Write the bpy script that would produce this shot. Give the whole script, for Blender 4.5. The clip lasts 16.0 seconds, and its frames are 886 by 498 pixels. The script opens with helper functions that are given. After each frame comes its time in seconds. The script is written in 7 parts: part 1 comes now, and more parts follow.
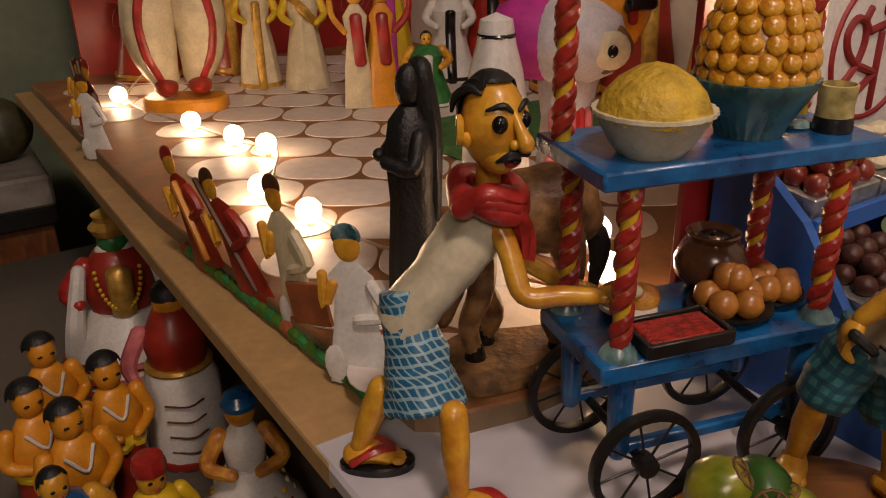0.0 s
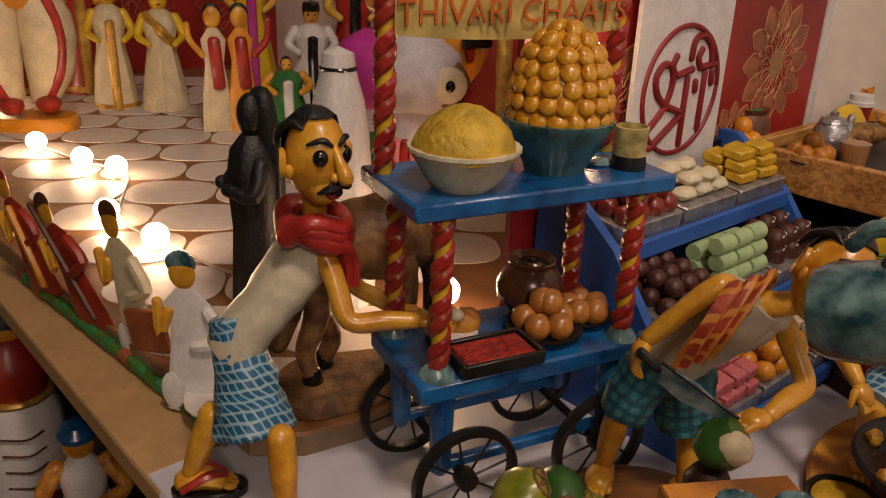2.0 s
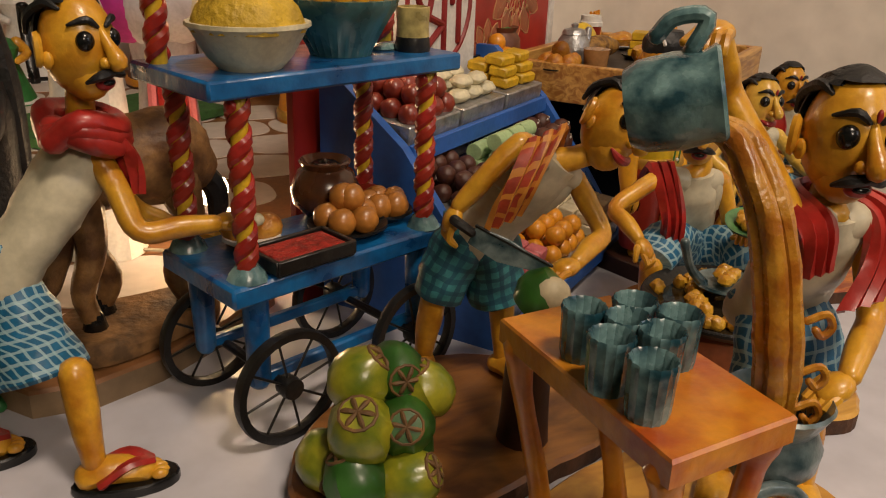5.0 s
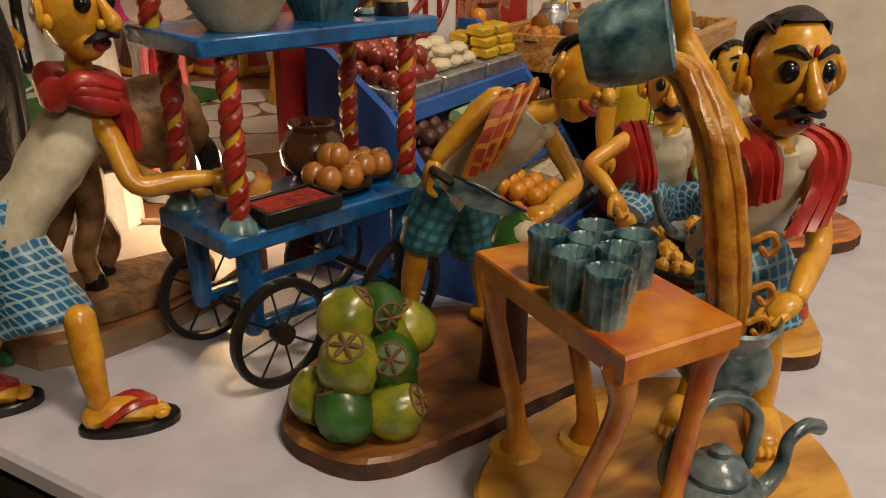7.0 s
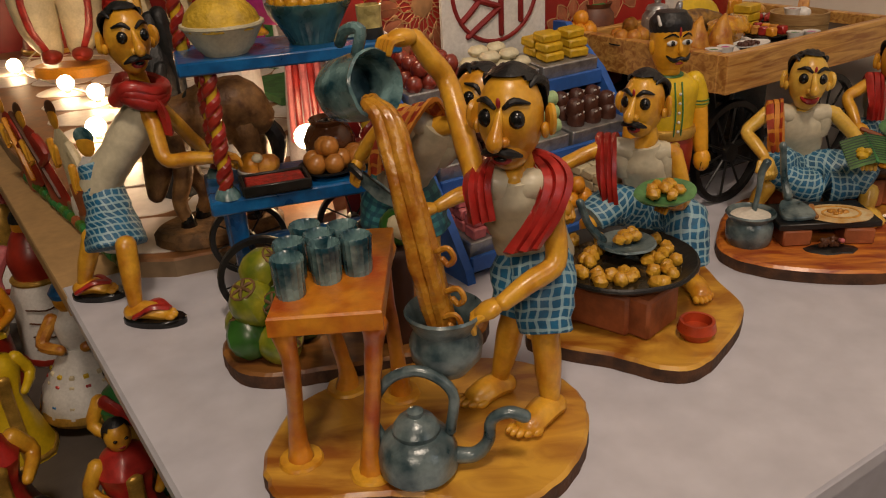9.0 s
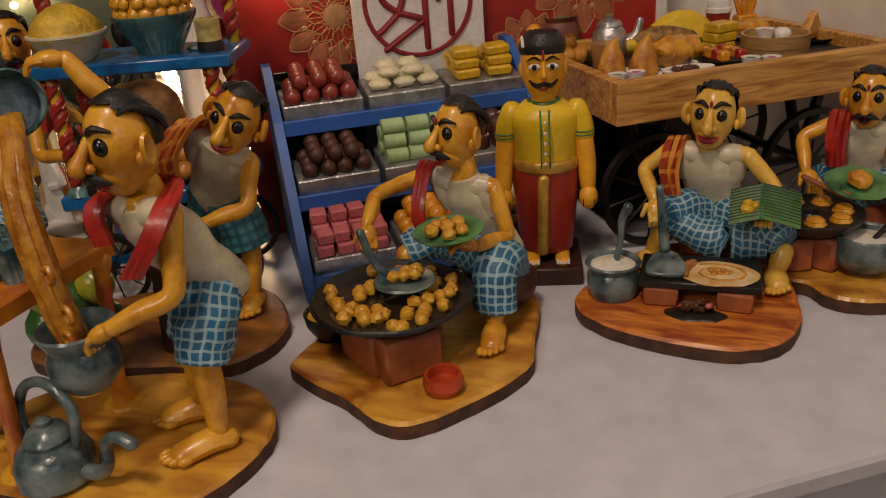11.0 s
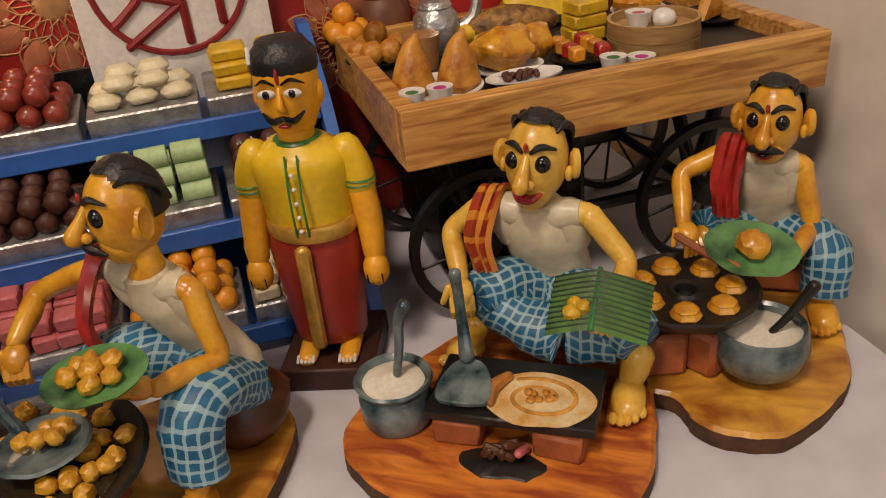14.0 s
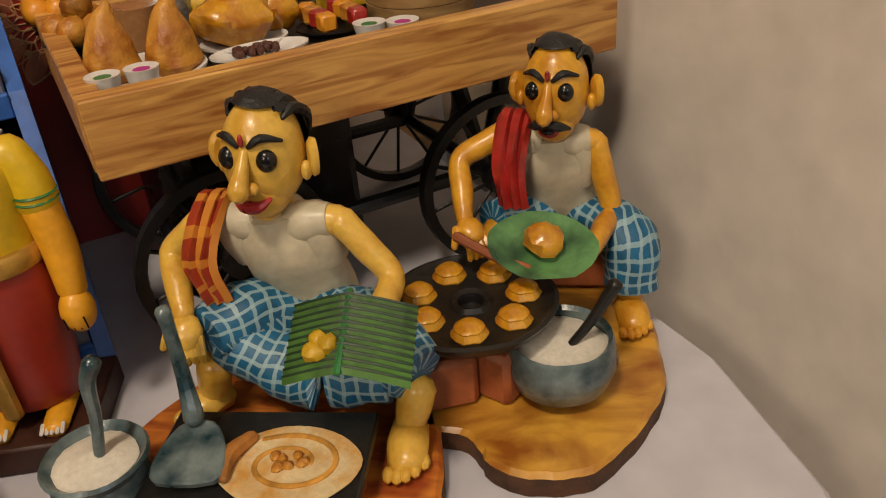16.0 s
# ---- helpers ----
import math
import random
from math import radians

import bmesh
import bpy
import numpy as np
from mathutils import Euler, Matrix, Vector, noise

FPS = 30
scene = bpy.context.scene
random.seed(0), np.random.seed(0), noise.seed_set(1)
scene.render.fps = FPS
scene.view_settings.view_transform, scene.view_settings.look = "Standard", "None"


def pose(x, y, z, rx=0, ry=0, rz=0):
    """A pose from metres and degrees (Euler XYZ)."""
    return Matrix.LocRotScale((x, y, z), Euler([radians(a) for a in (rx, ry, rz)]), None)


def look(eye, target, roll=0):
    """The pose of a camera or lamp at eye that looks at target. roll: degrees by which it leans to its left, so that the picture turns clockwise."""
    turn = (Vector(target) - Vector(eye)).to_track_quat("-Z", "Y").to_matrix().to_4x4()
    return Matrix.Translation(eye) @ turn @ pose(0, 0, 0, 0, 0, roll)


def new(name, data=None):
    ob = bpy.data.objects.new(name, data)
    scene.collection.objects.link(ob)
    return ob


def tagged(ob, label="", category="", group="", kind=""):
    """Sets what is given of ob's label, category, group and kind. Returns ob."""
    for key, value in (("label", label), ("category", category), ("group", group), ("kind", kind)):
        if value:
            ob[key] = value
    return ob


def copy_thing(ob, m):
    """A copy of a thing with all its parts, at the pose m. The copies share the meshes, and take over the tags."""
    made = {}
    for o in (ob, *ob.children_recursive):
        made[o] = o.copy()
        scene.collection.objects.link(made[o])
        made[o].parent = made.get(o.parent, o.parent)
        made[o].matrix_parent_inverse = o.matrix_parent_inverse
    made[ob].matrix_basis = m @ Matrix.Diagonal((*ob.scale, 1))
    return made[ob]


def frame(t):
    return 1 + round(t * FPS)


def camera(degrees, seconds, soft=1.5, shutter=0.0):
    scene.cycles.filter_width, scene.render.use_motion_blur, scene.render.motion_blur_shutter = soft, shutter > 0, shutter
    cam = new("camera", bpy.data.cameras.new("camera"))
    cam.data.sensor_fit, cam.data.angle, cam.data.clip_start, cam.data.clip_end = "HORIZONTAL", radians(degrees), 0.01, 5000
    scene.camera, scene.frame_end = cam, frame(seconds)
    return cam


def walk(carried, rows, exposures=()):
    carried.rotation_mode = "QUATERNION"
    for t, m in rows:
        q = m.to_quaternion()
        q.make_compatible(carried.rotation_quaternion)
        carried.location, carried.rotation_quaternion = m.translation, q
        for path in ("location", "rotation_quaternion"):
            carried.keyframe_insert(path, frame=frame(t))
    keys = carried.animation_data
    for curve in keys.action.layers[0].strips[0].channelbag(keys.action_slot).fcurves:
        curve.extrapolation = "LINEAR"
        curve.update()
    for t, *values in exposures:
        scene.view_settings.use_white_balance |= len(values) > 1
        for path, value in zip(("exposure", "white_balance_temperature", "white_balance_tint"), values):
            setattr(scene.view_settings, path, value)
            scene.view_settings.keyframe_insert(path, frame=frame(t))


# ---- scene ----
cam = camera(57.2, 16.0, soft=1.1)
PATH = [
    (0, (0.15, 0.063, 0.313), (0.04, 1.894, -0.484), -1.2),
    (0.5, (0.151, 0.088, 0.3), (0.176, 1.918, -0.507), 0.2),
    (1, (0.161, 0.088, 0.301), (0.266, 1.924, -0.484), 0.9),
    (1.5, (0.169, 0.078, 0.312), (0.32, 1.918, -0.458), 1.9),
    (2, (0.179, 0.045, 0.324), (0.364, 1.892, -0.421), 2.2),
    (2.5, (0.176, 0.016, 0.343), (0.416, 1.868, -0.374), 2.7),
    (3, (0.171, 0.024, 0.354), (0.488, 1.867, -0.354), 3.1),
    (3.5, (0.171, 0.021, 0.347), (0.547, 1.85, -0.37), 3.0),
    (4, (0.167, 0.019, 0.307), (0.648, 1.809, -0.443), 3.8),
    (4.5, (0.158, 0.024, 0.277), (0.786, 1.77, -0.469), 3.3),
    (5, (0.151, 0.044, 0.265), (0.92, 1.735, -0.475), 1.9),
    (5.2, (0.145, 0.05, 0.258), (0.967, 1.719, -0.478), 1.5),
    (7.3, (0.145, -0.013, 0.252), (0.895, 1.677, -0.511), 0.4),
    (7.5, (0.171, -0.04, 0.257), (0.823, 1.671, -0.548), 0.5),
    (8, (0.258, -0.104, 0.278), (0.659, 1.661, -0.573), -1.0),
    (8.2, (0.294, -0.131, 0.299), (0.585, 1.658, -0.546), -1.7),
    (10.3, (0.59, -0.137, 0.306), (0.043, 1.613, -0.493), -3.8),
    (10.5, (0.631, -0.11, 0.298), (0.035, 1.624, -0.499), -4.0),
    (11, (0.714, -0.047, 0.297), (0.035, 1.653, -0.509), -4.6),
    (11.5, (0.717, 0.037, 0.294), (0.005, 1.709, -0.541), -5.2),
    (12, (0.705, 0.099, 0.314), (-0.035, 1.742, -0.553), -5.5),
    (12.5, (0.699, 0.127, 0.327), (-0.043, 1.753, -0.57), -5.3),
    (13, (0.704, 0.153, 0.333), (-0.019, 1.776, -0.585), -5.3),
    (13.5, (0.74, 0.186, 0.31), (0.059, 1.812, -0.634), -5.6),
    (14, (0.78, 0.203, 0.291), (0.139, 1.836, -0.67), -6.0),
    (14.5, (0.803, 0.213, 0.28), (0.231, 1.862, -0.697), -6.0),
    (15, (0.819, 0.24, 0.266), (0.341, 1.906, -0.731), -5.9),
    (15.5, (0.819, 0.272, 0.258), (0.458, 1.964, -0.747), -5.3),
    (16, (0.805, 0.294, 0.252), (0.513, 1.997, -0.755), -5.0),
]
walk(cam, [(t, look(eye, target, roll)) for t, eye, target, roll in PATH],
     exposures=[(0.0, -0.46, 6500, 26), (3.0, -0.46, 6500, 24), (4.0, -0.35, 6500, 18), (5.0, -0.15, 6500, 14), (7.5, -0.1, 6500, 14), (8.0, -0.22, 6500, 16), (10.5, -0.66, 6500, 16), (12.0, -0.47, 6500, 25), (13.3, -0.22, 6500, 24), (14.5, -0.05, 6500, 14), (16.0, -0.1, 6500, 12)])


# ---------------------------------------------------------------- light
world = bpy.data.worlds.new("room_world")
scene.world = world
world.use_nodes = True
world.node_tree.nodes["Background"].inputs[0].default_value = (0.9, 0.8, 0.7, 1)
world.node_tree.nodes["Background"].inputs[1].default_value = 0.006

TURN = 36.0
CU, SU = math.cos(radians(TURN)), math.sin(radians(TURN))


def W(u, v, z=0.0):
    """A point of the table's own axes (u along the stalls, v to the back) in the world."""
    return Vector((u * CU - v * SU, u * SU + v * CU, z))


def lamp(name, kind, place, target, power, color, size=0.3, size_y=None):
    data = bpy.data.lights.new(name, kind)
    data.energy, data.color = power, color
    if kind == "AREA":
        data.size = size
        if size_y:
            data.shape, data.size_y = "RECTANGLE", size_y
    else:
        data.shadow_soft_size = size
    ob = new(name, data)
    ob.matrix_world = look(place, target)
    return ob


lamp("ceiling_lamp", "AREA", (0.55, -0.45, 1.9), (0.5, 0.45, 0.0), 27.0, (1.0, 0.82, 0.62), 0.28)
# added frontal fill with no seen source, brightens the east wall and the faces
lamp("front_fill_lamp", "AREA", (0.25, -1.35, 1.15), (0.85, 0.55, 0.1), 13.0, (1.0, 0.82, 0.62), 0.35)
lamp("window_light", "AREA", (1.9, -0.9, 1.0), (0.6, 0.5, 0.0), 5.0, (0.86, 0.92, 1.0), 0.7)


# ---------------------------------------------------------------- materials
def mat(name, color, rough=0.45, vary=0.25, scale=60.0, bump=0.15, bump_scale=None, metal=0.0, second=None, detail=5.0, coat=0.0, spots=0.5):
    """A painted or natural surface with variation at two scales and fine relief."""
    m = bpy.data.materials.new(name)
    m.use_nodes = True
    nt = m.node_tree
    p = nt.nodes["Principled BSDF"]
    tex = nt.nodes.new("ShaderNodeTexCoord")
    n1 = nt.nodes.new("ShaderNodeTexNoise")
    n1.inputs["Scale"].default_value, n1.inputs["Detail"].default_value = scale, detail
    n2 = nt.nodes.new("ShaderNodeTexNoise")
    n2.inputs["Scale"].default_value, n2.inputs["Detail"].default_value = scale * 6, 3
    nt.links.new(tex.outputs["Object"], n1.inputs["Vector"])
    nt.links.new(tex.outputs["Object"], n2.inputs["Vector"])
    ramp = nt.nodes.new("ShaderNodeValToRGB")
    lo = second or tuple(c * (1 - vary) for c in color)
    hi = color if second else tuple(min(1, c * (1 + vary * 0.6)) for c in color)
    ramp.color_ramp.elements[0].position, ramp.color_ramp.elements[1].position = spots - 0.14, spots + 0.14
    ramp.color_ramp.elements[0].color, ramp.color_ramp.elements[1].color = (*lo, 1), (*hi, 1)
    nt.links.new(n1.outputs["Fac"], ramp.inputs[0])
    mix = nt.nodes.new("ShaderNodeMix")
    mix.data_type, mix.blend_type = "RGBA", "MULTIPLY"
    mix.inputs["Factor"].default_value = 0.35
    nt.links.new(ramp.outputs[0], mix.inputs["A"])
    nt.links.new(n2.outputs["Fac"], mix.inputs["B"])
    nt.links.new(mix.outputs["Result"], p.inputs["Base Color"])
    rr = nt.nodes.new("ShaderNodeMapRange")
    rr.inputs["To Min"].default_value, rr.inputs["To Max"].default_value = max(0.03, rough - 0.12), min(1, rough + 0.14)
    nt.links.new(n1.outputs["Fac"], rr.inputs["Value"])
    nt.links.new(rr.outputs[0], p.inputs["Roughness"])
    p.inputs["Metallic"].default_value = metal
    p.inputs["Coat Weight"].default_value = coat
    p.inputs["Coat Roughness"].default_value = 0.2
    if bump:
        n3 = nt.nodes.new("ShaderNodeTexNoise")
        n3.inputs["Scale"].default_value, n3.inputs["Detail"].default_value = bump_scale or scale * 3, 4
        nt.links.new(tex.outputs["Object"], n3.inputs["Vector"])
        b = nt.nodes.new("ShaderNodeBump")
        b.inputs["Strength"].default_value, b.inputs["Distance"].default_value = bump, 0.002
        nt.links.new(n3.outputs["Fac"], b.inputs["Height"])
        nt.links.new(b.outputs[0], p.inputs["Normal"])
    return m


def check_mat(name, ground, line, size, width=0.42, rough=0.5):
    """Woven checks, painted by hand along the cloth's own two directions."""
    m = mat(name, ground, rough, 0.3, 90)
    nt = m.node_tree
    p = nt.nodes["Principled BSDF"]
    uv = nt.nodes.new("ShaderNodeUVMap")
    ns = nt.nodes.new("ShaderNodeTexNoise")
    ns.inputs["Scale"].default_value = 90
    nt.links.new(uv.outputs[0], ns.inputs["Vector"])
    add = nt.nodes.new("ShaderNodeVectorMath")
    add.operation = "MULTIPLY_ADD"
    add.inputs[1].default_value = (0.0035, 0.0035, 0)
    nt.links.new(ns.outputs["Color"], add.inputs[0])
    nt.links.new(uv.outputs[0], add.inputs[2])
    sep = nt.nodes.new("ShaderNodeSeparateXYZ")
    nt.links.new(add.outputs[0], sep.inputs[0])
    old = p.inputs["Base Color"].links[0].from_socket
    for axis in (0, 1):
        w = nt.nodes.new("ShaderNodeMath")
        w.operation = "MULTIPLY"
        w.inputs[1].default_value = 1 / size
        nt.links.new(sep.outputs[axis], w.inputs[0])
        f = nt.nodes.new("ShaderNodeMath")
        f.operation = "FRACT"
        nt.links.new(w.outputs[0], f.inputs[0])
        lt = nt.nodes.new("ShaderNodeMath")
        lt.operation = "LESS_THAN"
        lt.inputs[1].default_value = width
        nt.links.new(f.outputs[0], lt.inputs[0])
        k = nt.nodes.new("ShaderNodeMath")
        k.operation = "MULTIPLY"
        k.inputs[1].default_value = 0.72
        nt.links.new(lt.outputs[0], k.inputs[0])
        mx = nt.nodes.new("ShaderNodeMix")
        mx.data_type = "RGBA"
        mx.inputs["B"].default_value = (*line, 1)
        nt.links.new(k.outputs[0], mx.inputs["Factor"])
        nt.links.new(old, mx.inputs["A"])
        old = mx.outputs["Result"]
    nt.links.new(old, p.inputs["Base Color"])
    return m


def wood_mat(name, light, dark, scale=40.0, along=(1, 8, 8), rough=0.5, coat=0.0):
    m = mat(name, light, rough, 0.2, 60, 0.12)
    nt = m.node_tree
    p = nt.nodes["Principled BSDF"]
    tex = nt.nodes.new("ShaderNodeTexCoord")
    mp = nt.nodes.new("ShaderNodeMapping")
    mp.inputs["Scale"].default_value = along
    n = nt.nodes.new("ShaderNodeTexNoise")
    n.inputs["Scale"].default_value, n.inputs["Detail"].default_value, n.inputs["Distortion"].default_value = scale, 8, 1.2
    r = nt.nodes.new("ShaderNodeValToRGB")
    r.color_ramp.elements[0].position, r.color_ramp.elements[1].position = 0.36, 0.62
    r.color_ramp.elements[0].color, r.color_ramp.elements[1].color = (*dark, 1), (*light, 1)
    nt.links.new(tex.outputs["Object"], mp.inputs[0])
    nt.links.new(mp.outputs[0], n.inputs["Vector"])
    nt.links.new(n.outputs["Fac"], r.inputs[0])
    nt.links.new(r.outputs[0], p.inputs["Base Color"])
    p.inputs["Coat Weight"].default_value = coat
    return m


def glow(name, color, strength):
    m = bpy.data.materials.new(name)
    m.use_nodes = True
    p = m.node_tree.nodes["Principled BSDF"]
    p.inputs["Base Color"].default_value = (*color, 1)
    p.inputs["Emission Color"].default_value = (*color, 1)
    p.inputs["Emission Strength"].default_value = strength
    return m


SKIN = mat("ochre_clay_skin", (0.78, 0.40, 0.028), 0.34, 0.3, 55, 0.3, coat=0.3, second=(0.50, 0.175, 0.008), spots=0.43)
PALE = mat("pale_clay_skin", (0.80, 0.50, 0.075), 0.36, 0.3, 55, 0.3, coat=0.25, second=(0.62, 0.29, 0.022), spots=0.40)
SHIRT = mat("off_white_clay_vest", (0.62, 0.56, 0.40), 0.4, 0.2, 40, 0.1, coat=0.1)
CHECK = check_mat("blue_check_cloth", (0.008, 0.13, 0.27), (0.30, 0.45, 0.48), 0.0058, 0.28)
CHECK2 = check_mat("teal_check_cloth", (0.05, 0.25, 0.27), (0.01, 0.06, 0.1), 0.0075)
PLAID = check_mat("orange_plaid_cloth", (0.42, 0.045, 0.012), (0.62, 0.26, 0.03), 0.0062, 0.30)
RED = mat("red_painted_cloth", (0.42, 0.025, 0.018), 0.35, 0.35, 60, 0.15, coat=0.2)
HAIR = mat("black_painted_hair", (0.008, 0.008, 0.009), 0.48, 0.3, 120, 0.5, 260)
BLACK = mat("black_gloss_paint", (0.008, 0.008, 0.008), 0.22, 0.2, 80, 0.05)
LIP = mat("lip_red_paint", (0.4, 0.03, 0.03), 0.3, 0.2)
WHITE = mat("white_paint", (0.78, 0.76, 0.72), 0.4, 0.08, 50, 0.05)
CREAM = mat("cream_paint", (0.72, 0.62, 0.4), 0.45, 0.15, 50, 0.1)
YELLOW = mat("yellow_paint", (0.75, 0.5, 0.01), 0.4, 0.12, 40, 0.06, coat=0.2)
ORANGE = mat("orange_paint", (0.78, 0.31, 0.014), 0.4, 0.15, 45, 0.08, coat=0.15)
MAROON = mat("maroon_paint", (0.34, 0.026, 0.012), 0.38, 0.2, 30, 0.06, coat=0.15)
GREEN = mat("green_paint", (0.03, 0.2, 0.05), 0.4, 0.3, 60, 0.1)
GOLD = mat("gold_paint", (0.65, 0.38, 0.07), 0.35, 0.25, 90, 0.15, metal=0.5)
BROWN = mat("brown_paint", (0.1, 0.035, 0.013), 0.45, 0.3, 60, 0.15)
DARKWOOD = mat("dark_brown_plinth", (0.05, 0.015, 0.008), 0.5, 0.3, 50, 0.1)
BLUE = mat("cart_blue_paint", (0.006, 0.15, 0.42), 0.30, 0.5, 42, 0.45, 110, coat=0.4, second=(0.003, 0.045, 0.16), spots=0.47)
SHELF = mat("shelf_blue_paint", (0.03, 0.13, 0.48), 0.42, 0.15, 25, 0.12, 200)
TEAL = mat("teal_glazed_clay", (0.22, 0.38, 0.38), 0.25, 0.5, 62, 0.5, 110, coat=0.45, second=(0.012, 0.055, 0.075), spots=0.5)
GREYPOT = mat("grey_blue_metal_paint", (0.20, 0.26, 0.26), 0.30, 0.5, 62, 0.5, 110, metal=0.1, coat=0.35, second=(0.015, 0.045, 0.058), spots=0.5)
IRON = mat("blackened_iron", (0.011, 0.010, 0.009), 0.4, 0.4, 60, 0.3)
SLAB = wood_mat("varnished_slab", (0.62, 0.33, 0.04), (0.26, 0.08, 0.008), 15, (1, 2.2, 2.2), 0.36, 0.35)
BARK = mat("dark_bark_edge", (0.09, 0.035, 0.012), 0.75, 0.5, 70, 0.6)
REDSLAB = wood_mat("red_varnished_slab", (0.60, 0.20, 0.025), (0.26, 0.045, 0.010), 22, (1, 4, 4), 0.4, 0.3)
BRICK = mat("terracotta_brick", (0.36, 0.1, 0.03), 0.6, 0.3, 50, 0.3)
TABLEWOOD = mat("orange_varnished_wood", (0.74, 0.29, 0.016), 0.34, 0.4, 38, 0.35, coat=0.4, second=(0.44, 0.075, 0.005), spots=0.48)
CARTWOOD = wood_mat("honey_pine", (0.60, 0.33, 0.085), (0.30, 0.115, 0.022), 14, (1, 9, 12), 0.42, 0.2)
CLOTH = mat("white_table_sheet", (0.62, 0.61, 0.67), 0.34, 0.02, 6, 0.04, 22)
WALL = mat("cream_wall_paint", (0.88, 0.81, 0.72), 0.7, 0.02, 5, 0.05, 160)
GREENWALL = mat("grey_green_wall", (0.2, 0.25, 0.17), 0.6, 0.12, 6, 0.05)
SILVER = mat("silver_foil", (0.5, 0.5, 0.5), 0.34, 0.3, 90, 0.8, 160, metal=0.75)
TAN = mat("tan_board", (0.5, 0.31, 0.13), 0.55, 0.12, 18, 0.08, 300)
PAPER = mat("white_printed_paper", (0.76, 0.68, 0.62), 0.38, 0.05, 12, 0.05)
PRINT = mat("brown_printed_lines", (0.3, 0.13, 0.045), 0.5, 0.3, 30, 0.05)
CARD = mat("grey_brown_card_edge", (0.3, 0.2, 0.11), 0.65, 0.25, 20, 0.2)
PANELRED = mat("dark_red_print", (0.36, 0.022, 0.016), 0.36, 0.35, 9, 0.03)
PANELGOLD = mat("faded_gold_print", (0.5, 0.26, 0.11), 0.45, 0.3, 30, 0.03)
GENTSKIN = mat("bright_orange_wood_paint", (0.86, 0.40, 0.016), 0.4, 0.12, 40, 0.06, coat=0.15)
BHAJI = mat("golden_bhaji_batter", (0.70, 0.38, 0.025), 0.38, 0.45, 110, 0.5, coat=0.2, second=(0.42, 0.16, 0.010), spots=0.45)
FADED = mat("faded_petal_print", (0.40, 0.13, 0.06), 0.5, 0.35, 40, 0.03)
LOGORED = mat("logo_red", (0.25, 0.012, 0.012), 0.5, 0.15)
PINK = mat("pink_fondant", (0.62, 0.16, 0.17), 0.5, 0.2, 80, 0.15)
MINT = mat("mint_green_fondant", (0.42, 0.6, 0.3), 0.5, 0.15, 80, 0.15)
JAMUN = mat("dark_red_jamun", (0.26, 0.035, 0.018), 0.35, 0.4, 70, 0.15, coat=0.2)
CHOC = mat("chocolate", (0.085, 0.026, 0.014), 0.5, 0.3, 90, 0.3)
IVORY = mat("ivory_sweet", (0.72, 0.66, 0.45), 0.5, 0.15, 70, 0.2)
SAFFRON = mat("saffron_sweet", (0.68, 0.42, 0.015), 0.45, 0.25, 70, 0.2)
PURI = mat("golden_puri", (0.72, 0.36, 0.016), 0.25, 0.45, 95, 0.3, coat=0.4, second=(0.44, 0.14, 0.006), spots=0.46)
FRIED = mat("fried_dough", (0.66, 0.31, 0.035), 0.42, 0.45, 90, 0.5, second=(0.36, 0.105, 0.010), spots=0.47)
COCO = mat("tender_coconut", (0.34, 0.32, 0.018), 0.32, 0.6, 48, 0.25, coat=0.3, second=(0.09, 0.15, 0.010), spots=0.46)
COCOG = mat("green_coconut", (0.03, 0.12, 0.015), 0.36, 0.5, 30, 0.2, coat=0.2)
HUSK = mat("coconut_husk", (0.2, 0.1, 0.03), 0.7, 0.4, 80, 0.4)
EARTH = mat("earth_base", (0.27, 0.14, 0.05), 0.75, 0.6, 60, 0.8)
HORSE = mat("horse_brown", (0.40, 0.21, 0.07), 0.5, 0.5, 70, 0.6, second=(0.13, 0.055, 0.018))
TEASTREAM = mat("poured_tea", (0.64, 0.31, 0.03), 0.25, 0.45, 90, 0.4, coat=0.4, second=(0.38, 0.12, 0.01))
LEAF = mat("banana_leaf", (0.06, 0.17, 0.018), 0.4, 0.4, 60, 0.2)
CURD = mat("white_batter", (0.74, 0.7, 0.6), 0.4, 0.1, 70, 0.3)
DOSA = mat("dosa_crepe", (0.8, 0.64, 0.36), 0.42, 0.4, 75, 0.3, second=(0.68, 0.34, 0.06), spots=0.46)
MAGENTA = mat("magenta_cloth", (0.5, 0.03, 0.28), 0.6, 0.2)
GREYCLOTH = mat("grey_white_cloth", (0.55, 0.52, 0.55), 0.7, 0.15)
BULB = glow("warm_bulb", (1.0, 0.70, 0.37), 40.0)
CORD = mat("clear_cord", (0.5, 0.42, 0.3), 0.3, 0.2)


# ---------------------------------------------------------------- mesh building
def spline(pts, n):
    """Points and any further values along a smooth curve through pts."""
    pts = [np.array(p, float) for p in pts]
    if len(pts) < 3 or n < 2:
        return pts
    q = [2 * pts[0] - pts[1]] + pts + [2 * pts[-1] - pts[-2]]
    out = []
    for i in range(1, len(q) - 2):
        for k in range(n):
            t = k / n
            out.append(0.5 * (2 * q[i] + (q[i + 1] - q[i - 1]) * t + (2 * q[i - 1] - 5 * q[i] + 4 * q[i + 1] - q[i + 2]) * t * t + (3 * q[i] - q[i - 1] - 3 * q[i + 1] + q[i + 2]) * t ** 3))
    return out + [pts[-1]]


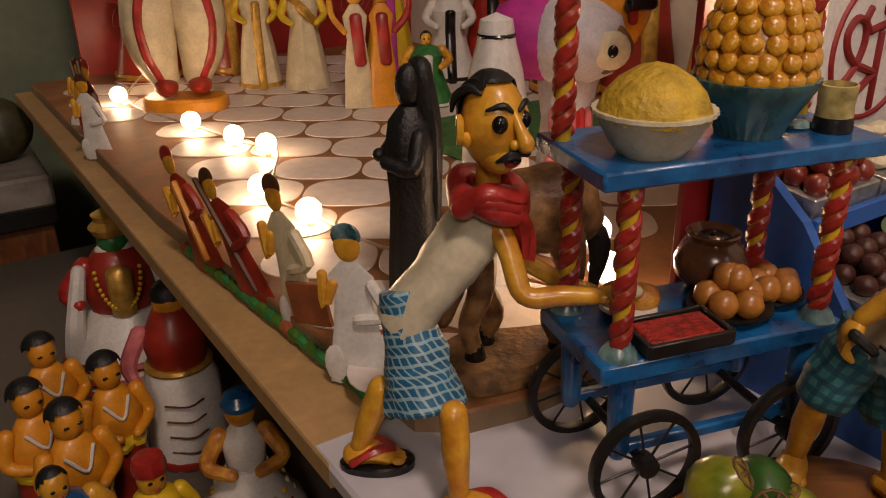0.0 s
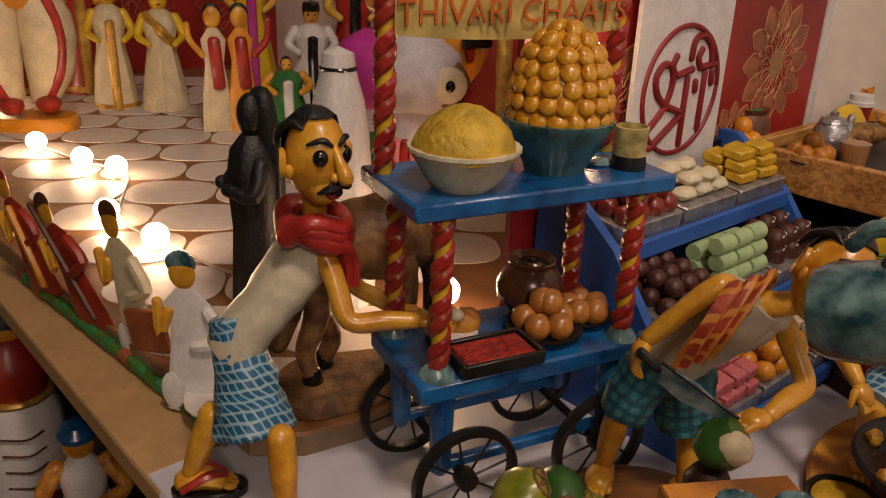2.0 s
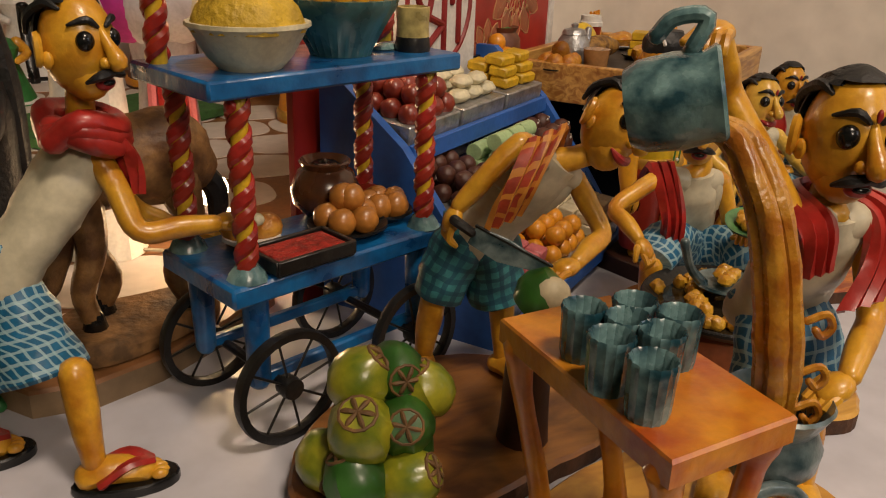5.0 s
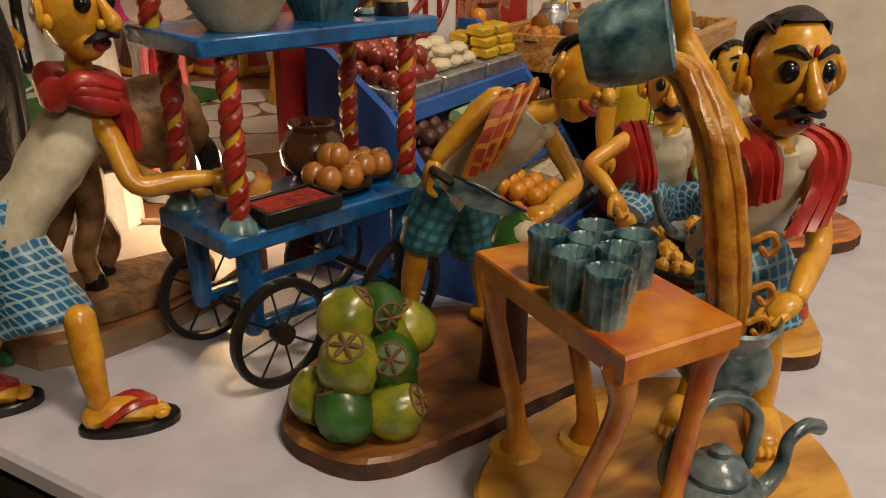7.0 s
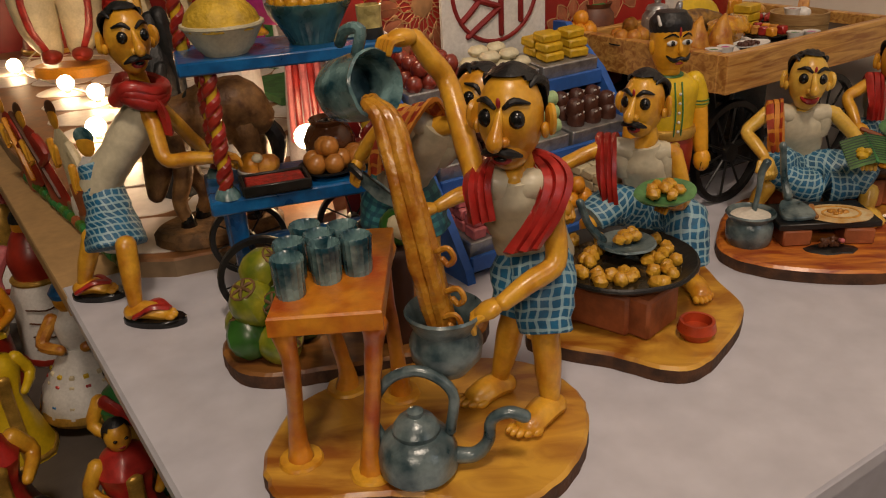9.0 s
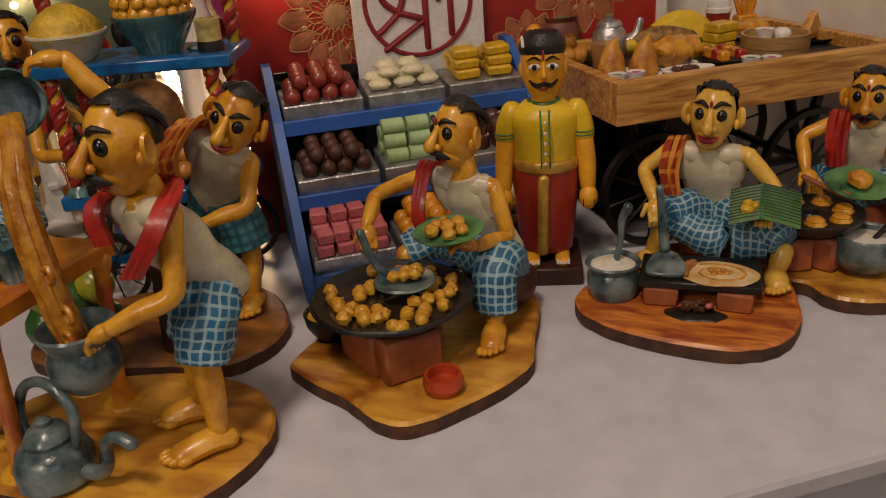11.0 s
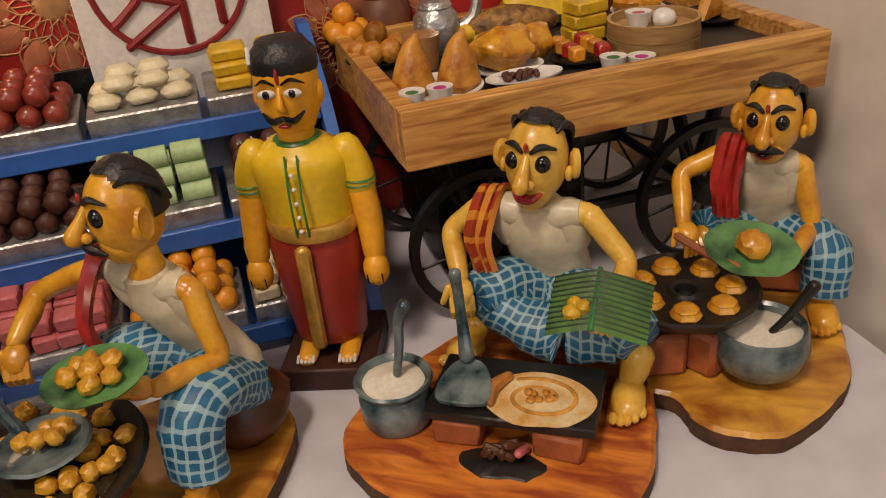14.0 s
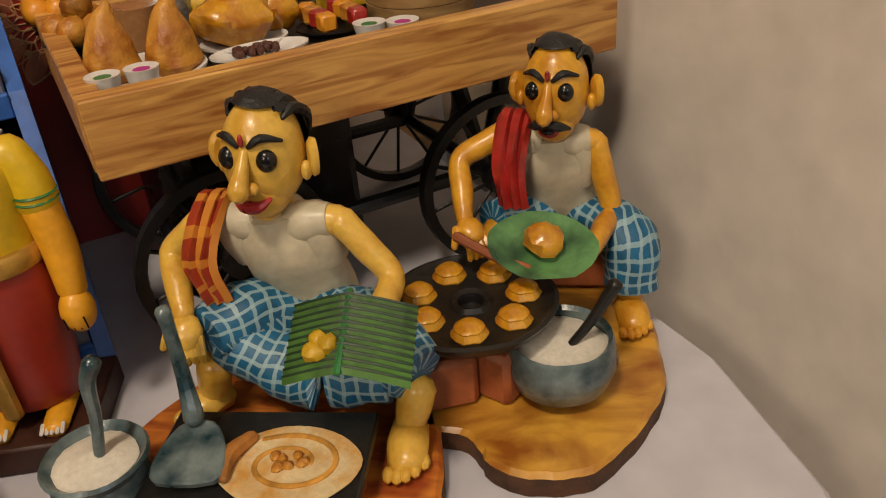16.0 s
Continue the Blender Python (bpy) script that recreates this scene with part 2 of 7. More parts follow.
class Build:
    """Gathers faces of one mesh with its materials and cloth coordinates."""

    def __init__(self):
        self.v, self.f, self.m, self.uv, self.mats = [], [], [], [], []

    def slot(self, material):
        if material not in self.mats:
            self.mats.append(material)
        return self.mats.index(material)

    def face(self, ids, k, uv=None):
        self.f.append(ids), self.m.append(k), self.uv.append(uv or [(0, 0)] * len(ids))

    def rings(self, rings, uvs, material, cap=True):
        k, base, n = self.slot(material), len(self.v), len(rings[0])
        for r in rings:
            self.v += [tuple(p) for p in r]
        for i in range(len(rings) - 1):
            for j in range(n):
                a, b = base + i * n + j, base + i * n + (j + 1) % n
                ua, ub = uvs[i], uvs[i + 1]
                self.face((a, b, b + n, a + n), k, [(ua[0] * j / n, ua[1]), (ua[0] * (j + 1) / n, ua[1]), (ub[0] * (j + 1) / n, ub[1]), (ub[0] * j / n, ub[1])])
        if cap:
            self.face(tuple(base + j for j in reversed(range(n))), k)
            self.face(tuple(base + (len(rings) - 1) * n + j for j in range(n)), k)

    def tube(self, pts, radii, material, n=10, smooth=4, wide=None, ratio=1.0, wob=0.0, cap=0.72):
        """A tube through pts; wide: the way in which its section is ratio times as broad."""
        if not hasattr(radii, "__len__"):
            radii = [radii] * len(pts)
        full = spline([(*p, r) for p, r in zip(pts, radii)], smooth)
        P, R = [Vector(p[:3]) for p in full], [max(1e-5, p[3]) for p in full]
        rings, uvs, run, side = [], [], 0.0, None
        for i, p in enumerate(P):
            d = (P[min(i + 1, len(P) - 1)] - P[max(i - 1, 0)]).normalized()
            if wide is not None:
                side = Vector(wide)
            elif side is None:
                side = Vector((0, 0, 1)) if abs(d.z) < 0.9 else Vector((1, 0, 0))
            side = (side - d * side.dot(d)).normalized()
            up = d.cross(side)
            if i:
                run += (p - P[i - 1]).length
            ring = []
            for j in range(n):
                a = 2 * math.pi * j / n
                k = 1 + (wob * noise.noise(Vector((p + side * math.cos(a) * R[i] + up * math.sin(a) * R[i]) * 90)) if wob else 0)
                ring.append(p + side * (math.cos(a) * R[i] * ratio * k) + up * (math.sin(a) * R[i] * k))
            rings.append(ring)
            uvs.append((round(2 * math.pi * R[i] * (1 + ratio) / 2 / 0.0085) * 0.0085 or 0.01, run))
        for end, sgn in ((0, -1), (-1, 1)):
            d = (P[-1] - P[-2]).normalized() if end else (P[0] - P[1]).normalized()
            c, r = P[end], R[end]
            extra = [[c + (q - c) * (0.72 if cap > 0.3 else 0.94) + d * r * cap * 0.7 for q in rings[end]], [c + (q - c) * 0.25 + d * r * cap for q in rings[end]]]
            if end:
                rings += extra
                uvs += [uvs[-1]] * 2
            else:
                rings = extra[::-1] + rings
                uvs = [uvs[0]] * 2 + uvs
        self.rings(rings, uvs, material)

    def ball(self, c, r, material, m=None, nu=14, nv=9, keep=None, wob=0.0, seed=0.0):
        """An ellipsoid; m turns it; keep(x, y, z) on the unit ball leaves out the rest."""
        if not hasattr(r, "__len__"):
            r = (r, r, r)
        k, base = self.slot(material), len(self.v)
        m = m or Matrix.Identity(3)
        c = Vector(c)
        unit = [(0, 0, 1)]
        for i in range(1, nv):
            b = math.pi * i / nv
            unit += [(math.sin(b) * math.cos(2 * math.pi * j / nu), math.sin(b) * math.sin(2 * math.pi * j / nu), math.cos(b)) for j in range(nu)]
        unit.append((0, 0, -1))
        for q in unit:
            g = 1 + (wob * noise.noise(Vector(q) * 1.7 + Vector((seed, c.x * 99, c.y * 99))) if wob else 0)
            self.v.append(tuple(c + m @ Vector((q[0] * r[0] * g, q[1] * r[1] * g, q[2] * r[2] * g))))

        def add(ids):
            if keep:
                mid = [sum(unit[i][a] for i in ids) / len(ids) for a in range(3)]
                if not keep(*mid):
                    return
            self.face(tuple(base + i for i in ids), k, [(unit[i][0] * 0.02, unit[i][2] * 0.02) for i in ids])
        for j in range(nu):
            add((0, 1 + j, 1 + (j + 1) % nu))
            last = len(unit) - 1
            add((last, last - nu + (j + 1) % nu, last - nu + j))
        for i in range(nv - 2):
            for j in range(nu):
                a, b = 1 + i * nu + j, 1 + i * nu + (j + 1) % nu
                add((a, a + nu, b + nu, b))

    def lathe(self, c, prof, material, n=24, flute=0.0, m=None, wob=0.0, ratio=1.0, cap=True):
        """A turned form from (radius, height) pairs."""
        c, m = Vector(c), m or Matrix.Identity(3)
        rings = []
        for r, h in prof:
            ring = []
            for j in range(n):
                a = 2 * math.pi * j / n
                k = (1 - flute * (j % 2)) * (1 + wob * noise.noise(Vector((math.cos(a) * 2, math.sin(a) * 2, c.x * 50))))
                ring.append(c + m @ Vector((math.cos(a) * r * k, math.sin(a) * r * k * ratio, h)))
            rings.append(ring)
        self.rings(rings, [(0.1, p[1]) for p in prof], material, cap)

    def box(self, c, s, material, m=None, bev=0.1):
        """A block with rounded edges."""
        c, m = Vector(c), m or Matrix.Identity(3)
        e = min(s) * bev
        k, base = self.slot(material), len(self.v)
        h = [x / 2 for x in s]
        ids = {}
        for sx in (-1, 1):
            for sy in (-1, 1):
                for sz in (-1, 1):
                    for ax in range(3):
                        q = [sx * (h[0] - e), sy * (h[1] - e), sz * (h[2] - e)]
                        q[ax] += (sx, sy, sz)[ax] * e
                        ids[sx, sy, sz, ax] = len(self.v)
                        self.v.append(tuple(c + m @ Vector(q)))
        for ax in range(3):
            o1, o2 = (ax + 1) % 3, (ax + 2) % 3
            for sg in (-1, 1):
                ring = []
                for a, b in ((-1, -1), (1, -1), (1, 1), (-1, 1)):
                    q = [0, 0, 0]
                    q[ax], q[o1], q[o2] = sg, a, b
                    ring.append(ids[(*q, ax)])
                self.face(tuple(ring if sg > 0 else ring[::-1]), k, [(0, 0), (0.02, 0), (0.02, 0.02), (0, 0.02)])
            for a in (-1, 1):
                for b in (-1, 1):
                    q0, q1 = [0, 0, 0], [0, 0, 0]
                    q0[o1] = q1[o1] = a
                    q0[o2] = q1[o2] = b
                    q0[ax], q1[ax] = -1, 1
                    r = [ids[(*q0, o1)], ids[(*q1, o1)], ids[(*q1, o2)], ids[(*q0, o2)]]
                    self.face(tuple(r if a * b > 0 else r[::-1]), k)
        for key in [(a, b, d) for a in (-1, 1) for b in (-1, 1) for d in (-1, 1)]:
            r = [ids[(*key, 0)], ids[(*key, 1)], ids[(*key, 2)]]
            self.face(tuple(r if key[0] * key[1] * key[2] > 0 else r[::-1]), k)

    def prism(self, outline, z0, z1, material, side=None, bev=0.0):
        """An outline in x, y raised from z0 to z1, with a slightly rounded top edge."""
        n = len(outline)
        cx, cy = sum(p[0] for p in outline) / n, sum(p[1] for p in outline) / n
        k, ks, base = self.slot(material), self.slot(side or material), len(self.v)

        def ins(p):
            d = Vector((p[0] - cx, p[1] - cy))
            d = d * (1 - bev / max(d.length, 1e-6))
            return cx + d.x, cy + d.y
        b = min(bev, (z1 - z0) * 0.5)
        for ring, z in ((outline, z0), (outline, z1 - b), ([ins(p) for p in outline], z1)):
            self.v += [(p[0], p[1], z) for p in ring]
        for i in range(2):
            for j in range(n):
                a, c = base + i * n + j, base + i * n + (j + 1) % n
                self.face((a, c, c + n, a + n), ks if i == 0 else k)
        self.face(tuple(base + j for j in reversed(range(n))), ks)
        self.face(tuple(base + 2 * n + j for j in range(n)), k)

    def sheet(self, grid, material, thick=0.0015):
        """A bent sheet of cloth through a grid of points, with thickness."""
        k, base = self.slot(material), len(self.v)
        R, C = len(grid), len(grid[0])
        G = [[Vector(p) for p in row] for row in grid]
        for sgn in (0.5, -0.5):
            for i in range(R):
                for j in range(C):
                    du = G[i][min(j + 1, C - 1)] - G[i][max(j - 1, 0)]
                    dv = G[min(i + 1, R - 1)][j] - G[max(i - 1, 0)][j]
                    nn = du.cross(dv)
                    nn = nn.normalized() if nn.length else Vector((0, 0, 1))
                    self.v.append(tuple(G[i][j] + nn * thick * sgn))
        lu = (G[0][-1] - G[0][0]).length
        lv = (G[-1][0] - G[0][0]).length
        for i in range(R - 1):
            for j in range(C - 1):
                a = base + i * C + j
                uv = [(lu * j / C, lv * i / R), (lu * (j + 1) / C, lv * i / R), (lu * (j + 1) / C, lv * (i + 1) / R), (lu * j / C, lv * (i + 1) / R)]
                self.face((a, a + 1, a + 1 + C, a + C), k, uv)
                o = a + R * C
                self.face((o, o + C, o + 1 + C, o + 1), k, [uv[0], uv[3], uv[2], uv[1]])
        edge = [i for i in range(C)] + [i * C + C - 1 for i in range(1, R)] + [(R - 1) * C + i for i in reversed(range(C - 1))] + [i * C for i in reversed(range(1, R - 1))]
        for a, b in zip(edge, edge[1:] + edge[:1]):
            self.face((base + a, base + a + R * C, base + b + R * C, base + b), k)

    def done(self, name, origin=(0, 0, 0), parent=None, label="", category="", group="", kind="", place=None, smooth=True):
        o = Vector(origin)
        me = bpy.data.meshes.new(name)
        me.from_pydata([tuple(Vector(p) - o) for p in self.v], [], self.f)
        for m in self.mats:
            me.materials.append(m)
        me.polygons.foreach_set("material_index", self.m)
        layer = me.uv_layers.new(name="UVMap")
        layer.data.foreach_set("uv", [c for f in self.uv for p in f for c in p])
        bm = bmesh.new()
        bm.from_mesh(me)
        bmesh.ops.recalc_face_normals(bm, faces=bm.faces)
        bm.to_mesh(me)
        bm.free()
        if smooth:
            me.shade_smooth()
            me.set_sharp_from_angle(angle=radians(38))
        ob = new(name, me)
        if parent:
            ob.parent = parent
            ob.location = o - parent.location if place is None else (0, 0, 0)
        else:
            ob.matrix_world = place if place is not None else Matrix.Translation(o)
        return tagged(ob, label, category, group, kind)


def part(name, b, parent, label="", smooth=True):
    """One part of a thing, in the thing's own axes."""
    ob = b.done(name, smooth=smooth)
    ob.parent = parent
    ob.matrix_parent_inverse = Matrix.Identity(4)
    if label:
        ob["label"] = label
    return ob


def thing(name, place, label, category, group=""):
    ob = new(name)
    ob.empty_display_size = 0.02
    ob.matrix_world = place
    return tagged(ob, label, category, group)


def T(u, v, z=0.0, turn=0.0):
    """A pose on the table's own axes."""
    p = W(u, v, z)
    return pose(p.x, p.y, p.z, 0, 0, TURN + turn)


def basis(forward, up=(0, 0, 1)):
    """A turn whose y looks forward, x to its right and z up."""
    f = Vector(forward).normalized()
    r = f.cross(Vector(up)).normalized()
    return Matrix((r, f, r.cross(f))).transposed()


rng = random.Random(7)


# ---------------------------------------------------------------- the setting
def slab_uv(name, u0, u1, v0, v1, z0, z1, material, label, kind="structure", category="", bev=0.02):
    b = Build()
    b.box(((u0 + u1) / 2, (v0 + v1) / 2, (z0 + z1) / 2), (u1 - u0, v1 - v0, z1 - z0), material, bev=bev)
    return b.done(name, place=T(0, 0), label=label, category=category, kind=kind, smooth=False)


FLOOR = mat("brown_floor_tiles", (0.2, 0.14, 0.09), 0.4, 0.2, 8, 0.05)
slab_uv("floor", -1.6, 2.4, -2.2, 2.2, -0.80, -0.75, FLOOR, "brown tiled floor in dim light")
# the ceiling is out of view; its grey keeps bounced light low
slab_uv("ceiling", -1.6, 2.4, -2.2, 2.2, 2.0, 2.05, mat("low_bounce_ceiling_grey", (0.3, 0.27, 0.23), 0.8, 0.05, 6), "unseen plain ceiling, made grey to cut bounced light")
slab_uv("wall_east", 1.13, 1.21, -2.2, 2.2, -0.75, 2.0, WALL, "smooth cream painted wall beside the table", bev=0.005)
slab_uv("wall_north", 0.93, 1.13, 0.36, 0.42, -0.75, 2.0, WALL, "smooth cream painted wall behind the wooden cart", bev=0.005)
slab_uv("wall_far", -1.6, 1.13, 1.92, 2.0, -0.75, 2.0, GREENWALL, "grey-green painted wall in the distance", bev=0.005)
# unseen wall, coloured dark only to cut bounced light and deepen the shadows
slab_uv("wall_south", -1.6, 1.13, -2.2, -2.12, -0.75, 2.0, mat("low_bounce_brown", (0.1, 0.06, 0.04), 0.8, 0.2, 12), "unseen wall behind the viewer, made dark brown to cut bounced light", bev=0.005)
slab_uv("wall_west", -1.6, -1.52, -2.12, 1.92, -0.75, 2.0, GREENWALL, "grey-green painted wall behind the cabinet", bev=0.005)

# table under its white sheet, with a chamfered corner by the wall
table = thing("display_table", T(0, 0), "display table covered with a smooth white plastic sheet", "table")
b = Build()
b.prism([(0.312, 0.36), (0.312, -0.160), (0.322, -0.170), (1.000, -0.176), (1.050, -0.100), (1.074, -0.015), (1.084, 0.36)], -0.012, 0.0, CLOTH, bev=0.003)
part("tabletop", b, table, "white sheet pulled tight over the top", smooth=False)
b = Build()
b.box((0.79, 0.09, -0.21), (0.52, 0.44, 0.39), CLOTH, bev=0.01)
part("skirt", b, table, smooth=False)
for u, v in ((0.57, -0.09), (1.0, -0.09), (0.57, 0.26), (1.0, 0.26)):
    b = Build()
    b.box((u, v, -0.58), (0.05, 0.05, 0.34), CARTWOOD)
    part("leg", b, table)

# the long board with the printed paper on top, along the same edge
board = thing("long_board", T(0, 0), "long tan wooden board carrying the printed display paper", "board")
b = Build()
b.prism([(0.312, 0.337), (0.365, 0.322), (1.12, 0.322), (1.12, 1.62), (0.300, 1.62)], -0.018, -0.001, TAN, bev=0.002)
part("board", b, board, smooth=False)
b = Build()
b.box((0.82, 0.85, -0.38), (0.56, 0.8, 0.72), BROWN, bev=0.01)
part("stand", b, board, smooth=False)

paper = thing("printed_mat", T(0, 0), "thick mat printed with white rounded diamonds on brown", "mat")
b = Build()
b.prism([(0.372, 0.335), (0.40, 0.314), (0.44, 0.306), (0.50, 0.308), (0.56, 0.322), (0.575, 0.36), (1.1, 0.42), (1.1, 1.60), (0.328, 1.60), (0.335, 0.80)], -0.0005, 0.017, PRINT, CARD, bev=0.002)
part("mat_body", b, paper, smooth=False)
first = None
inv = Matrix(T(0, 0)).inverted()
for i in range(-11, 12):
    for j in range(15):
        q = inv @ Vector((0.105 * (i + 0.5 * (j % 2)), 0.545 + 0.088 * j, 0))
        u, v = q.x, q.y
        if u > 1.04 or u < 0.390 or v > 1.54 or v < 0.375 or (v < 0.47 and u > 0.55):
            continue
        if first is None:
            b = Build()
            ring = []
            for k in range(32):
                a = 2 * math.pi * k / 32
                c, s = math.cos(a), math.sin(a)
                w = 1 / (abs(c) ** 2.9 + abs(s) ** 2.9) ** (1 / 2.9)
                ring.append((c * w * 0.0512, s * w * 0.0424))
            b.prism(ring, 0.0, 0.0012, PAPER, bev=0.0004)
            first = part("printed_shape", b, paper, smooth=False)
            o = first
        else:
            o = first.copy()
            scene.collection.objects.link(o)
        o.location = (u, v, 0.0168)
        o.rotation_euler = (0, 0, radians(-TURN))

# red printed backdrop behind the sweets, with gold flowers
panel = thing("printed_backdrop", T(0, 0.305), "dark red backdrop panel with faded gold flower prints and white border", "backdrop")
b = Build()
b.box((0.775, 0.0, 0.21), (0.42, 0.006, 0.42), PANELRED, bev=0.1)
part("panel", b, panel, smooth=False)
b = Build()
b.box((0.99, -0.001, 0.21), (0.012, 0.009, 0.42), WHITE, bev=0.1)
part("border", b, panel, "white side border", smooth=False)


def petal_ring(b, cx, cz, r0, r1, n, width, y, material):
    for k in range(n):
        a = 2 * math.pi * k / n
        side = []
        for s in (1, -1):
            for t in ((0.0, 0.3, 0.6, 0.85, 1.0) if s > 0 else (0.85, 0.6, 0.3)):
                w = width * math.sin(math.pi * min(1, t * 0.85 + 0.12)) * s
                rr = r0 + (r1 - r0) * t
                side.append((cx + math.cos(a) * rr - math.sin(a) * w, y, cz + math.sin(a) * rr + math.cos(a) * w))
        side.append(side[0])
        b.tube(side, 0.0006, material, n=5, smooth=1)
        b.tube([(cx + math.cos(a) * r0, y, cz + math.sin(a) * r0), (cx + math.cos(a) * (r0 + (r1 - r0) * 0.7), y, cz + math.sin(a) * (r0 + (r1 - r0) * 0.7))], 0.0004, material, n=5)


for cx, cz, s in ((0.905, 0.215, 1.0), (0.66, 0.20, 0.9), (0.845, 0.145, 0.7), (0.94, 0.34, 0.8), (0.62, 0.32, 0.8), (0.85, 0.32, 0.7)):
    b = Build()
    petal_ring(b, cx, cz, 0.024 * s, 0.058 * s, 12, 0.012 * s, -0.0032, PANELGOLD)
    petal_ring(b, cx, cz, 0.012 * s, 0.03 * s, 12, 0.006 * s, -0.0034, PANELGOLD)
    for k in range(12):
        a = 2 * math.pi * k / 12
        b.ball((cx + math.cos(a) * 0.043 * s, -0.0030, cz + math.sin(a) * 0.043 * s), (0.016 * s, 0.0005, 0.0085 * s), FADED, Matrix.Rotation(-a, 3, "Y"), 10, 6)
    for k in range(12):
        a = 2 * math.pi * (k + 0.5) / 12
        b.ball((cx + math.cos(a) * 0.034 * s, -0.0032, cz + math.sin(a) * 0.034 * s), (0.003 * s, 0.0008, 0.003 * s), PANELGOLD, nu=8, nv=5)
    b.ball((cx, -0.003, cz), (0.013 * s, 0.0012, 0.013 * s), PANELGOLD)
    part("flower_print", b, panel)

# white sheet with the round red sign
sign = thing("logo_sheet", T(0.735, 0.292), "white card with a red letter sign inside a red ring", "sign")
b = Build()
b.box((0, 0, 0.205), (0.124, 0.004, 0.41), WHITE, bev=0.1)
part("card", b, sign, smooth=False)
b = Build()
cz = 0.208
b.tube([(0.05 * math.cos(a), -0.0025, cz + 0.05 * math.sin(a)) for a in [2 * math.pi * k / 40 for k in range(41)]], 0.0022, LOGORED, n=6, smooth=1)
part("ring", b, sign)
b = Build()
STROKES = [[(0.006, 0.010), (0.006, -0.044)], [(0.030, 0.012), (0.030, -0.034)], [(-0.010, 0.012), (0.012, 0.016)], [(0.022, 0.016), (0.044, 0.018)],
           [(-0.020, -0.010), (-0.032, 0.000), (-0.036, 0.013), (-0.028, 0.022), (-0.017, 0.019), (-0.014, 0.006), (-0.020, -0.010), (-0.033, -0.022), (-0.040, -0.027)], [(-0.020, -0.010), (0.004, -0.018)], [(0.004, -0.019), (-0.034, -0.042)],
           [(-0.010, 0.012), (-0.016, 0.020), (-0.012, 0.028)], [(0.022, 0.016), (0.018, 0.024), (0.022, 0.031)], [(0.008, 0.024), (0.010, 0.038), (0.022, 0.041), (0.034, 0.032), (0.038, 0.018)], [(0.018, 0.006), (0.019, -0.002)], [(0.040, 0.012), (0.041, 0.002)]]
for pts in STROKES:
    b.tube([(x, -0.0024, cz + z) for x, z in pts], 0.0030, LOGORED, n=8, smooth=5)
part("letter_sign", b, sign)

# far red backdrop behind the row of figures
back = thing("far_backdrop", T(0.80, 1.605), "dark red printed cloth backdrop with faint round flower motifs", "backdrop")
b = Build()
b.box((0.0, 0, 0.36), (0.76, 0.01, 0.80), PANELRED, bev=0.1)
part("cloth", b, back, smooth=False)
for cx, cz in ((-0.22, 0.16), (0.0, 0.2), (0.25, 0.15), (-0.12, 0.42), (0.2, 0.42)):
    b = Build()
    petal_ring(b, cx, cz, 0.04, 0.11, 12, 0.024, -0.006, PANELGOLD)
    b.ball((cx, -0.006, cz), (0.03, 0.001, 0.03), PANELGOLD)
    part("flower_print", b, back)

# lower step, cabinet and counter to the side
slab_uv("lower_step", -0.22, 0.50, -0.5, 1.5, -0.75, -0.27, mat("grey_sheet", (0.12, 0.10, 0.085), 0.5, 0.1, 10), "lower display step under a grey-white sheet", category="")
CABWOOD = wood_mat("red_brown_veneer", (0.2, 0.075, 0.025), (0.11, 0.035, 0.012), 10, (6, 6, 1), 0.4)
cab = thing("side_cabinet", T(-0.04, 1.68), "reddish brown wooden cabinet with dark edge and grey top", "cabinet")
b = Build()
b.box((0, 0.01, -0.49), (0.70, 0.28, 0.52), CABWOOD, bev=0.01)
part("body", b, cab, smooth=False)
b = Build()
b.box((0.0, 0.0, -0.213), (0.72, 0.30, 0.034), BLACK, bev=0.1)
part("edge", b, cab, "black top edge", smooth=False)
b = Build()
b.box((0.0, 0.0, -0.165), (0.72, 0.305, 0.06), mat("grey_stone", (0.3, 0.27, 0.24), 0.4, 0.3, 20), bev=0.1)
part("top", b, cab, "grey stone top", smooth=False)


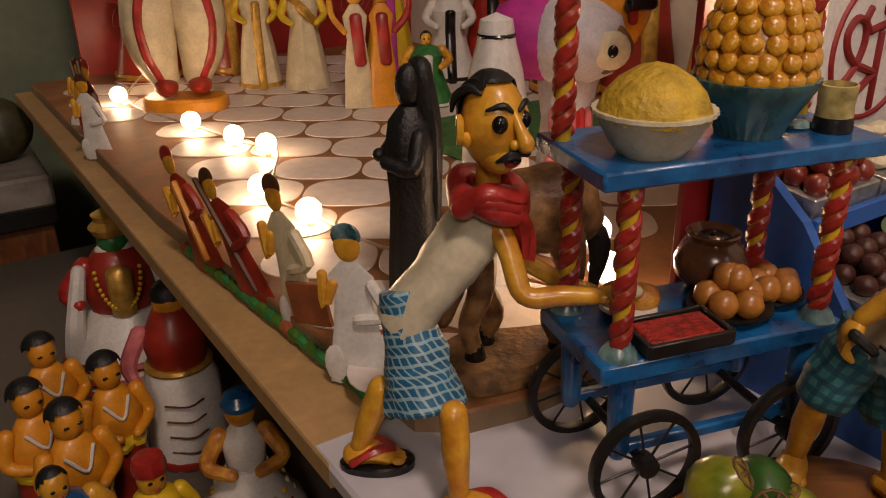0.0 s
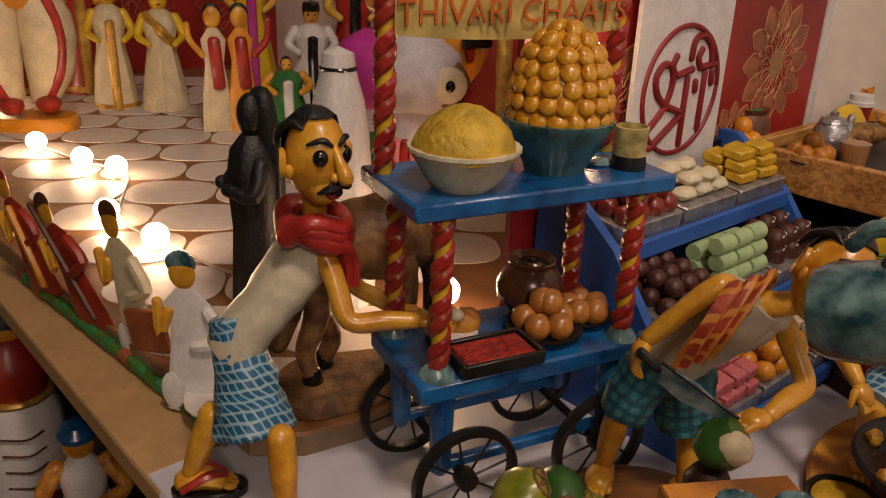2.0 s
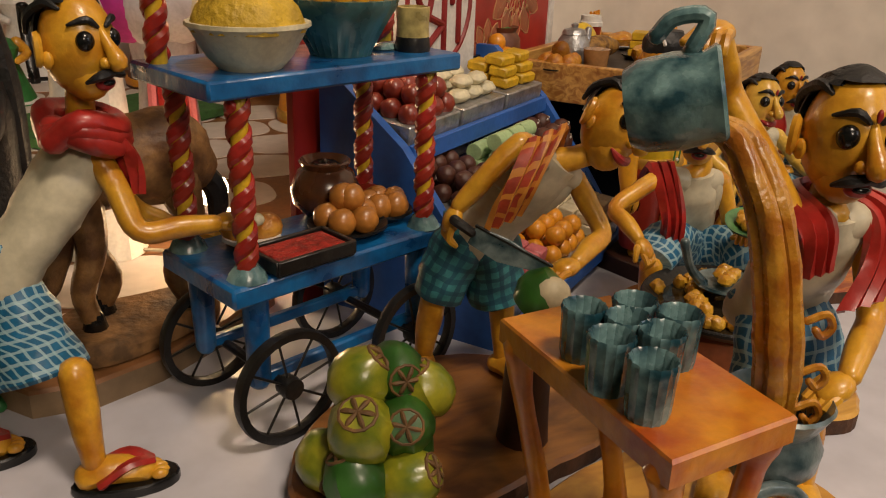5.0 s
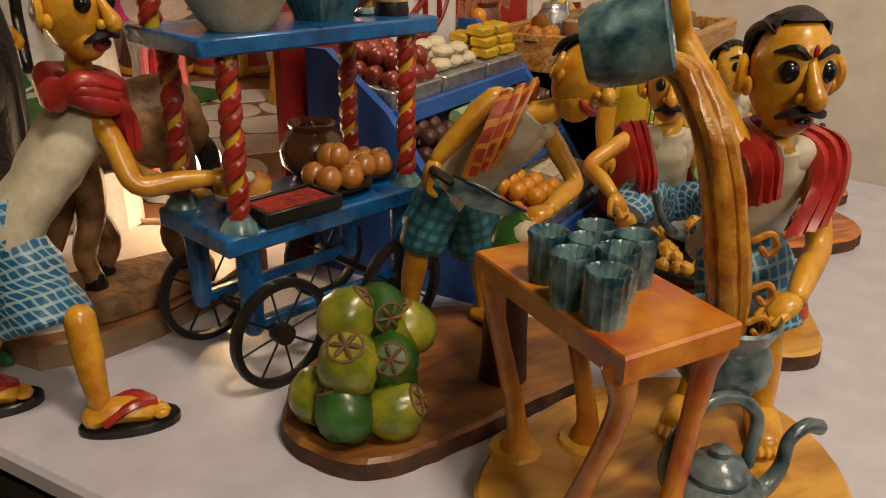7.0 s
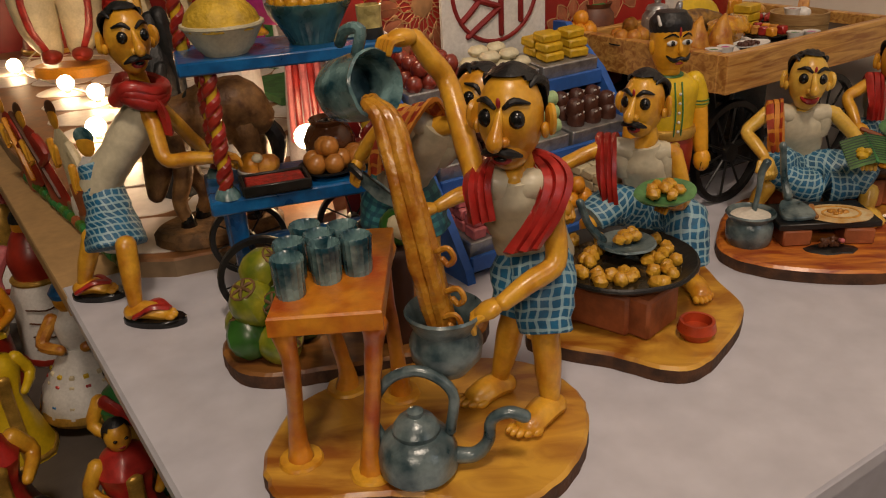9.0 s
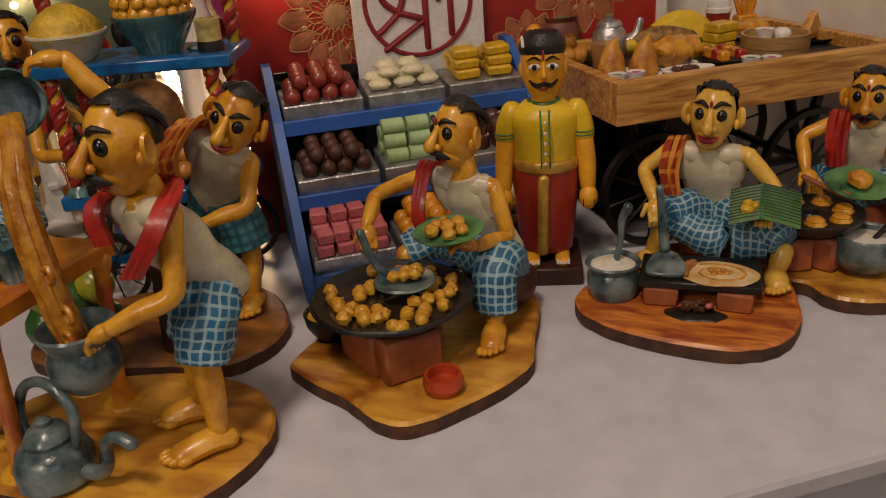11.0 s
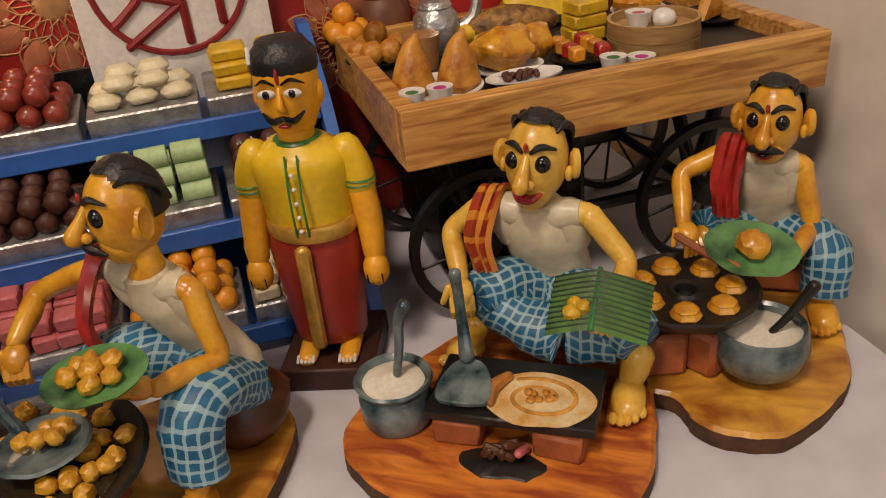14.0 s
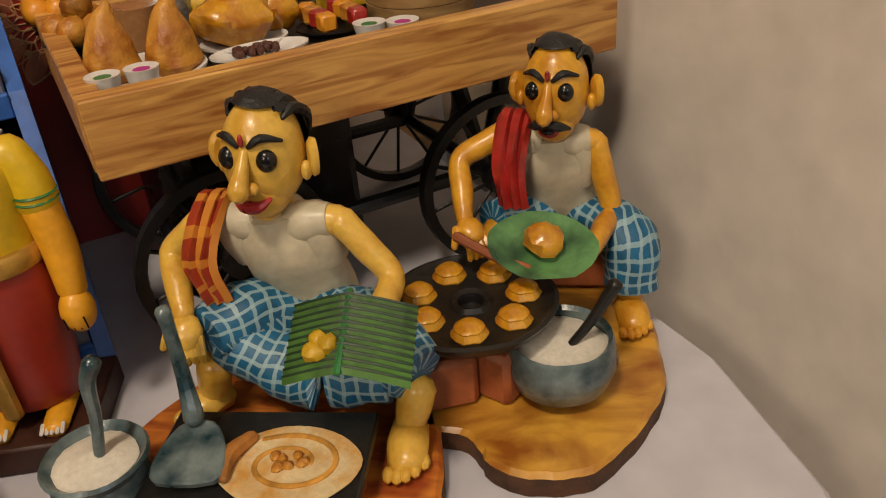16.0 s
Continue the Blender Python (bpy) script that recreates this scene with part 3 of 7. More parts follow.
# ---------------------------------------------------------------- clay figures (each one mesh)
def clay_head(b, c, face, tip=(0, 0, 1), s=1.0, skin=SKIN, moustache=True, bindi=True, open_mouth=True):
    M = basis(face, tip)
    c = Vector(c)

    def P(x, y, z):
        return c + M @ Vector((x * s, y * s, z * s))
    b.ball(c, (0.0156 * s, 0.0172 * s, 0.0228 * s), skin, M, 22, 16, wob=0.03)
    b.ball(P(0, 0.0035, -0.0125), (0.0108 * s, 0.0122 * s, 0.0128 * s), skin, M, 16, 10)
    # hair: a cap with combed ridges
    b.ball(P(0, -0.0015, 0.002), (0.0170 * s, 0.0184 * s, 0.0236 * s), HAIR, M, 34, 20, keep=lambda x, y, z: z > 0.62 + 0.42 * y and y > -0.5 or (y < -0.30 and z > -0.30 - 0.2 * y), wob=0.05)
    for k in range(7):
        x = -0.0108 + 0.0036 * k
        y0 = 0.0062 - abs(x) * 0.25
        b.tube([P(x, y0, 0.0203 - abs(x) * 0.42), P(x * 1.15, -0.003, 0.0232 - x * x * 45), P(x * 1.2, -0.0135, 0.0155 - x * x * 30), P(x * 1.1, -0.0178, 0.004)], [0.0009 * s, 0.0022 * s, 0.0022 * s, 0.0012 * s], HAIR, 7, 3)
    # nose, ears, eyes, brows
    b.tube([P(0, 0.0150, 0.0075), P(0, 0.0198, 0.0005), P(0, 0.0242, -0.0052), P(0, 0.0222, -0.0075)], [0.0018 * s, 0.0028 * s, 0.0041 * s, 0.0030 * s], skin, 10, 4)
    for sg in (-1, 1):
        b.ball(P(0.0032 * sg, 0.0195, -0.0062), 0.0026 * s, skin, nu=8, nv=6)
        ear = M @ Matrix.Rotation(radians(-34 * sg), 3, "Z")
        b.lathe(P(0.0186 * sg, -0.0020, -0.001), [(0.0005, -0.0016), (0.0062 * s, -0.0014), (0.0080 * s, 0.0), (0.0074 * s, 0.0018), (0.0056 * s, 0.0014), (0.0040 * s, 0.0002), (0.0005, -0.0002)], skin, 18, m=ear @ Matrix.Rotation(radians(90 * sg), 3, "Y"), ratio=0.66)
        b.ball(P(0.0170 * sg, 0.0006, -0.0055), (0.0022 * s, 0.0030 * s, 0.0040 * s), skin, M, 9, 7)
        b.ball(P(0.0072 * sg, 0.0134, 0.0030), (0.0042 * s, 0.0038 * s, 0.0046 * s), BLACK, M, 14, 10)
        b.tube([P(0.0022 * sg, 0.0162, 0.0088), P(0.0068 * sg, 0.0150, 0.0122), P(0.0126 * sg, 0.0098, 0.0098)], [0.0010 * s, 0.0017 * s, 0.0007 * s], HAIR, 7, 3)
        if moustache:
            b.tube([P(0, 0.0205, -0.0105), P(0.0052 * sg, 0.019, -0.0115), P(0.0098 * sg, 0.0145, -0.0145 if sg > 0 else -0.014)], [0.0018 * s, 0.0024 * s, 0.0008 * s], HAIR, 7, 3)
    if bindi:
        b.ball(P(0, 0.0172, 0.0115), (0.0012 * s, 0.001 * s, 0.0026 * s), LIP, M, 8, 6)
    if not moustache:
        b.tube([P(-0.0072, 0.0135, -0.0125), P(-0.003, 0.0165, -0.0150), P(0.003, 0.0165, -0.0150), P(0.0072, 0.0135, -0.0125)], [0.0008 * s, 0.0024 * s, 0.0024 * s, 0.0008 * s], LIP, 8, 4)
    else:
        b.ball(P(0, 0.0148, -0.0158), (0.0052 * s, 0.0034 * s, 0.0034 * s), LIP, M, 12, 7)
    if open_mouth and moustache:
        b.ball(P(0, 0.0172, -0.0154), (0.0034 * s, 0.0018 * s, 0.0014 * s), BLACK, M, 10, 6)


def clay_hand(b, wrist, to, s=1.0, skin=SKIN, curl=0.35):
    wrist, to = Vector(wrist), Vector(to)
    d = (to - wrist).normalized()
    side = d.cross(Vector((0, 0, 1)))
    side = side.normalized() if side.length > 0.1 else Vector((1, 0, 0))
    up = side.cross(d)
    b.ball(wrist + d * 0.007 * s, (0.0068 * s, 0.0085 * s, 0.0046 * s), skin, basis(d, up), 10, 7)
    for k in range(4):
        o = side * (0.0031 * (k - 1.5) * s)
        b.tube([wrist + o + d * 0.010 * s, wrist + o + d * 0.0165 * s - up * 0.001 * s, wrist + o + d * 0.0185 * s - up * (0.001 + 0.015 * curl) * s], [0.0021 * s, 0.002 * s, 0.0015 * s], skin, 7, 2)
    b.tube([wrist + side * 0.006 * s + d * 0.004 * s, wrist + side * 0.010 * s + d * 0.011 * s - up * 0.004 * s], [0.0024 * s, 0.0017 * s], skin, 7, 1)


def clay_foot(b, ankle, toe, s=1.0, skin=SKIN, slipper=False):
    a, t = Vector(ankle), Vector(toe)
    d = (t - a)
    d.z = 0
    d.normalize()
    side = Vector((-d.y, d.x, 0))
    z = t.z
    heel = Vector((a.x, a.y, z)) - d * 0.005 * s
    b.tube([heel + Vector((0, 0, 0.004 * s)), Vector((a.x, a.y, z + 0.006 * s)) + d * 0.006 * s, t - d * 0.006 * s + Vector((0, 0, 0.0035 * s))], [0.0062 * s, 0.0068 * s, 0.0062 * s], skin, 10, 3, wide=side, ratio=1.25)
    for k in range(5):
        o = side * (0.0034 * (k - 2) * s)
        b.ball(t + o - d * (0.0008 * (k - 1) ** 2 * s) + Vector((0, 0, 0.0032 * s)), (0.0025 * s, 0.0042 * s, 0.0026 * s), skin, basis(d), 8, 6)
    if slipper:
        ring = []
        L = (t - heel).length
        for k in range(20):
            an = 2 * math.pi * k / 20
            q = heel + d * (L * 0.5 + 0.001) + d * math.cos(an) * (L * 0.5 + 0.008) + side * math.sin(an) * (0.0115 * s + 0.0015 * math.cos(an))
            ring.append((q.x, q.y))
        b.prism(ring, 0.0, z + 0.0005, BLACK, bev=0.001)
        for sg in (-1, 1):
            b.tube([t - d * 0.004 + Vector((0, 0, 0.008 * s)), t - d * 0.014 + side * sg * 0.006 + Vector((0, 0, 0.0105 * s)), t - d * 0.028 + side * sg * 0.0095 + Vector((0, 0, 0.004 * s))], 0.0022, RED, 6, 3, wide=side, ratio=1.7)


def towel(b, pts, width, material, across, fold=0.002):
    """A folded cloth laid over a shoulder along pts."""
    line = [Vector(p[:3]) for p in spline(pts, 5)]
    acr = Vector(across).normalized()
    grid = []
    for i, p in enumerate(line):
        row = []
        for j in range(9):
            t = j / 8 - 0.5
            wv = math.sin(j * 2.1 + i * 0.15) * fold
            d = (line[min(i + 1, len(line) - 1)] - line[max(i - 1, 0)]).normalized()
            row.append(p + acr * t * width * (0.8 + 0.35 * i / len(line)) + d.cross(acr) * wv)
        grid.append(row)
    b.sheet(grid, material, 0.0034)


def clay_man(name, label, head, face, tip, neck, hip, sh, el, wr, tips, legs, cloth, lungi, tow=None, s=1.0, skin=SKIN, chest=(0.0150, 0.0185), bindi=True, moustache=True, slipper=False, side=None, extra=None):
    """A hand-made clay vendor: joints in the world, left or right limbs in pairs."""
    b = Build()
    neck, hip = Vector(neck), Vector(hip)
    side = Vector(side) if side else (Vector(sh[1]) - Vector(sh[0]))
    side.normalize()
    mid = (Vector(sh[0]) + Vector(sh[1])) / 2
    clay_head(b, head, face, tip, s, skin, moustache, bindi)
    b.tube([mid, neck, Vector(head) - Vector((0, 0, 0.012))], [0.0085 * s, 0.0066 * s, 0.0068 * s], skin, 10, 3)
    low = hip + (hip - mid) * 0.10
    b.tube([low, hip * 0.65 + mid * 0.35, hip * 0.25 + mid * 0.75, mid + (neck - mid) * 0.26], [chest[0] * s, chest[0] * 0.95 * s, chest[1] * 0.84 * s, chest[1] * 0.62 * s], SHIRT, 20, 5, wide=side, ratio=1.42, wob=0.12, cap=0.3)
    for k in range(2):
        b.tube([mid * 0.4 + Vector(sh[k]) * 0.6, Vector(sh[k])], [0.0068 * s, 0.0062 * s], skin, 12, 2)
        b.tube([mid + (Vector(sh[k]) - mid) * 0.30 - Vector((0, 0, 0.002)), mid + (Vector(sh[k]) - mid) * 0.55 - Vector((0, 0, 0.001)), mid + (Vector(sh[k]) - mid) * 0.82], [0.0088 * s, 0.0086 * s, 0.0072 * s], SHIRT, 16, 4, wob=0.1, cap=0.25)
        low_side = mid * 0.62 + hip * 0.38 + (Vector(sh[k]) - mid) * 0.55
        b.tube([low_side, mid * 0.85 + hip * 0.15 + (Vector(sh[k]) - mid) * 0.62, mid + (Vector(sh[k]) - mid) * 0.52 + Vector((0, 0, 0.0028))], [0.0098 * s, 0.0098 * s, 0.0080 * s], SHIRT, 16, 5, cap=0.35)
        b.tube([sh[k], Vector(sh[k]) * 0.5 + Vector(el[k]) * 0.5 + Vector((0, 0, 0.001)), el[k], Vector(el[k]) * 0.5 + Vector(wr[k]) * 0.5, wr[k]], [0.0062 * s, 0.0060 * s, 0.0055 * s, 0.0056 * s, 0.0043 * s], skin, 12, 5, wob=0.08)
        clay_hand(b, wr[k], tips[k], s, skin)
    for pts, rad in lungi:
        b.tube(pts, rad, cloth, 22, 5, wide=side, ratio=1.18, wob=0.2, cap=0.12)
    for knee, ankle, toe in legs:
        b.tube([knee, (Vector(knee) + Vector(ankle)) / 2, ankle], [0.0078 * s, 0.0074 * s, 0.0052 * s], skin, 12, 5, wob=0.08)
        clay_foot(b, ankle, toe, s, skin, slipper)
    if tow:
        for pts, width, material, across in tow:
            towel(b, pts, width, material, across)
    if extra:
        extra(b)
    o = Vector((hip.x, hip.y, 0))
    return b.done(name, o, label=label, category="figurine", group="clay street vendor figurines")


def scarf(b):
    for k in range(3):
        b.tube([(0.136, 0.452 + 0.004 * k, 0.166 + 0.003 * k), (0.150, 0.446, 0.176 - 0.004 * k), (0.165, 0.456, 0.170 - 0.004 * k), (0.163, 0.478, 0.170), (0.144, 0.486, 0.174), (0.134, 0.472, 0.172 + 0.002 * k), (0.136, 0.454, 0.166)], 0.0060, RED, 10, 4, wob=0.2)
    towel(b, [(0.158, 0.458, 0.172), (0.166, 0.456, 0.160), (0.168, 0.457, 0.150), (0.168, 0.458, 0.138)], 0.017, RED, (0.5, -0.8, 0))


clay_man("vendor_figurine", "clay chaat vendor in white vest and blue checked lungi", (0.1525, 0.4565, 0.2100), (0.64, -0.77, -0.02), (0, 0, 1), (0.150, 0.468, 0.178), (0.106, 0.464, 0.100),
         [(0.155, 0.459, 0.156), (0.146, 0.488, 0.158)], [(0.169, 0.442, 0.122), (0.170, 0.512, 0.112)], [(0.206, 0.442, 0.1215), (0.198, 0.520, 0.090)], [(0.228, 0.453, 0.119), (0.216, 0.514, 0.090)],
         [((0.132, 0.424, 0.062), (0.135, 0.411, 0.014), (0.165, 0.409, 0.005)), ((0.090, 0.456, 0.056), (0.074, 0.455, 0.014), (0.098, 0.457, 0.005))], CHECK,
         [([(0.102, 0.466, 0.112), (0.108, 0.458, 0.086), (0.115, 0.444, 0.052)], [0.0140, 0.0165, 0.0235])], slipper=True, s=1.02, bindi=False, extra=scarf)

clay_man("vendor_figurine", "clay coconut seller bending with a knife, teal checked lungi", (0.4035, 0.388, 0.172), (0.10, -0.97, -0.10), (0.45, 0.0, 0.9), (0.386, 0.396, 0.153), (0.346, 0.428, 0.103),
         [(0.354, 0.398, 0.163), (0.396, 0.408, 0.136)], [(0.336, 0.398, 0.148), (0.401, 0.386, 0.112)], [(0.322, 0.403, 0.130), (0.376, 0.371, 0.104)], [(0.316, 0.404, 0.116), (0.358, 0.367, 0.101)],
         [((0.325, 0.436, 0.070), (0.321, 0.443, 0.022), (0.312, 0.424, 0.013)), ((0.366, 0.432, 0.070), (0.366, 0.424, 0.022), (0.372, 0.402, 0.013))], CHECK2,
         [([(0.344, 0.430, 0.108), (0.334, 0.432, 0.088), (0.327, 0.435, 0.066)], [0.0150, 0.0145, 0.0135]), ([(0.348, 0.430, 0.108), (0.358, 0.430, 0.088), (0.364, 0.431, 0.062)], [0.0155, 0.0155, 0.0155])],
         [([(0.340, 0.386, 0.126), (0.346, 0.381, 0.146), (0.364, 0.390, 0.168), (0.372, 0.408, 0.152)], 0.026, PLAID, (0.95, 0.1, 0.25))], moustache=False, bindi=False, side=(0.75, 0.1, -0.5), chest=(0.0145, 0.0165))

clay_man("vendor_figurine", "clay tea seller with red towel pouring tea from a raised jug", (0.4225, 0.264, 0.194), (-0.36, -0.93, -0.05), (0, 0, 1), (0.428, 0.272, 0.166), (0.436, 0.294, 0.106),
         [(0.404, 0.266, 0.160), (0.443, 0.264, 0.157)], [(0.390, 0.296, 0.205), (0.444, 0.251, 0.118)], [(0.374, 0.290, 0.231), (0.415, 0.233, 0.104)], [(0.358, 0.276, 0.232), (0.396, 0.234, 0.094)],
         [((0.440, 0.268, 0.070), (0.443, 0.264, 0.022), (0.424, 0.240, 0.013)), ((0.424, 0.282, 0.072), (0.414, 0.287, 0.024), (0.393, 0.270, 0.013))], CHECK,
         [([(0.437, 0.294, 0.112), (0.439, 0.280, 0.096), (0.440, 0.267, 0.068)], [0.0160, 0.0160, 0.0135]), ([(0.434, 0.296, 0.110), (0.430, 0.288, 0.096), (0.424, 0.282, 0.072)], [0.0155, 0.0155, 0.0135])],
         [([(0.406, 0.252, 0.142), (0.404, 0.254, 0.162), (0.412, 0.280, 0.168), (0.434, 0.280, 0.168), (0.444, 0.258, 0.162), (0.438, 0.248, 0.146), (0.426, 0.244, 0.128)], 0.016, RED, (0.9, -0.2, 0.2))], s=1.06, chest=(0.0150, 0.0175))

clay_man("vendor_figurine", "seated clay bhaji maker with moustache, red towel and blue checked lungi", (0.528, 0.463, 0.145), (-0.58, -0.81, 0.0), (0, 0, 1), (0.534, 0.462, 0.119), (0.546, 0.480, 0.055),
         [(0.502, 0.466, 0.112), (0.553, 0.462, 0.106)], [(0.463, 0.459, 0.096), (0.562, 0.456, 0.073)], [(0.465, 0.434, 0.083), (0.551, 0.424, 0.078)], [(0.470, 0.424, 0.070), (0.534, 0.414, 0.084)],
         [((0.559, 0.432, 0.050), (0.562, 0.418, 0.022), (0.566, 0.392, 0.013)), ((0.488, 0.446, 0.058), (0.490, 0.446, 0.022), (0.484, 0.428, 0.013))], CHECK,
         [([(0.550, 0.474, 0.046), (0.558, 0.448, 0.060), (0.559, 0.432, 0.056), (0.561, 0.424, 0.030)], [0.018, 0.0150, 0.0130, 0.0120]), ([(0.544, 0.476, 0.046), (0.512, 0.460, 0.066), (0.490, 0.446, 0.060)], [0.018, 0.0150, 0.0115])],
         [([(0.503, 0.447, 0.072), (0.500, 0.447, 0.094), (0.502, 0.466, 0.1200), (0.508, 0.482, 0.104)], 0.016, RED, (0.8, -0.5, 0.1))], chest=(0.0140, 0.0165))

clay_man("vendor_figurine", "seated clay dosa maker in white vest and checked lungi", (0.690, 0.5735, 0.1305), (-0.10, -0.99, 0.02), (0.06, 0, 1), (0.690, 0.577, 0.108), (0.694, 0.590, 0.052),
         [(0.660, 0.576, 0.102), (0.716, 0.574, 0.100)], [(0.642, 0.571, 0.086), (0.736, 0.567, 0.078)], [(0.652, 0.549, 0.070), (0.734, 0.541, 0.068)], [(0.656, 0.538, 0.058), (0.731, 0.528, 0.070)],
         [((0.658, 0.552, 0.042), (0.650, 0.558, 0.020), (0.644, 0.544, 0.013)), ((0.746, 0.548, 0.036), (0.742, 0.540, 0.020), (0.744, 0.518, 0.013))], CHECK,
         [([(0.690, 0.590, 0.042), (0.672, 0.568, 0.058), (0.660, 0.550, 0.060)], [0.018, 0.0150, 0.0105]), ([(0.694, 0.590, 0.042), (0.722, 0.566, 0.052), (0.746, 0.547, 0.044)], [0.018, 0.0150, 0.0120]), ([(0.664, 0.556, 0.054), (0.695, 0.552, 0.040), (0.734, 0.550, 0.040)], [0.0100, 0.0120, 0.0110])],
         [([(0.664, 0.557, 0.072), (0.661, 0.556, 0.092), (0.665, 0.575, 0.111), (0.668, 0.590, 0.098)], 0.014, PLAID, (1, 0.1, 0.05))], skin=PALE, chest=(0.0150, 0.0175), moustache=False, s=1.02)

clay_man("vendor_figurine", "seated clay paniyaram maker holding a green plate, red shoulder towel", (0.802, 0.650, 0.126), (-0.22, -0.97, 0.0), (0, 0, 1), (0.803, 0.656, 0.102), (0.806, 0.670, 0.044),
         [(0.778, 0.652, 0.104), (0.820, 0.654, 0.098)], [(0.757, 0.643, 0.094), (0.828, 0.648, 0.064)], [(0.760, 0.622, 0.074), (0.818, 0.618, 0.060)], [(0.768, 0.610, 0.066), (0.804, 0.612, 0.062)],
         [((0.772, 0.644, 0.056), (0.768, 0.644, 0.022), (0.760, 0.630, 0.013)), ((0.838, 0.640, 0.036), (0.838, 0.634, 0.020), (0.840, 0.614, 0.013))], CHECK,
         [([(0.804, 0.672, 0.038), (0.786, 0.656, 0.056), (0.772, 0.645, 0.060)], [0.017, 0.0140, 0.0110]), ([(0.806, 0.672, 0.038), (0.824, 0.656, 0.054), (0.837, 0.642, 0.052), (0.838, 0.638, 0.028)], [0.016, 0.0130, 0.0115, 0.0108])],
         [([(0.782, 0.634, 0.074), (0.780, 0.634, 0.094), (0.784, 0.653, 0.113), (0.788, 0.668, 0.100)], 0.015, RED, (1, -0.1, 0))], s=0.96, chest=(0.0140, 0.0165))


# the wooden gentleman, turned and painted, facing out from the stalls
def wooden_gent():
    b = Build()
    M = basis((0.26, -0.965, 0))
    O = Vector((0.566, 0.556, 0))

    def P(x, y, z):
        return O + M @ Vector((x * 0.92, y * 1.02, z * 0.945))
    b.box(P(0, 0, 0.0075), (0.055, 0.062, 0.015), DARKWOOD, M, 0.08)
    b.tube([P(0, 0, 0.024), P(0, 0, 0.05), P(0, 0, 0.085), P(0, 0, 0.097)], [0.0165, 0.0185, 0.0205, 0.0195], MAROON, 22, 4, cap=0.1, wide=M @ Vector((1, 0, 0)), ratio=1.28)
    b.lathe(O, [(0.0255, 0.0915), (0.0265, 0.094), (0.0262, 0.0985), (0.0252, 0.1)], GOLD, 28, m=Matrix.Identity(3), ratio=0.86)
    b.tube([P(0, 0, 0.101), P(0, 0, 0.122), P(0, 0, 0.142), P(0, 0, 0.152)], [0.0185, 0.0195, 0.0205, 0.0125], YELLOW, 22, 4, cap=0.1, wide=M @ Vector((1, 0, 0)), ratio=1.32)
    b.tube([P(0.002, 0.0235, 0.094), P(0.003, 0.0215, 0.06), P(0.004, 0.019, 0.026)], 0.0034, GOLD, 8, 3, wide=M @ Vector((1, 0, 0)), ratio=1.3)
    for x in (-0.0035, 0.0035):
        b.tube([P(x, 0.0222, 0.102), P(x, 0.0232, 0.125), P(x, 0.0185, 0.149)], 0.0007, GREEN, 6, 3)
    for k in range(5):
        b.ball(P(0, 0.0232, 0.106 + 0.0085 * k), 0.0013, WHITE, nu=8, nv=6)
    b.lathe(P(0, 0, 0.151), [(0.0125, 0), (0.0135, 0.0012), (0.0125, 0.0024)], GREEN, 22)
    for sg in (-1, 1):
        b.tube([P(0.026 * sg, 0, 0.146), P(0.031 * sg, 0, 0.133), P(0.0325 * sg, 0.001, 0.122)], [0.0085, 0.009, 0.0088], YELLOW, 12, 3)
        for z in (0.1235, 0.1265):
            b.lathe(P(0.0322 * sg, 0.001, z), [(0.0086, 0), (0.0093, 0.0006), (0.0086, 0.0012)], GREEN, 16)
        b.tube([P(0.0325 * sg, 0.001, 0.122), P(0.035 * sg, 0.002, 0.100), P(0.036 * sg, 0.006, 0.080)], [0.0078, 0.0076, 0.0062], GENTSKIN, 12, 3)
        b.ball(P(0.0362 * sg, 0.008, 0.071), (0.0075, 0.008, 0.0105), GENTSKIN, M, 12, 8)
        for k in range(4):
            b.tube([P(0.036 * sg + 0.003 * (k - 1.5), 0.0150, 0.071), P(0.036 * sg + 0.003 * (k - 1.5), 0.0135, 0.064)], 0.0004, BLACK, 5, 1)
        b.tube([P(0.0125 * sg, 0.004, 0.028), P(0.013 * sg, 0.008, 0.020)], [0.0055, 0.005], GENTSKIN, 10, 1)
        b.tube([P(0.0128 * sg, 0.002, 0.0195), P(0.0132 * sg, 0.023, 0.0175)], [0.0048, 0.0042], GENTSKIN, 10, 2, wide=M @ Vector((1, 0, 0)), ratio=1.35)
        for k in range(5):
            b.tube([P(0.0132 * sg + 0.0024 * (k - 2), 0.0225, 0.0205), P(0.0132 * sg + 0.0024 * (k - 2), 0.0265, 0.0185)], 0.0009, WHITE, 5, 1)
        b.ball(P(0.0172 * sg, 0.0, 0.178), (0.0028, 0.0042, 0.0065), GENTSKIN, M, 10, 7)
        b.ball(P(0.0072 * sg, 0.0158, 0.183), (0.0048, 0.0018, 0.0024), WHITE, M, 12, 6)
        b.ball(P(0.0072 * sg, 0.0172, 0.183), (0.0019, 0.0012, 0.0022), BLACK, M, 10, 6)
        b.tube([P(0.002 * sg, 0.0172, 0.188), P(0.0075 * sg, 0.0168, 0.1905), P(0.0135 * sg, 0.0128, 0.187)], [0.0006, 0.001, 0.0004], BLACK, 6, 3)
        b.tube([P(0, 0.0185, 0.1705), P(0.006 * sg, 0.0178, 0.1685), P(0.0115 * sg, 0.0145, 0.1725)], [0.0014, 0.002, 0.0006], BLACK, 7, 3)
    b.tube([P(0, 0, 0.150), P(0, 0, 0.163)], [0.0095, 0.010], GENTSKIN, 14, 1)
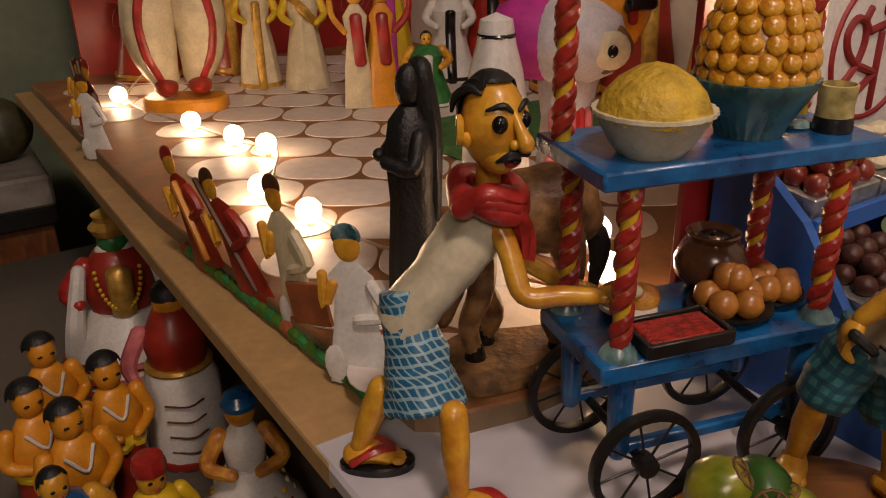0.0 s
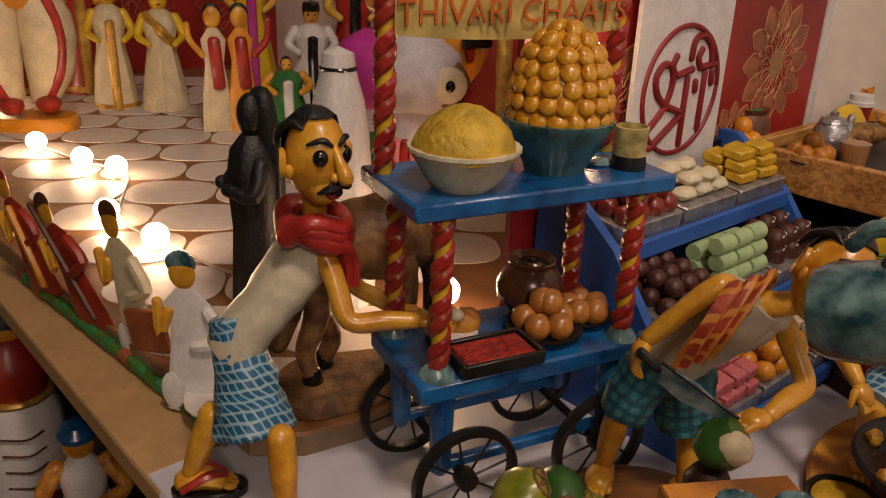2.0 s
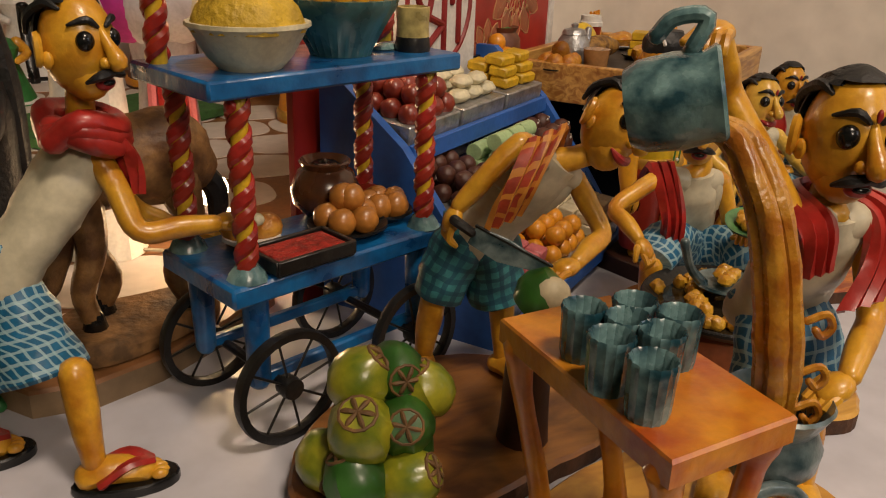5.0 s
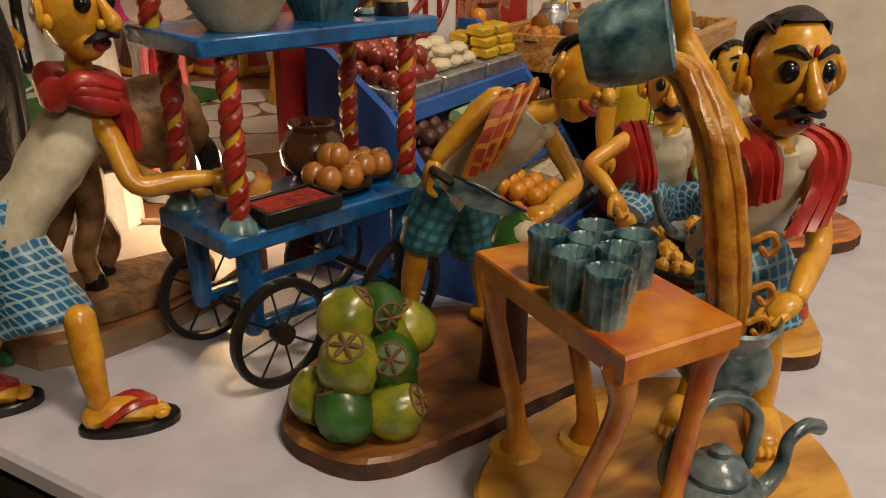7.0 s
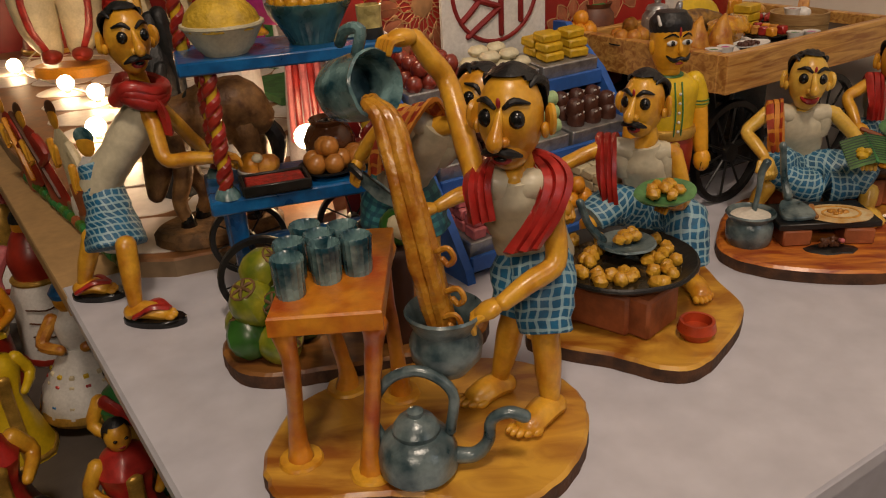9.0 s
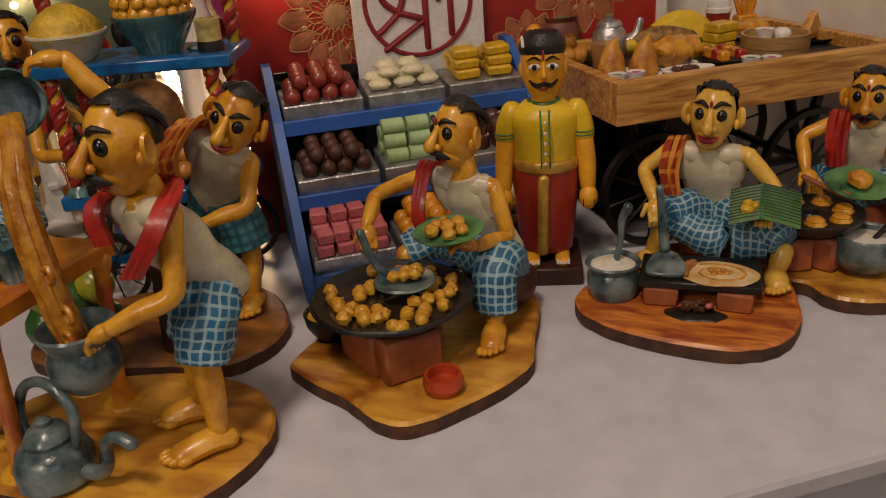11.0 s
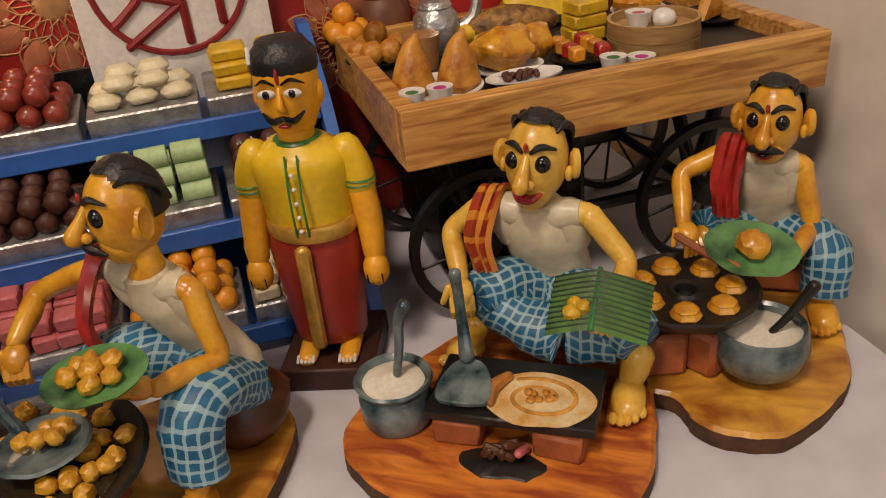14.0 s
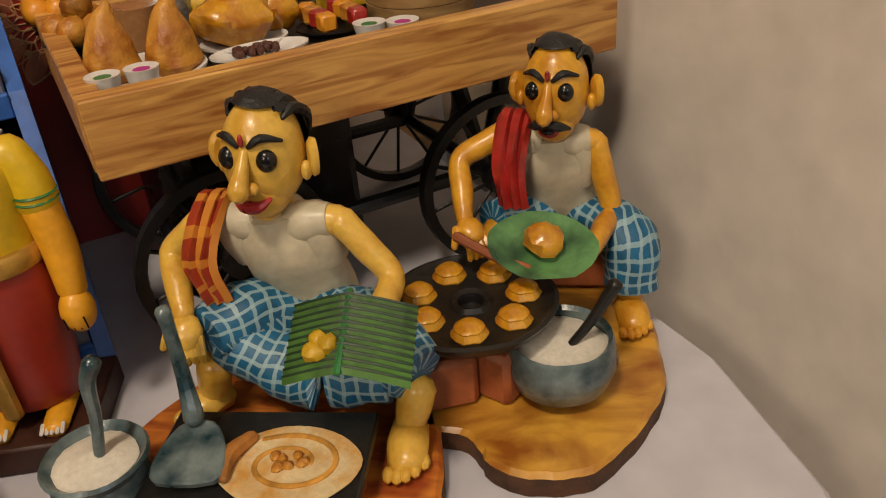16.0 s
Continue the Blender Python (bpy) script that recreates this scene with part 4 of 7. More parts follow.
    b.tube([P(0, 0, 0.161), P(0, 0, 0.172), P(0, 0, 0.190), P(0, 0, 0.199)], [0.0118, 0.0160, 0.0165, 0.0145], GENTSKIN, 20, 4, cap=0.2)
    b.tube([P(0, 0.0158, 0.186), P(0, 0.019, 0.178), P(0, 0.0178, 0.175)], [0.0008, 0.0018, 0.0022], GENTSKIN, 8, 3)
    b.ball(P(0, 0.0165, 0.192), (0.0011, 0.0011, 0.0042), LIP, M, 8, 6)
    b.ball(P(0, 0.0168, 0.1655), (0.0038, 0.0015, 0.0012), LIP, M, 10, 6)
    b.tube([P(0, -0.001, 0.1925), P(0, -0.001, 0.200), P(0, -0.001, 0.2055)], [0.0174, 0.0172, 0.0130], HAIR, 22, 3, cap=0.2)
    b.tube([P(0.0155, 0.009, 0.198), P(0.0165, 0.006, 0.205)], [0.0016, 0.001], WHITE, 6, 1)
    b.done("wooden_figurine", O, label="turned wooden doll in yellow shirt and maroon dhoti", category="figurine")


wooden_gent()


# ---------------------------------------------------------------- vendor sets: slabs, pans, pots
def blob(pts, n=6):
    loop = pts[-2:] + pts + pts[:2]
    out = spline([(*p, 0) for p in loop], n)
    return [(q[0], q[1]) for q in out[2 * n:-(n + 1)]][: len(pts) * n]


def wood_slab(label, pts, material=SLAB, h=0.012):
    b = Build()
    ring = blob(pts)
    ring = [(x + 0.0012 * noise.noise(Vector((x * 160, y * 160, 1))), y + 0.0012 * noise.noise(Vector((x * 160, y * 160, 7)))) for x, y in ring]
    b.prism(ring, 0.0003, h, material, BARK, bev=0.0022)
    c = (sum(p[0] for p in pts) / len(pts), sum(p[1] for p in pts) / len(pts), 0)
    b.done("wooden_slab", c, label=label, category="slab", group="wooden slabs under the vendors", smooth=False)


wood_slab("varnished yellow-brown wood slice under the tea seller", [(0.281, 0.262), (0.280, 0.222), (0.299, 0.193), (0.335, 0.197), (0.372, 0.196), (0.416, 0.188), (0.448, 0.212), (0.464, 0.252), (0.462, 0.290), (0.433, 0.322), (0.380, 0.330), (0.325, 0.312), (0.293, 0.288)])
wood_slab("dark varnished wood slice under the coconut seller", [(0.219, 0.366), (0.233, 0.327), (0.258, 0.314), (0.300, 0.320), (0.345, 0.332), (0.392, 0.346), (0.408, 0.380), (0.400, 0.415), (0.362, 0.452), (0.312, 0.456), (0.250, 0.420)], wood_mat("dark_varnished_slab", (0.3, 0.125, 0.025), (0.1, 0.035, 0.01), 12, (1, 3, 3), 0.4, 0.25))
wood_slab("varnished wood slice under the bhaji maker", [(0.434, 0.368), (0.450, 0.345), (0.490, 0.328), (0.529, 0.309), (0.558, 0.328), (0.592, 0.385), (0.588, 0.425), (0.572, 0.490), (0.52, 0.506), (0.46, 0.455)])
wood_slab("reddish varnished wood slice under the dosa maker", [(0.603, 0.488), (0.628, 0.456), (0.675, 0.441), (0.722, 0.440), (0.752, 0.465), (0.759, 0.515), (0.742, 0.580), (0.70, 0.606), (0.650, 0.596), (0.618, 0.545)], REDSLAB)
wood_slab("varnished wood slice with bark edge under the paniyaram maker", [(0.738, 0.562), (0.765, 0.547), (0.778, 0.530), (0.798, 0.525), (0.821, 0.533), (0.846, 0.572), (0.851, 0.602), (0.842, 0.660), (0.800, 0.692), (0.748, 0.650)])


def brick(x, y, sx, sy, sz, turn, z=0.012, label="small terracotta brick of a cooking stove"):
    b = Build()
    b.box((0, 0, sz / 2), (sx, sy, sz), BRICK, bev=0.1)
    b.done("stove_brick", label=label, category="brick", group="stove bricks", place=pose(x, y, z, 0, 0, turn))


def food_at(b, pts, r, material, squash=0.85):
    for x, y, z in pts:
        b.ball((x, y, z), (r * rng.uniform(0.85, 1.1), r * rng.uniform(0.85, 1.1), r * squash * rng.uniform(0.85, 1.1)), material, Matrix.Rotation(rng.uniform(0, 6), 3, "Z"), 10, 7, wob=0.3, seed=rng.random() * 9)


# bhaji stove
brick(0.490, 0.370, 0.044, 0.022, 0.030, -35)
brick(0.520, 0.364, 0.040, 0.022, 0.030, 48)
brick(0.501, 0.406, 0.046, 0.024, 0.030, 8)
pan = thing("frying_pan", pose(0.502, 0.386, 0.0425), "wide black iron pan of frying bhajis on bricks", "pan")
b = Build()
b.lathe((0, 0, 0), [(0.002, 0), (0.030, 0.0), (0.044, 0.005), (0.0525, 0.013), (0.054, 0.0135), (0.0545, 0.012), (0.0525, 0.0145), (0.050, 0.013), (0.042, 0.0078), (0.002, 0.0068)], IRON, 40, wob=0.02)
part("body", b, pan)
b = Build()
b.lathe((0, 0, 0.0078), [(0.001, 0.0), (0.042, 0.0), (0.0425, 0.0005), (0.001, 0.0012)], mat("dark_oil", (0.03, 0.022, 0.012), 0.12, 0.3), 36)
part("oil", b, pan, "dark glossy oil")
for k in range(44):
    a, r = k * 2.399, rng.uniform(0.018, 0.045)
    b = Build()
    food_at(b, [(0, 0, 0)], 0.0050, BHAJI, 0.95)
    o = part("bhaji", b, pan)
    o.location = (math.cos(a) * r, math.sin(a) * r, 0.0118)
ladle = thing("ladle", pose(0.508, 0.396, 0.0575), "grey perforated ladle with long handle lifting bhajis", "ladle")
b = Build()
b.lathe((0, 0, 0), [(0.001, 0.0), (0.015, 0.001), (0.020, 0.004), (0.021, 0.0045), (0.020, 0.006), (0.014, 0.0034), (0.001, 0.0026)], GREYPOT, 28, wob=0.04)
part("bowl", b, ladle)
b = Build()
b.tube([(-0.016, 0.004, 0.005), (-0.026, 0.006, 0.016), (-0.033, 0.007, 0.034)], [0.0034, 0.0028, 0.0030], GREYPOT, 9, 4)
part("handle", b, ladle)
for k in range(5):
    b = Build()
    food_at(b, [(0, 0, 0)], 0.0048, BHAJI)
    o = part("bhaji", b, ladle)
    o.location = (-0.006 + 0.006 * k % 0.013, -0.004 + 0.0032 * k, 0.0085)


def vessel(name, place, prof, material, label, category, fill=None, fill_r=0.0, fill_z=0.0, n=30, flute=0.0):
    t = thing(name, place, label, category)
    b = Build()
    b.lathe((0, 0, 0), prof, material, n, flute, wob=0.015)
    part("body", b, t)
    if fill:
        b = Build()
        b.lathe((0, 0, fill_z), [(0.0005, -0.001), (fill_r, -0.001), (fill_r, 0.0004), (fill_r * 0.6, 0.0032), (fill_r * 0.3, 0.003), (0.0005, 0.0052)], fill, 22, wob=0.1)
        part("filling", b, t)
    return t


vessel("batter_bowl", pose(0.448, 0.398, 0.012), [(0.001, 0), (0.013, 0), (0.019, 0.010), (0.0205, 0.019), (0.0190, 0.0195), (0.0165, 0.013), (0.001, 0.012)], IRON, "small black bowl filled with yellow batter", "bowl", SAFFRON, 0.0175, 0.0165)
vessel("red_pot", pose(0.549, 0.349, 0.012), [(0.001, 0), (0.010, 0), (0.0132, 0.006), (0.0118, 0.0125), (0.0098, 0.0125), (0.0095, 0.006), (0.001, 0.005)], mat("red_orange_glaze", (0.5, 0.06, 0.015), 0.3, 0.3, 60, 0.1), "small red clay pot", "pot")
stone = Build()
stone.ball((0, 0, 0.013), (0.030, 0.026, 0.019), BROWN, None, 16, 10, wob=0.2)
stone.done("low_stool", label="brown clay block that the bhaji maker sits on", category="seat", place=pose(0.549, 0.478, 0.012))
stone = Build()
stone.box((0, 0, 0.015), (0.05, 0.035, 0.030), BRICK, None, 0.15)
stone.done("low_stool", label="brown clay block that the dosa maker sits on", category="seat", place=pose(0.694, 0.592, 0.012))
stone = Build()
stone.box((0, 0, 0.013), (0.05, 0.035, 0.026), BRICK, None, 0.15)
stone.done("low_stool", label="brown clay block that the paniyaram maker sits on", category="seat", place=pose(0.806, 0.674, 0.012))


def plate(place, label, rx, food, material=None, count=5, r=0.0055):
    t = thing("serving_plate", place, label, "plate")
    b = Build()
    b.lathe((0, 0, 0), [(0.0005, 0.001), (rx * 0.6, 0.0), (rx * 0.95, 0.003), (rx, 0.0045), (rx * 0.93, 0.0045), (rx * 0.6, 0.002), (0.0005, 0.0026)], material or mat("green_glaze", (0.12, 0.3, 0.1), 0.3, 0.5, 60, 0.1, second=(0.02, 0.07, 0.03)), 26, ratio=0.75, wob=0.06)
    part("dish", b, t)
    for k in range(count):
        b = Build()
        food_at(b, [(0, 0, 0)], r, food)
        o = part("snack", b, t)
        o.location = (rx * 0.45 * math.cos(k * 2.4) * (k > 0), rx * 0.3 * math.sin(k * 2.4) * (k > 0), 0.006 + 0.002 * (k == 0))
    return t


plate(pose(0.536, 0.411, 0.090, 12, -4, 20), "oval green leaf plate with golden bhajis", 0.0235, BHAJI, count=7, r=0.0048)
plate(pose(0.796, 0.604, 0.068, 24, 6, 0), "oval green leaf plate with one paniyaram", 0.0245, PURI, count=1, r=0.0085)

# dosa stove
brick(0.664, 0.502, 0.024, 0.030, 0.014, 4)
brick(0.716, 0.502, 0.024, 0.030, 0.014, -4)
tawa = Build()
tawa.box((0, 0, 0.0028), (0.084, 0.048, 0.0056), IRON, bev=0.15)
tawa.done("griddle", label="black rectangular griddle plate on two bricks", category="griddle", place=pose(0.690, 0.512, 0.0262, 0, 0, 2))
dosa = thing("dosa", pose(0.703, 0.506, 0.0320) @ Matrix.Scale(0.90, 4), "round thin golden dosa with a filling and curled edge", "food")
b = Build()
b.lathe((0, 0, 0), [(0.0005, 0.0), (0.030, 0.0), (0.031, 0.0008), (0.022, 0.0013), (0.0205, 0.0009), (0.012, 0.0014), (0.0005, 0.0011)], DOSA, 34, wob=0.06, ratio=0.74)
part("crepe", b, dosa)
b = Build()
b.tube([(math.cos(a) * (0.009 + 0.0017 * a), 0.74 * math.sin(a) * (0.009 + 0.0017 * a), 0.0012) for a in [0.45 * q for q in range(20)]], 0.0014, mat("toasted_swirl", (0.66, 0.32, 0.05), 0.45, 0.4, 90), 6, 2, wide=(0, 0, 1), ratio=0.5)
part("toasted_swirl", b, dosa)
b = Build()
b.tube([(-0.024, -0.012, 0.003), (-0.026, 0.0, 0.004), (-0.020, 0.013, 0.003)], [0.002, 0.004, 0.003], mat("browned_crepe", (0.55, 0.22, 0.04), 0.45, 0.4), 8, 4)
part("curled_edge", b, dosa)
for k in range(9):
    b = Build()
    food_at(b, [(0, 0, 0)], 0.0024, FRIED)
    o = part("filling", b, dosa)
    o.location = (rng.uniform(-0.008, 0.008), rng.uniform(-0.004, 0.004), 0.002)
embers = thing("embers", pose(0.690, 0.480, 0.0122), "glowing-red painted embers and ash under the griddle", "embers")
b = Build()
b.lathe((0, 0, 0), [(0.022, -0.0003), (0.020, 0.0008), (0.001, 0.0014)], IRON, 20, wob=0.2, ratio=0.5)
part("ash", b, embers)
for k in range(8):
    b = Build()
    b.tube([(rng.uniform(-0.010, 0.010), rng.uniform(-0.002, 0.010), 0.003), (rng.uniform(-0.012, 0.012), rng.uniform(0.0, 0.014), 0.006 + 0.001 * (k % 3))], 0.0022, rng.choice([RED, BROWN, PINK]), 7, 1)
    part("ember", b, embers)
spat = thing("spatula", pose(0.660, 0.510, 0.036), "grey-blue metal spatula with broad rounded blade", "spatula")
b = Build()
ring = blob([(-0.011, -0.016), (0.011, -0.016), (0.014, -0.006), (0.008, 0.008), (0.0, 0.011), (-0.008, 0.008), (-0.014, -0.006)], 3)
b.prism(ring, 0.0, 0.003, GREYPOT, bev=0.0008)
o = part("blade", b, spat)
o.matrix_basis = pose(0.006, -0.002, 0.0015, 14, 0, 5)
b = Build()
b.tube([(0.004, 0.006, 0.009), (0.001, 0.012, 0.024), (-0.001, 0.015, 0.043), (-0.002, 0.016, 0.052)], [0.0042, 0.003, 0.0028, 0.0032], GREYPOT, 9, 4)
part("handle", b, spat)

pot = vessel("chutney_pot", pose(0.629, 0.500, 0.012), [(0.001, 0), (0.0165, 0), (0.0185, 0.004), (0.0190, 0.017), (0.0165, 0.021), (0.0205, 0.0265), (0.0195, 0.028), (0.0155, 0.024), (0.001, 0.022)], GREYPOT, "grey-blue pot of white chutney with a spoon", "pot", CURD, 0.0162, 0.0245)
b = Build()
b.tube([(0.002, 0.0, 0.026), (0.005, 0.002, 0.045), (0.006, 0.003, 0.060), (0.010, 0.004, 0.069)], [0.0022, 0.0024, 0.003, 0.0036], GREYPOT, 9, 4)
part("spoon", b, pot)

RIB = mat("dark_leaf_rib", (0.008, 0.04, 0.01), 0.5, 0.3)
leaf = thing("banana_leaf_tray", pose(0.728, 0.524, 0.066), "green ridged banana leaf tray with a yellow sweet", "leaf tray")
for sg, wdt in ((-1, 0.021), (1, 0.025)):
    b = Build()
    grid = [[(sg * wdt * (i / 8), -0.017 + 0.027 * (j / 22), 0.010 - 0.006 * (i / 8) ** 1.2 + 0.015 * (j / 22) + 0.0016 * (j % 2)) for j in range(23)] for i in range(9)]
    b.sheet(grid, LEAF, 0.0016)
    half = part("leaf_half", b, leaf, smooth=False)
    for j in range(1, 22, 2):
        b = Build()
        b.tube([(grid[i][j][0], grid[i][j][1], grid[i][j][2] + 0.0004) for i in (0, 4, 8)], 0.0007, RIB, 5, 2)
        part("rib", b, half)
b = Build()
b.tube([(0, -0.018, 0.011), (0, 0.011, 0.026)], 0.0014, GREEN, 7, 1)
part("midrib", b, leaf)
b = Build()
food_at(b, [(-0.009, -0.006, 0.016), (-0.005, -0.008, 0.016), (-0.010, -0.010, 0.014)], 0.0042, SAFFRON)
part("sweet", b, leaf)

# paniyaram stove
brick(0.752, 0.575, 0.026, 0.030, 0.026, 20)
brick(0.778, 0.582, 0.026, 0.030, 0.026, -30)
brick(0.765, 0.605, 0.034, 0.024, 0.026, 5)
ppan = thing("paniyaram_pan", pose(0.765, 0.588, 0.0385), "round black paniyaram pan with golden dumplings in moulds", "pan")
b = Build()
b.lathe((0, 0, 0), [(0.001, 0), (0.022, 0.0), (0.033, 0.007), (0.038, 0.013), (0.0385, 0.0145), (0.0365, 0.0150), (0.034, 0.013), (0.010, 0.0125), (0.0085, 0.0145), (0.006, 0.0135), (0.005, 0.009), (0.001, 0.008)], IRON, 36, wob=0.02)
part("body", b, ppan)
for k in range(7):
    a = 2 * math.pi * k / 7 + 0.3
    b = Build()
    b.lathe((0, 0, 0), [(0.0075, -0.001), (0.0082, 0.001), (0.0065, 0.0035), (0.0066, 0.0042), (0.004, 0.0062), (0.0005, 0.0066)], PURI, 14, wob=0.1)
    o = part("dumpling", b, ppan)
    o.location = (math.cos(a) * 0.0238, math.sin(a) * 0.0238, 0.0125)
bb = vessel("batter_bowl", pose(0.804, 0.578, 0.012) @ Matrix.Scale(0.94, 4), [(0.001, 0), (0.014, 0), (0.023, 0.008), (0.0265, 0.019), (0.0245, 0.030), (0.0235, 0.032), (0.0215, 0.030), (0.0225, 0.024), (0.001, 0.022)], GREYPOT, "round grey bowl of white batter with a spoon", "bowl", CURD, 0.0222, 0.0255)
b = Build()
b.tube([(0.004, -0.003, 0.027), (0.013, 0.0, 0.038), (0.021, 0.003, 0.051), (0.024, 0.004, 0.056)], [0.002, 0.0024, 0.0030, 0.0036], IRON, 9, 4)
part("spoon", b, bb)
stick = Build()
stick.tube([(0.758, 0.606, 0.074), (0.775, 0.599, 0.068), (0.790, 0.594, 0.064)], [0.0024, 0.0022, 0.003], BRICK, 8, 3)
stick.done("wooden_stick", (0.775, 0.6, 0.068), label="thin brown wooden stick held over the pan", category="stick")

# tea stall: small orange table, glasses, kettle, jug, pot and the poured tea
tea = thing("tea_table", pose(0.327, 0.256, 0), "small orange-brown wooden table with splayed legs", "table")
corners = [(-0.026, -0.055), (0.030, -0.050), (0.026, 0.054), (-0.030, 0.050)]
b = Build()
b.prism(corners, 0.106, 0.1165, TABLEWOOD, bev=0.0012)
part("tabletop", b, tea, smooth=False)
for (x, y), (fx, fy) in zip(corners, ((0.301, 0.226), (0.343, 0.215), (0.352, 0.288), (0.317, 0.296))):
    b = Build()
    b.tube([(x * 0.82, y * 0.86, 0.107), (x * 0.74, y * 0.83, 0.085), (fx - 0.327, fy - 0.256, 0.030), (fx - 0.327, fy - 0.256, 0.0135)], [0.0068, 0.0046, 0.0050, 0.0080], TABLEWOOD, 10, 4, wob=0.15)
    part("leg", b, tea)
    b = Build()
    b.lathe((fx - 0.327, fy - 0.256, 0.0122), [(0.013, 0), (0.012, 0.0018), (0.0005, 0.0024)], SKIN, 16, wob=0.1)
    part("foot_pad", b, tea)
GL = [(0.309, 0.225), (0.306, 0.244), (0.325, 0.241), (0.340, 0.250), (0.310, 0.267), (0.331, 0.265), (0.320, 0.254)]
tumbler = None
for gx, gy in GL:
    if tumbler is None:
        b = Build()
        b.lathe((0, 0, 0), [(0.0005, 0), (0.0072, 0), (0.0078, 0.003), (0.0083, 0.018), (0.0088, 0.0205), (0.0083, 0.0215), (0.0073, 0.020), (0.0064, 0.006), (0.0005, 0.005)], TEAL, 32, flute=0.06, wob=0.02)
        tumbler = b.done("tea_glass", label="teal fluted clay tea glass on the small table", category="glass", group="tea glasses on the small table", place=pose(gx, gy, 0.1165))
    else:
        copy_thing(tumbler, pose(gx, gy, 0.1165, 0, 0, rng.uniform(0, 90)))
ket = thing("kettle", pose(0.368, 0.216, 0.012), "grey-blue clay kettle with looped handle and curved spout", "kettle")
b = Build()
b.lathe((0, 0, 0), [(0.001, 0), (0.018, 0.0), (0.0215, 0.004), (0.0215, 0.015), (0.0185, 0.022), (0.012, 0.026), (0.001, 0.0265)], GREYPOT, 30, wob=0.03)
part("body", b, ket)
b = Build()
b.lathe((0, 0, 0.0255), [(0.0125, 0), (0.0130, 0.003), (0.010, 0.008), (0.004, 0.0105), (0.0045, 0.0135), (0.0005, 0.0155)], GREYPOT, 22, wob=0.03)
part("lid", b, ket)
b = Build()
b.tube([(-0.019, 0.004, 0.018), (-0.024, 0.006, 0.034), (-0.014, 0.006, 0.054), (0.004, 0.005, 0.060), (0.020, 0.003, 0.048), (0.018, 0.002, 0.024)], 0.0030, GREYPOT, 10, 5)
part("handle", b, ket)
b = Build()
b.tube([(0.017, 0.0, 0.010), (0.030, 0.001, 0.009), (0.038, 0.001, 0.018), (0.040, 0.001, 0.031), (0.049, 0.001, 0.036), (0.058, 0.001, 0.033)], [0.0048, 0.0042, 0.0034, 0.0032, 0.0034, 0.0037], GREYPOT, 10, 5)
part("spout", b, ket)
jug = thing("pouring_jug", pose(0.344, 0.274, 0.209, 0, 76, -40) @ Matrix.Scale(0.90, 4), "tipped teal clay jug pouring tea", "jug")
b = Build()
b.lathe((0, 0, -0.018), [(0.001, 0), (0.0155, 0), (0.0185, 0.006), (0.0195, 0.020), (0.0180, 0.031), (0.0200, 0.036), (0.0188, 0.0375), (0.0165, 0.032), (0.0172, 0.010), (0.001, 0.008)], TEAL, 28, wob=0.05)
part("body", b, jug)
b = Build()
b.tube([(-0.018, 0, 0.008), (-0.030, 0, 0.016), (-0.032, 0, 0.004), (-0.026, 0, -0.004)], 0.0034, TEAL, 9, 4)
part("handle", b, jug)
stream = thing("tea_stream", pose(0, 0, 0), "thick modelled stream of brown tea from jug to pot", "tea")
for k in range(5):
    dx, dy = 0.0040 * math.cos(k * 1.3), 0.0038 * math.sin(k * 1.3)
    b = Build()
    b.tube([(0.352 + dx * 0.5, 0.265 + dy, 0.204), (0.361 + dx, 0.254 + dy, 0.196), (0.369 + dx * 1.2, 0.241 + dy * 1.2, 0.165), (0.378 + dx * 1.3, 0.237 + dy * 1.3, 0.118), (0.384 + dx, 0.239 + dy, 0.082)], [0.0040, 0.0042, 0.0040, 0.0042, 0.0044], TEASTREAM, 9, 5, wob=0.25)
    part("strand", b, stream)
for k, (x, y, z) in enumerate(((0.383, 0.232, 0.135), (0.387, 0.233, 0.112), (0.385, 0.231, 0.098))):
    b = Build()
    b.tube([(x, y, z), (x + 0.006, y - 0.003, z + 0.003), (x + 0.009, y - 0.004, z - 0.002), (x + 0.006, y - 0.003, z - 0.006), (x + 0.003, y - 0.002, z - 0.003)], 0.0016, TEASTREAM, 7, 4)
    part("drip", b, stream)
vessel("tea_pot", pose(0.385, 0.239, 0.062), [(0.001, 0), (0.012, 0), (0.019, 0.009), (0.0200, 0.018), (0.0165, 0.026), (0.0215, 0.036), (0.0205, 0.0375), (0.0150, 0.028), (0.016, 0.014), (0.001, 0.010)], GREYPOT, "grey-blue clay pot held under the poured tea", "pot")

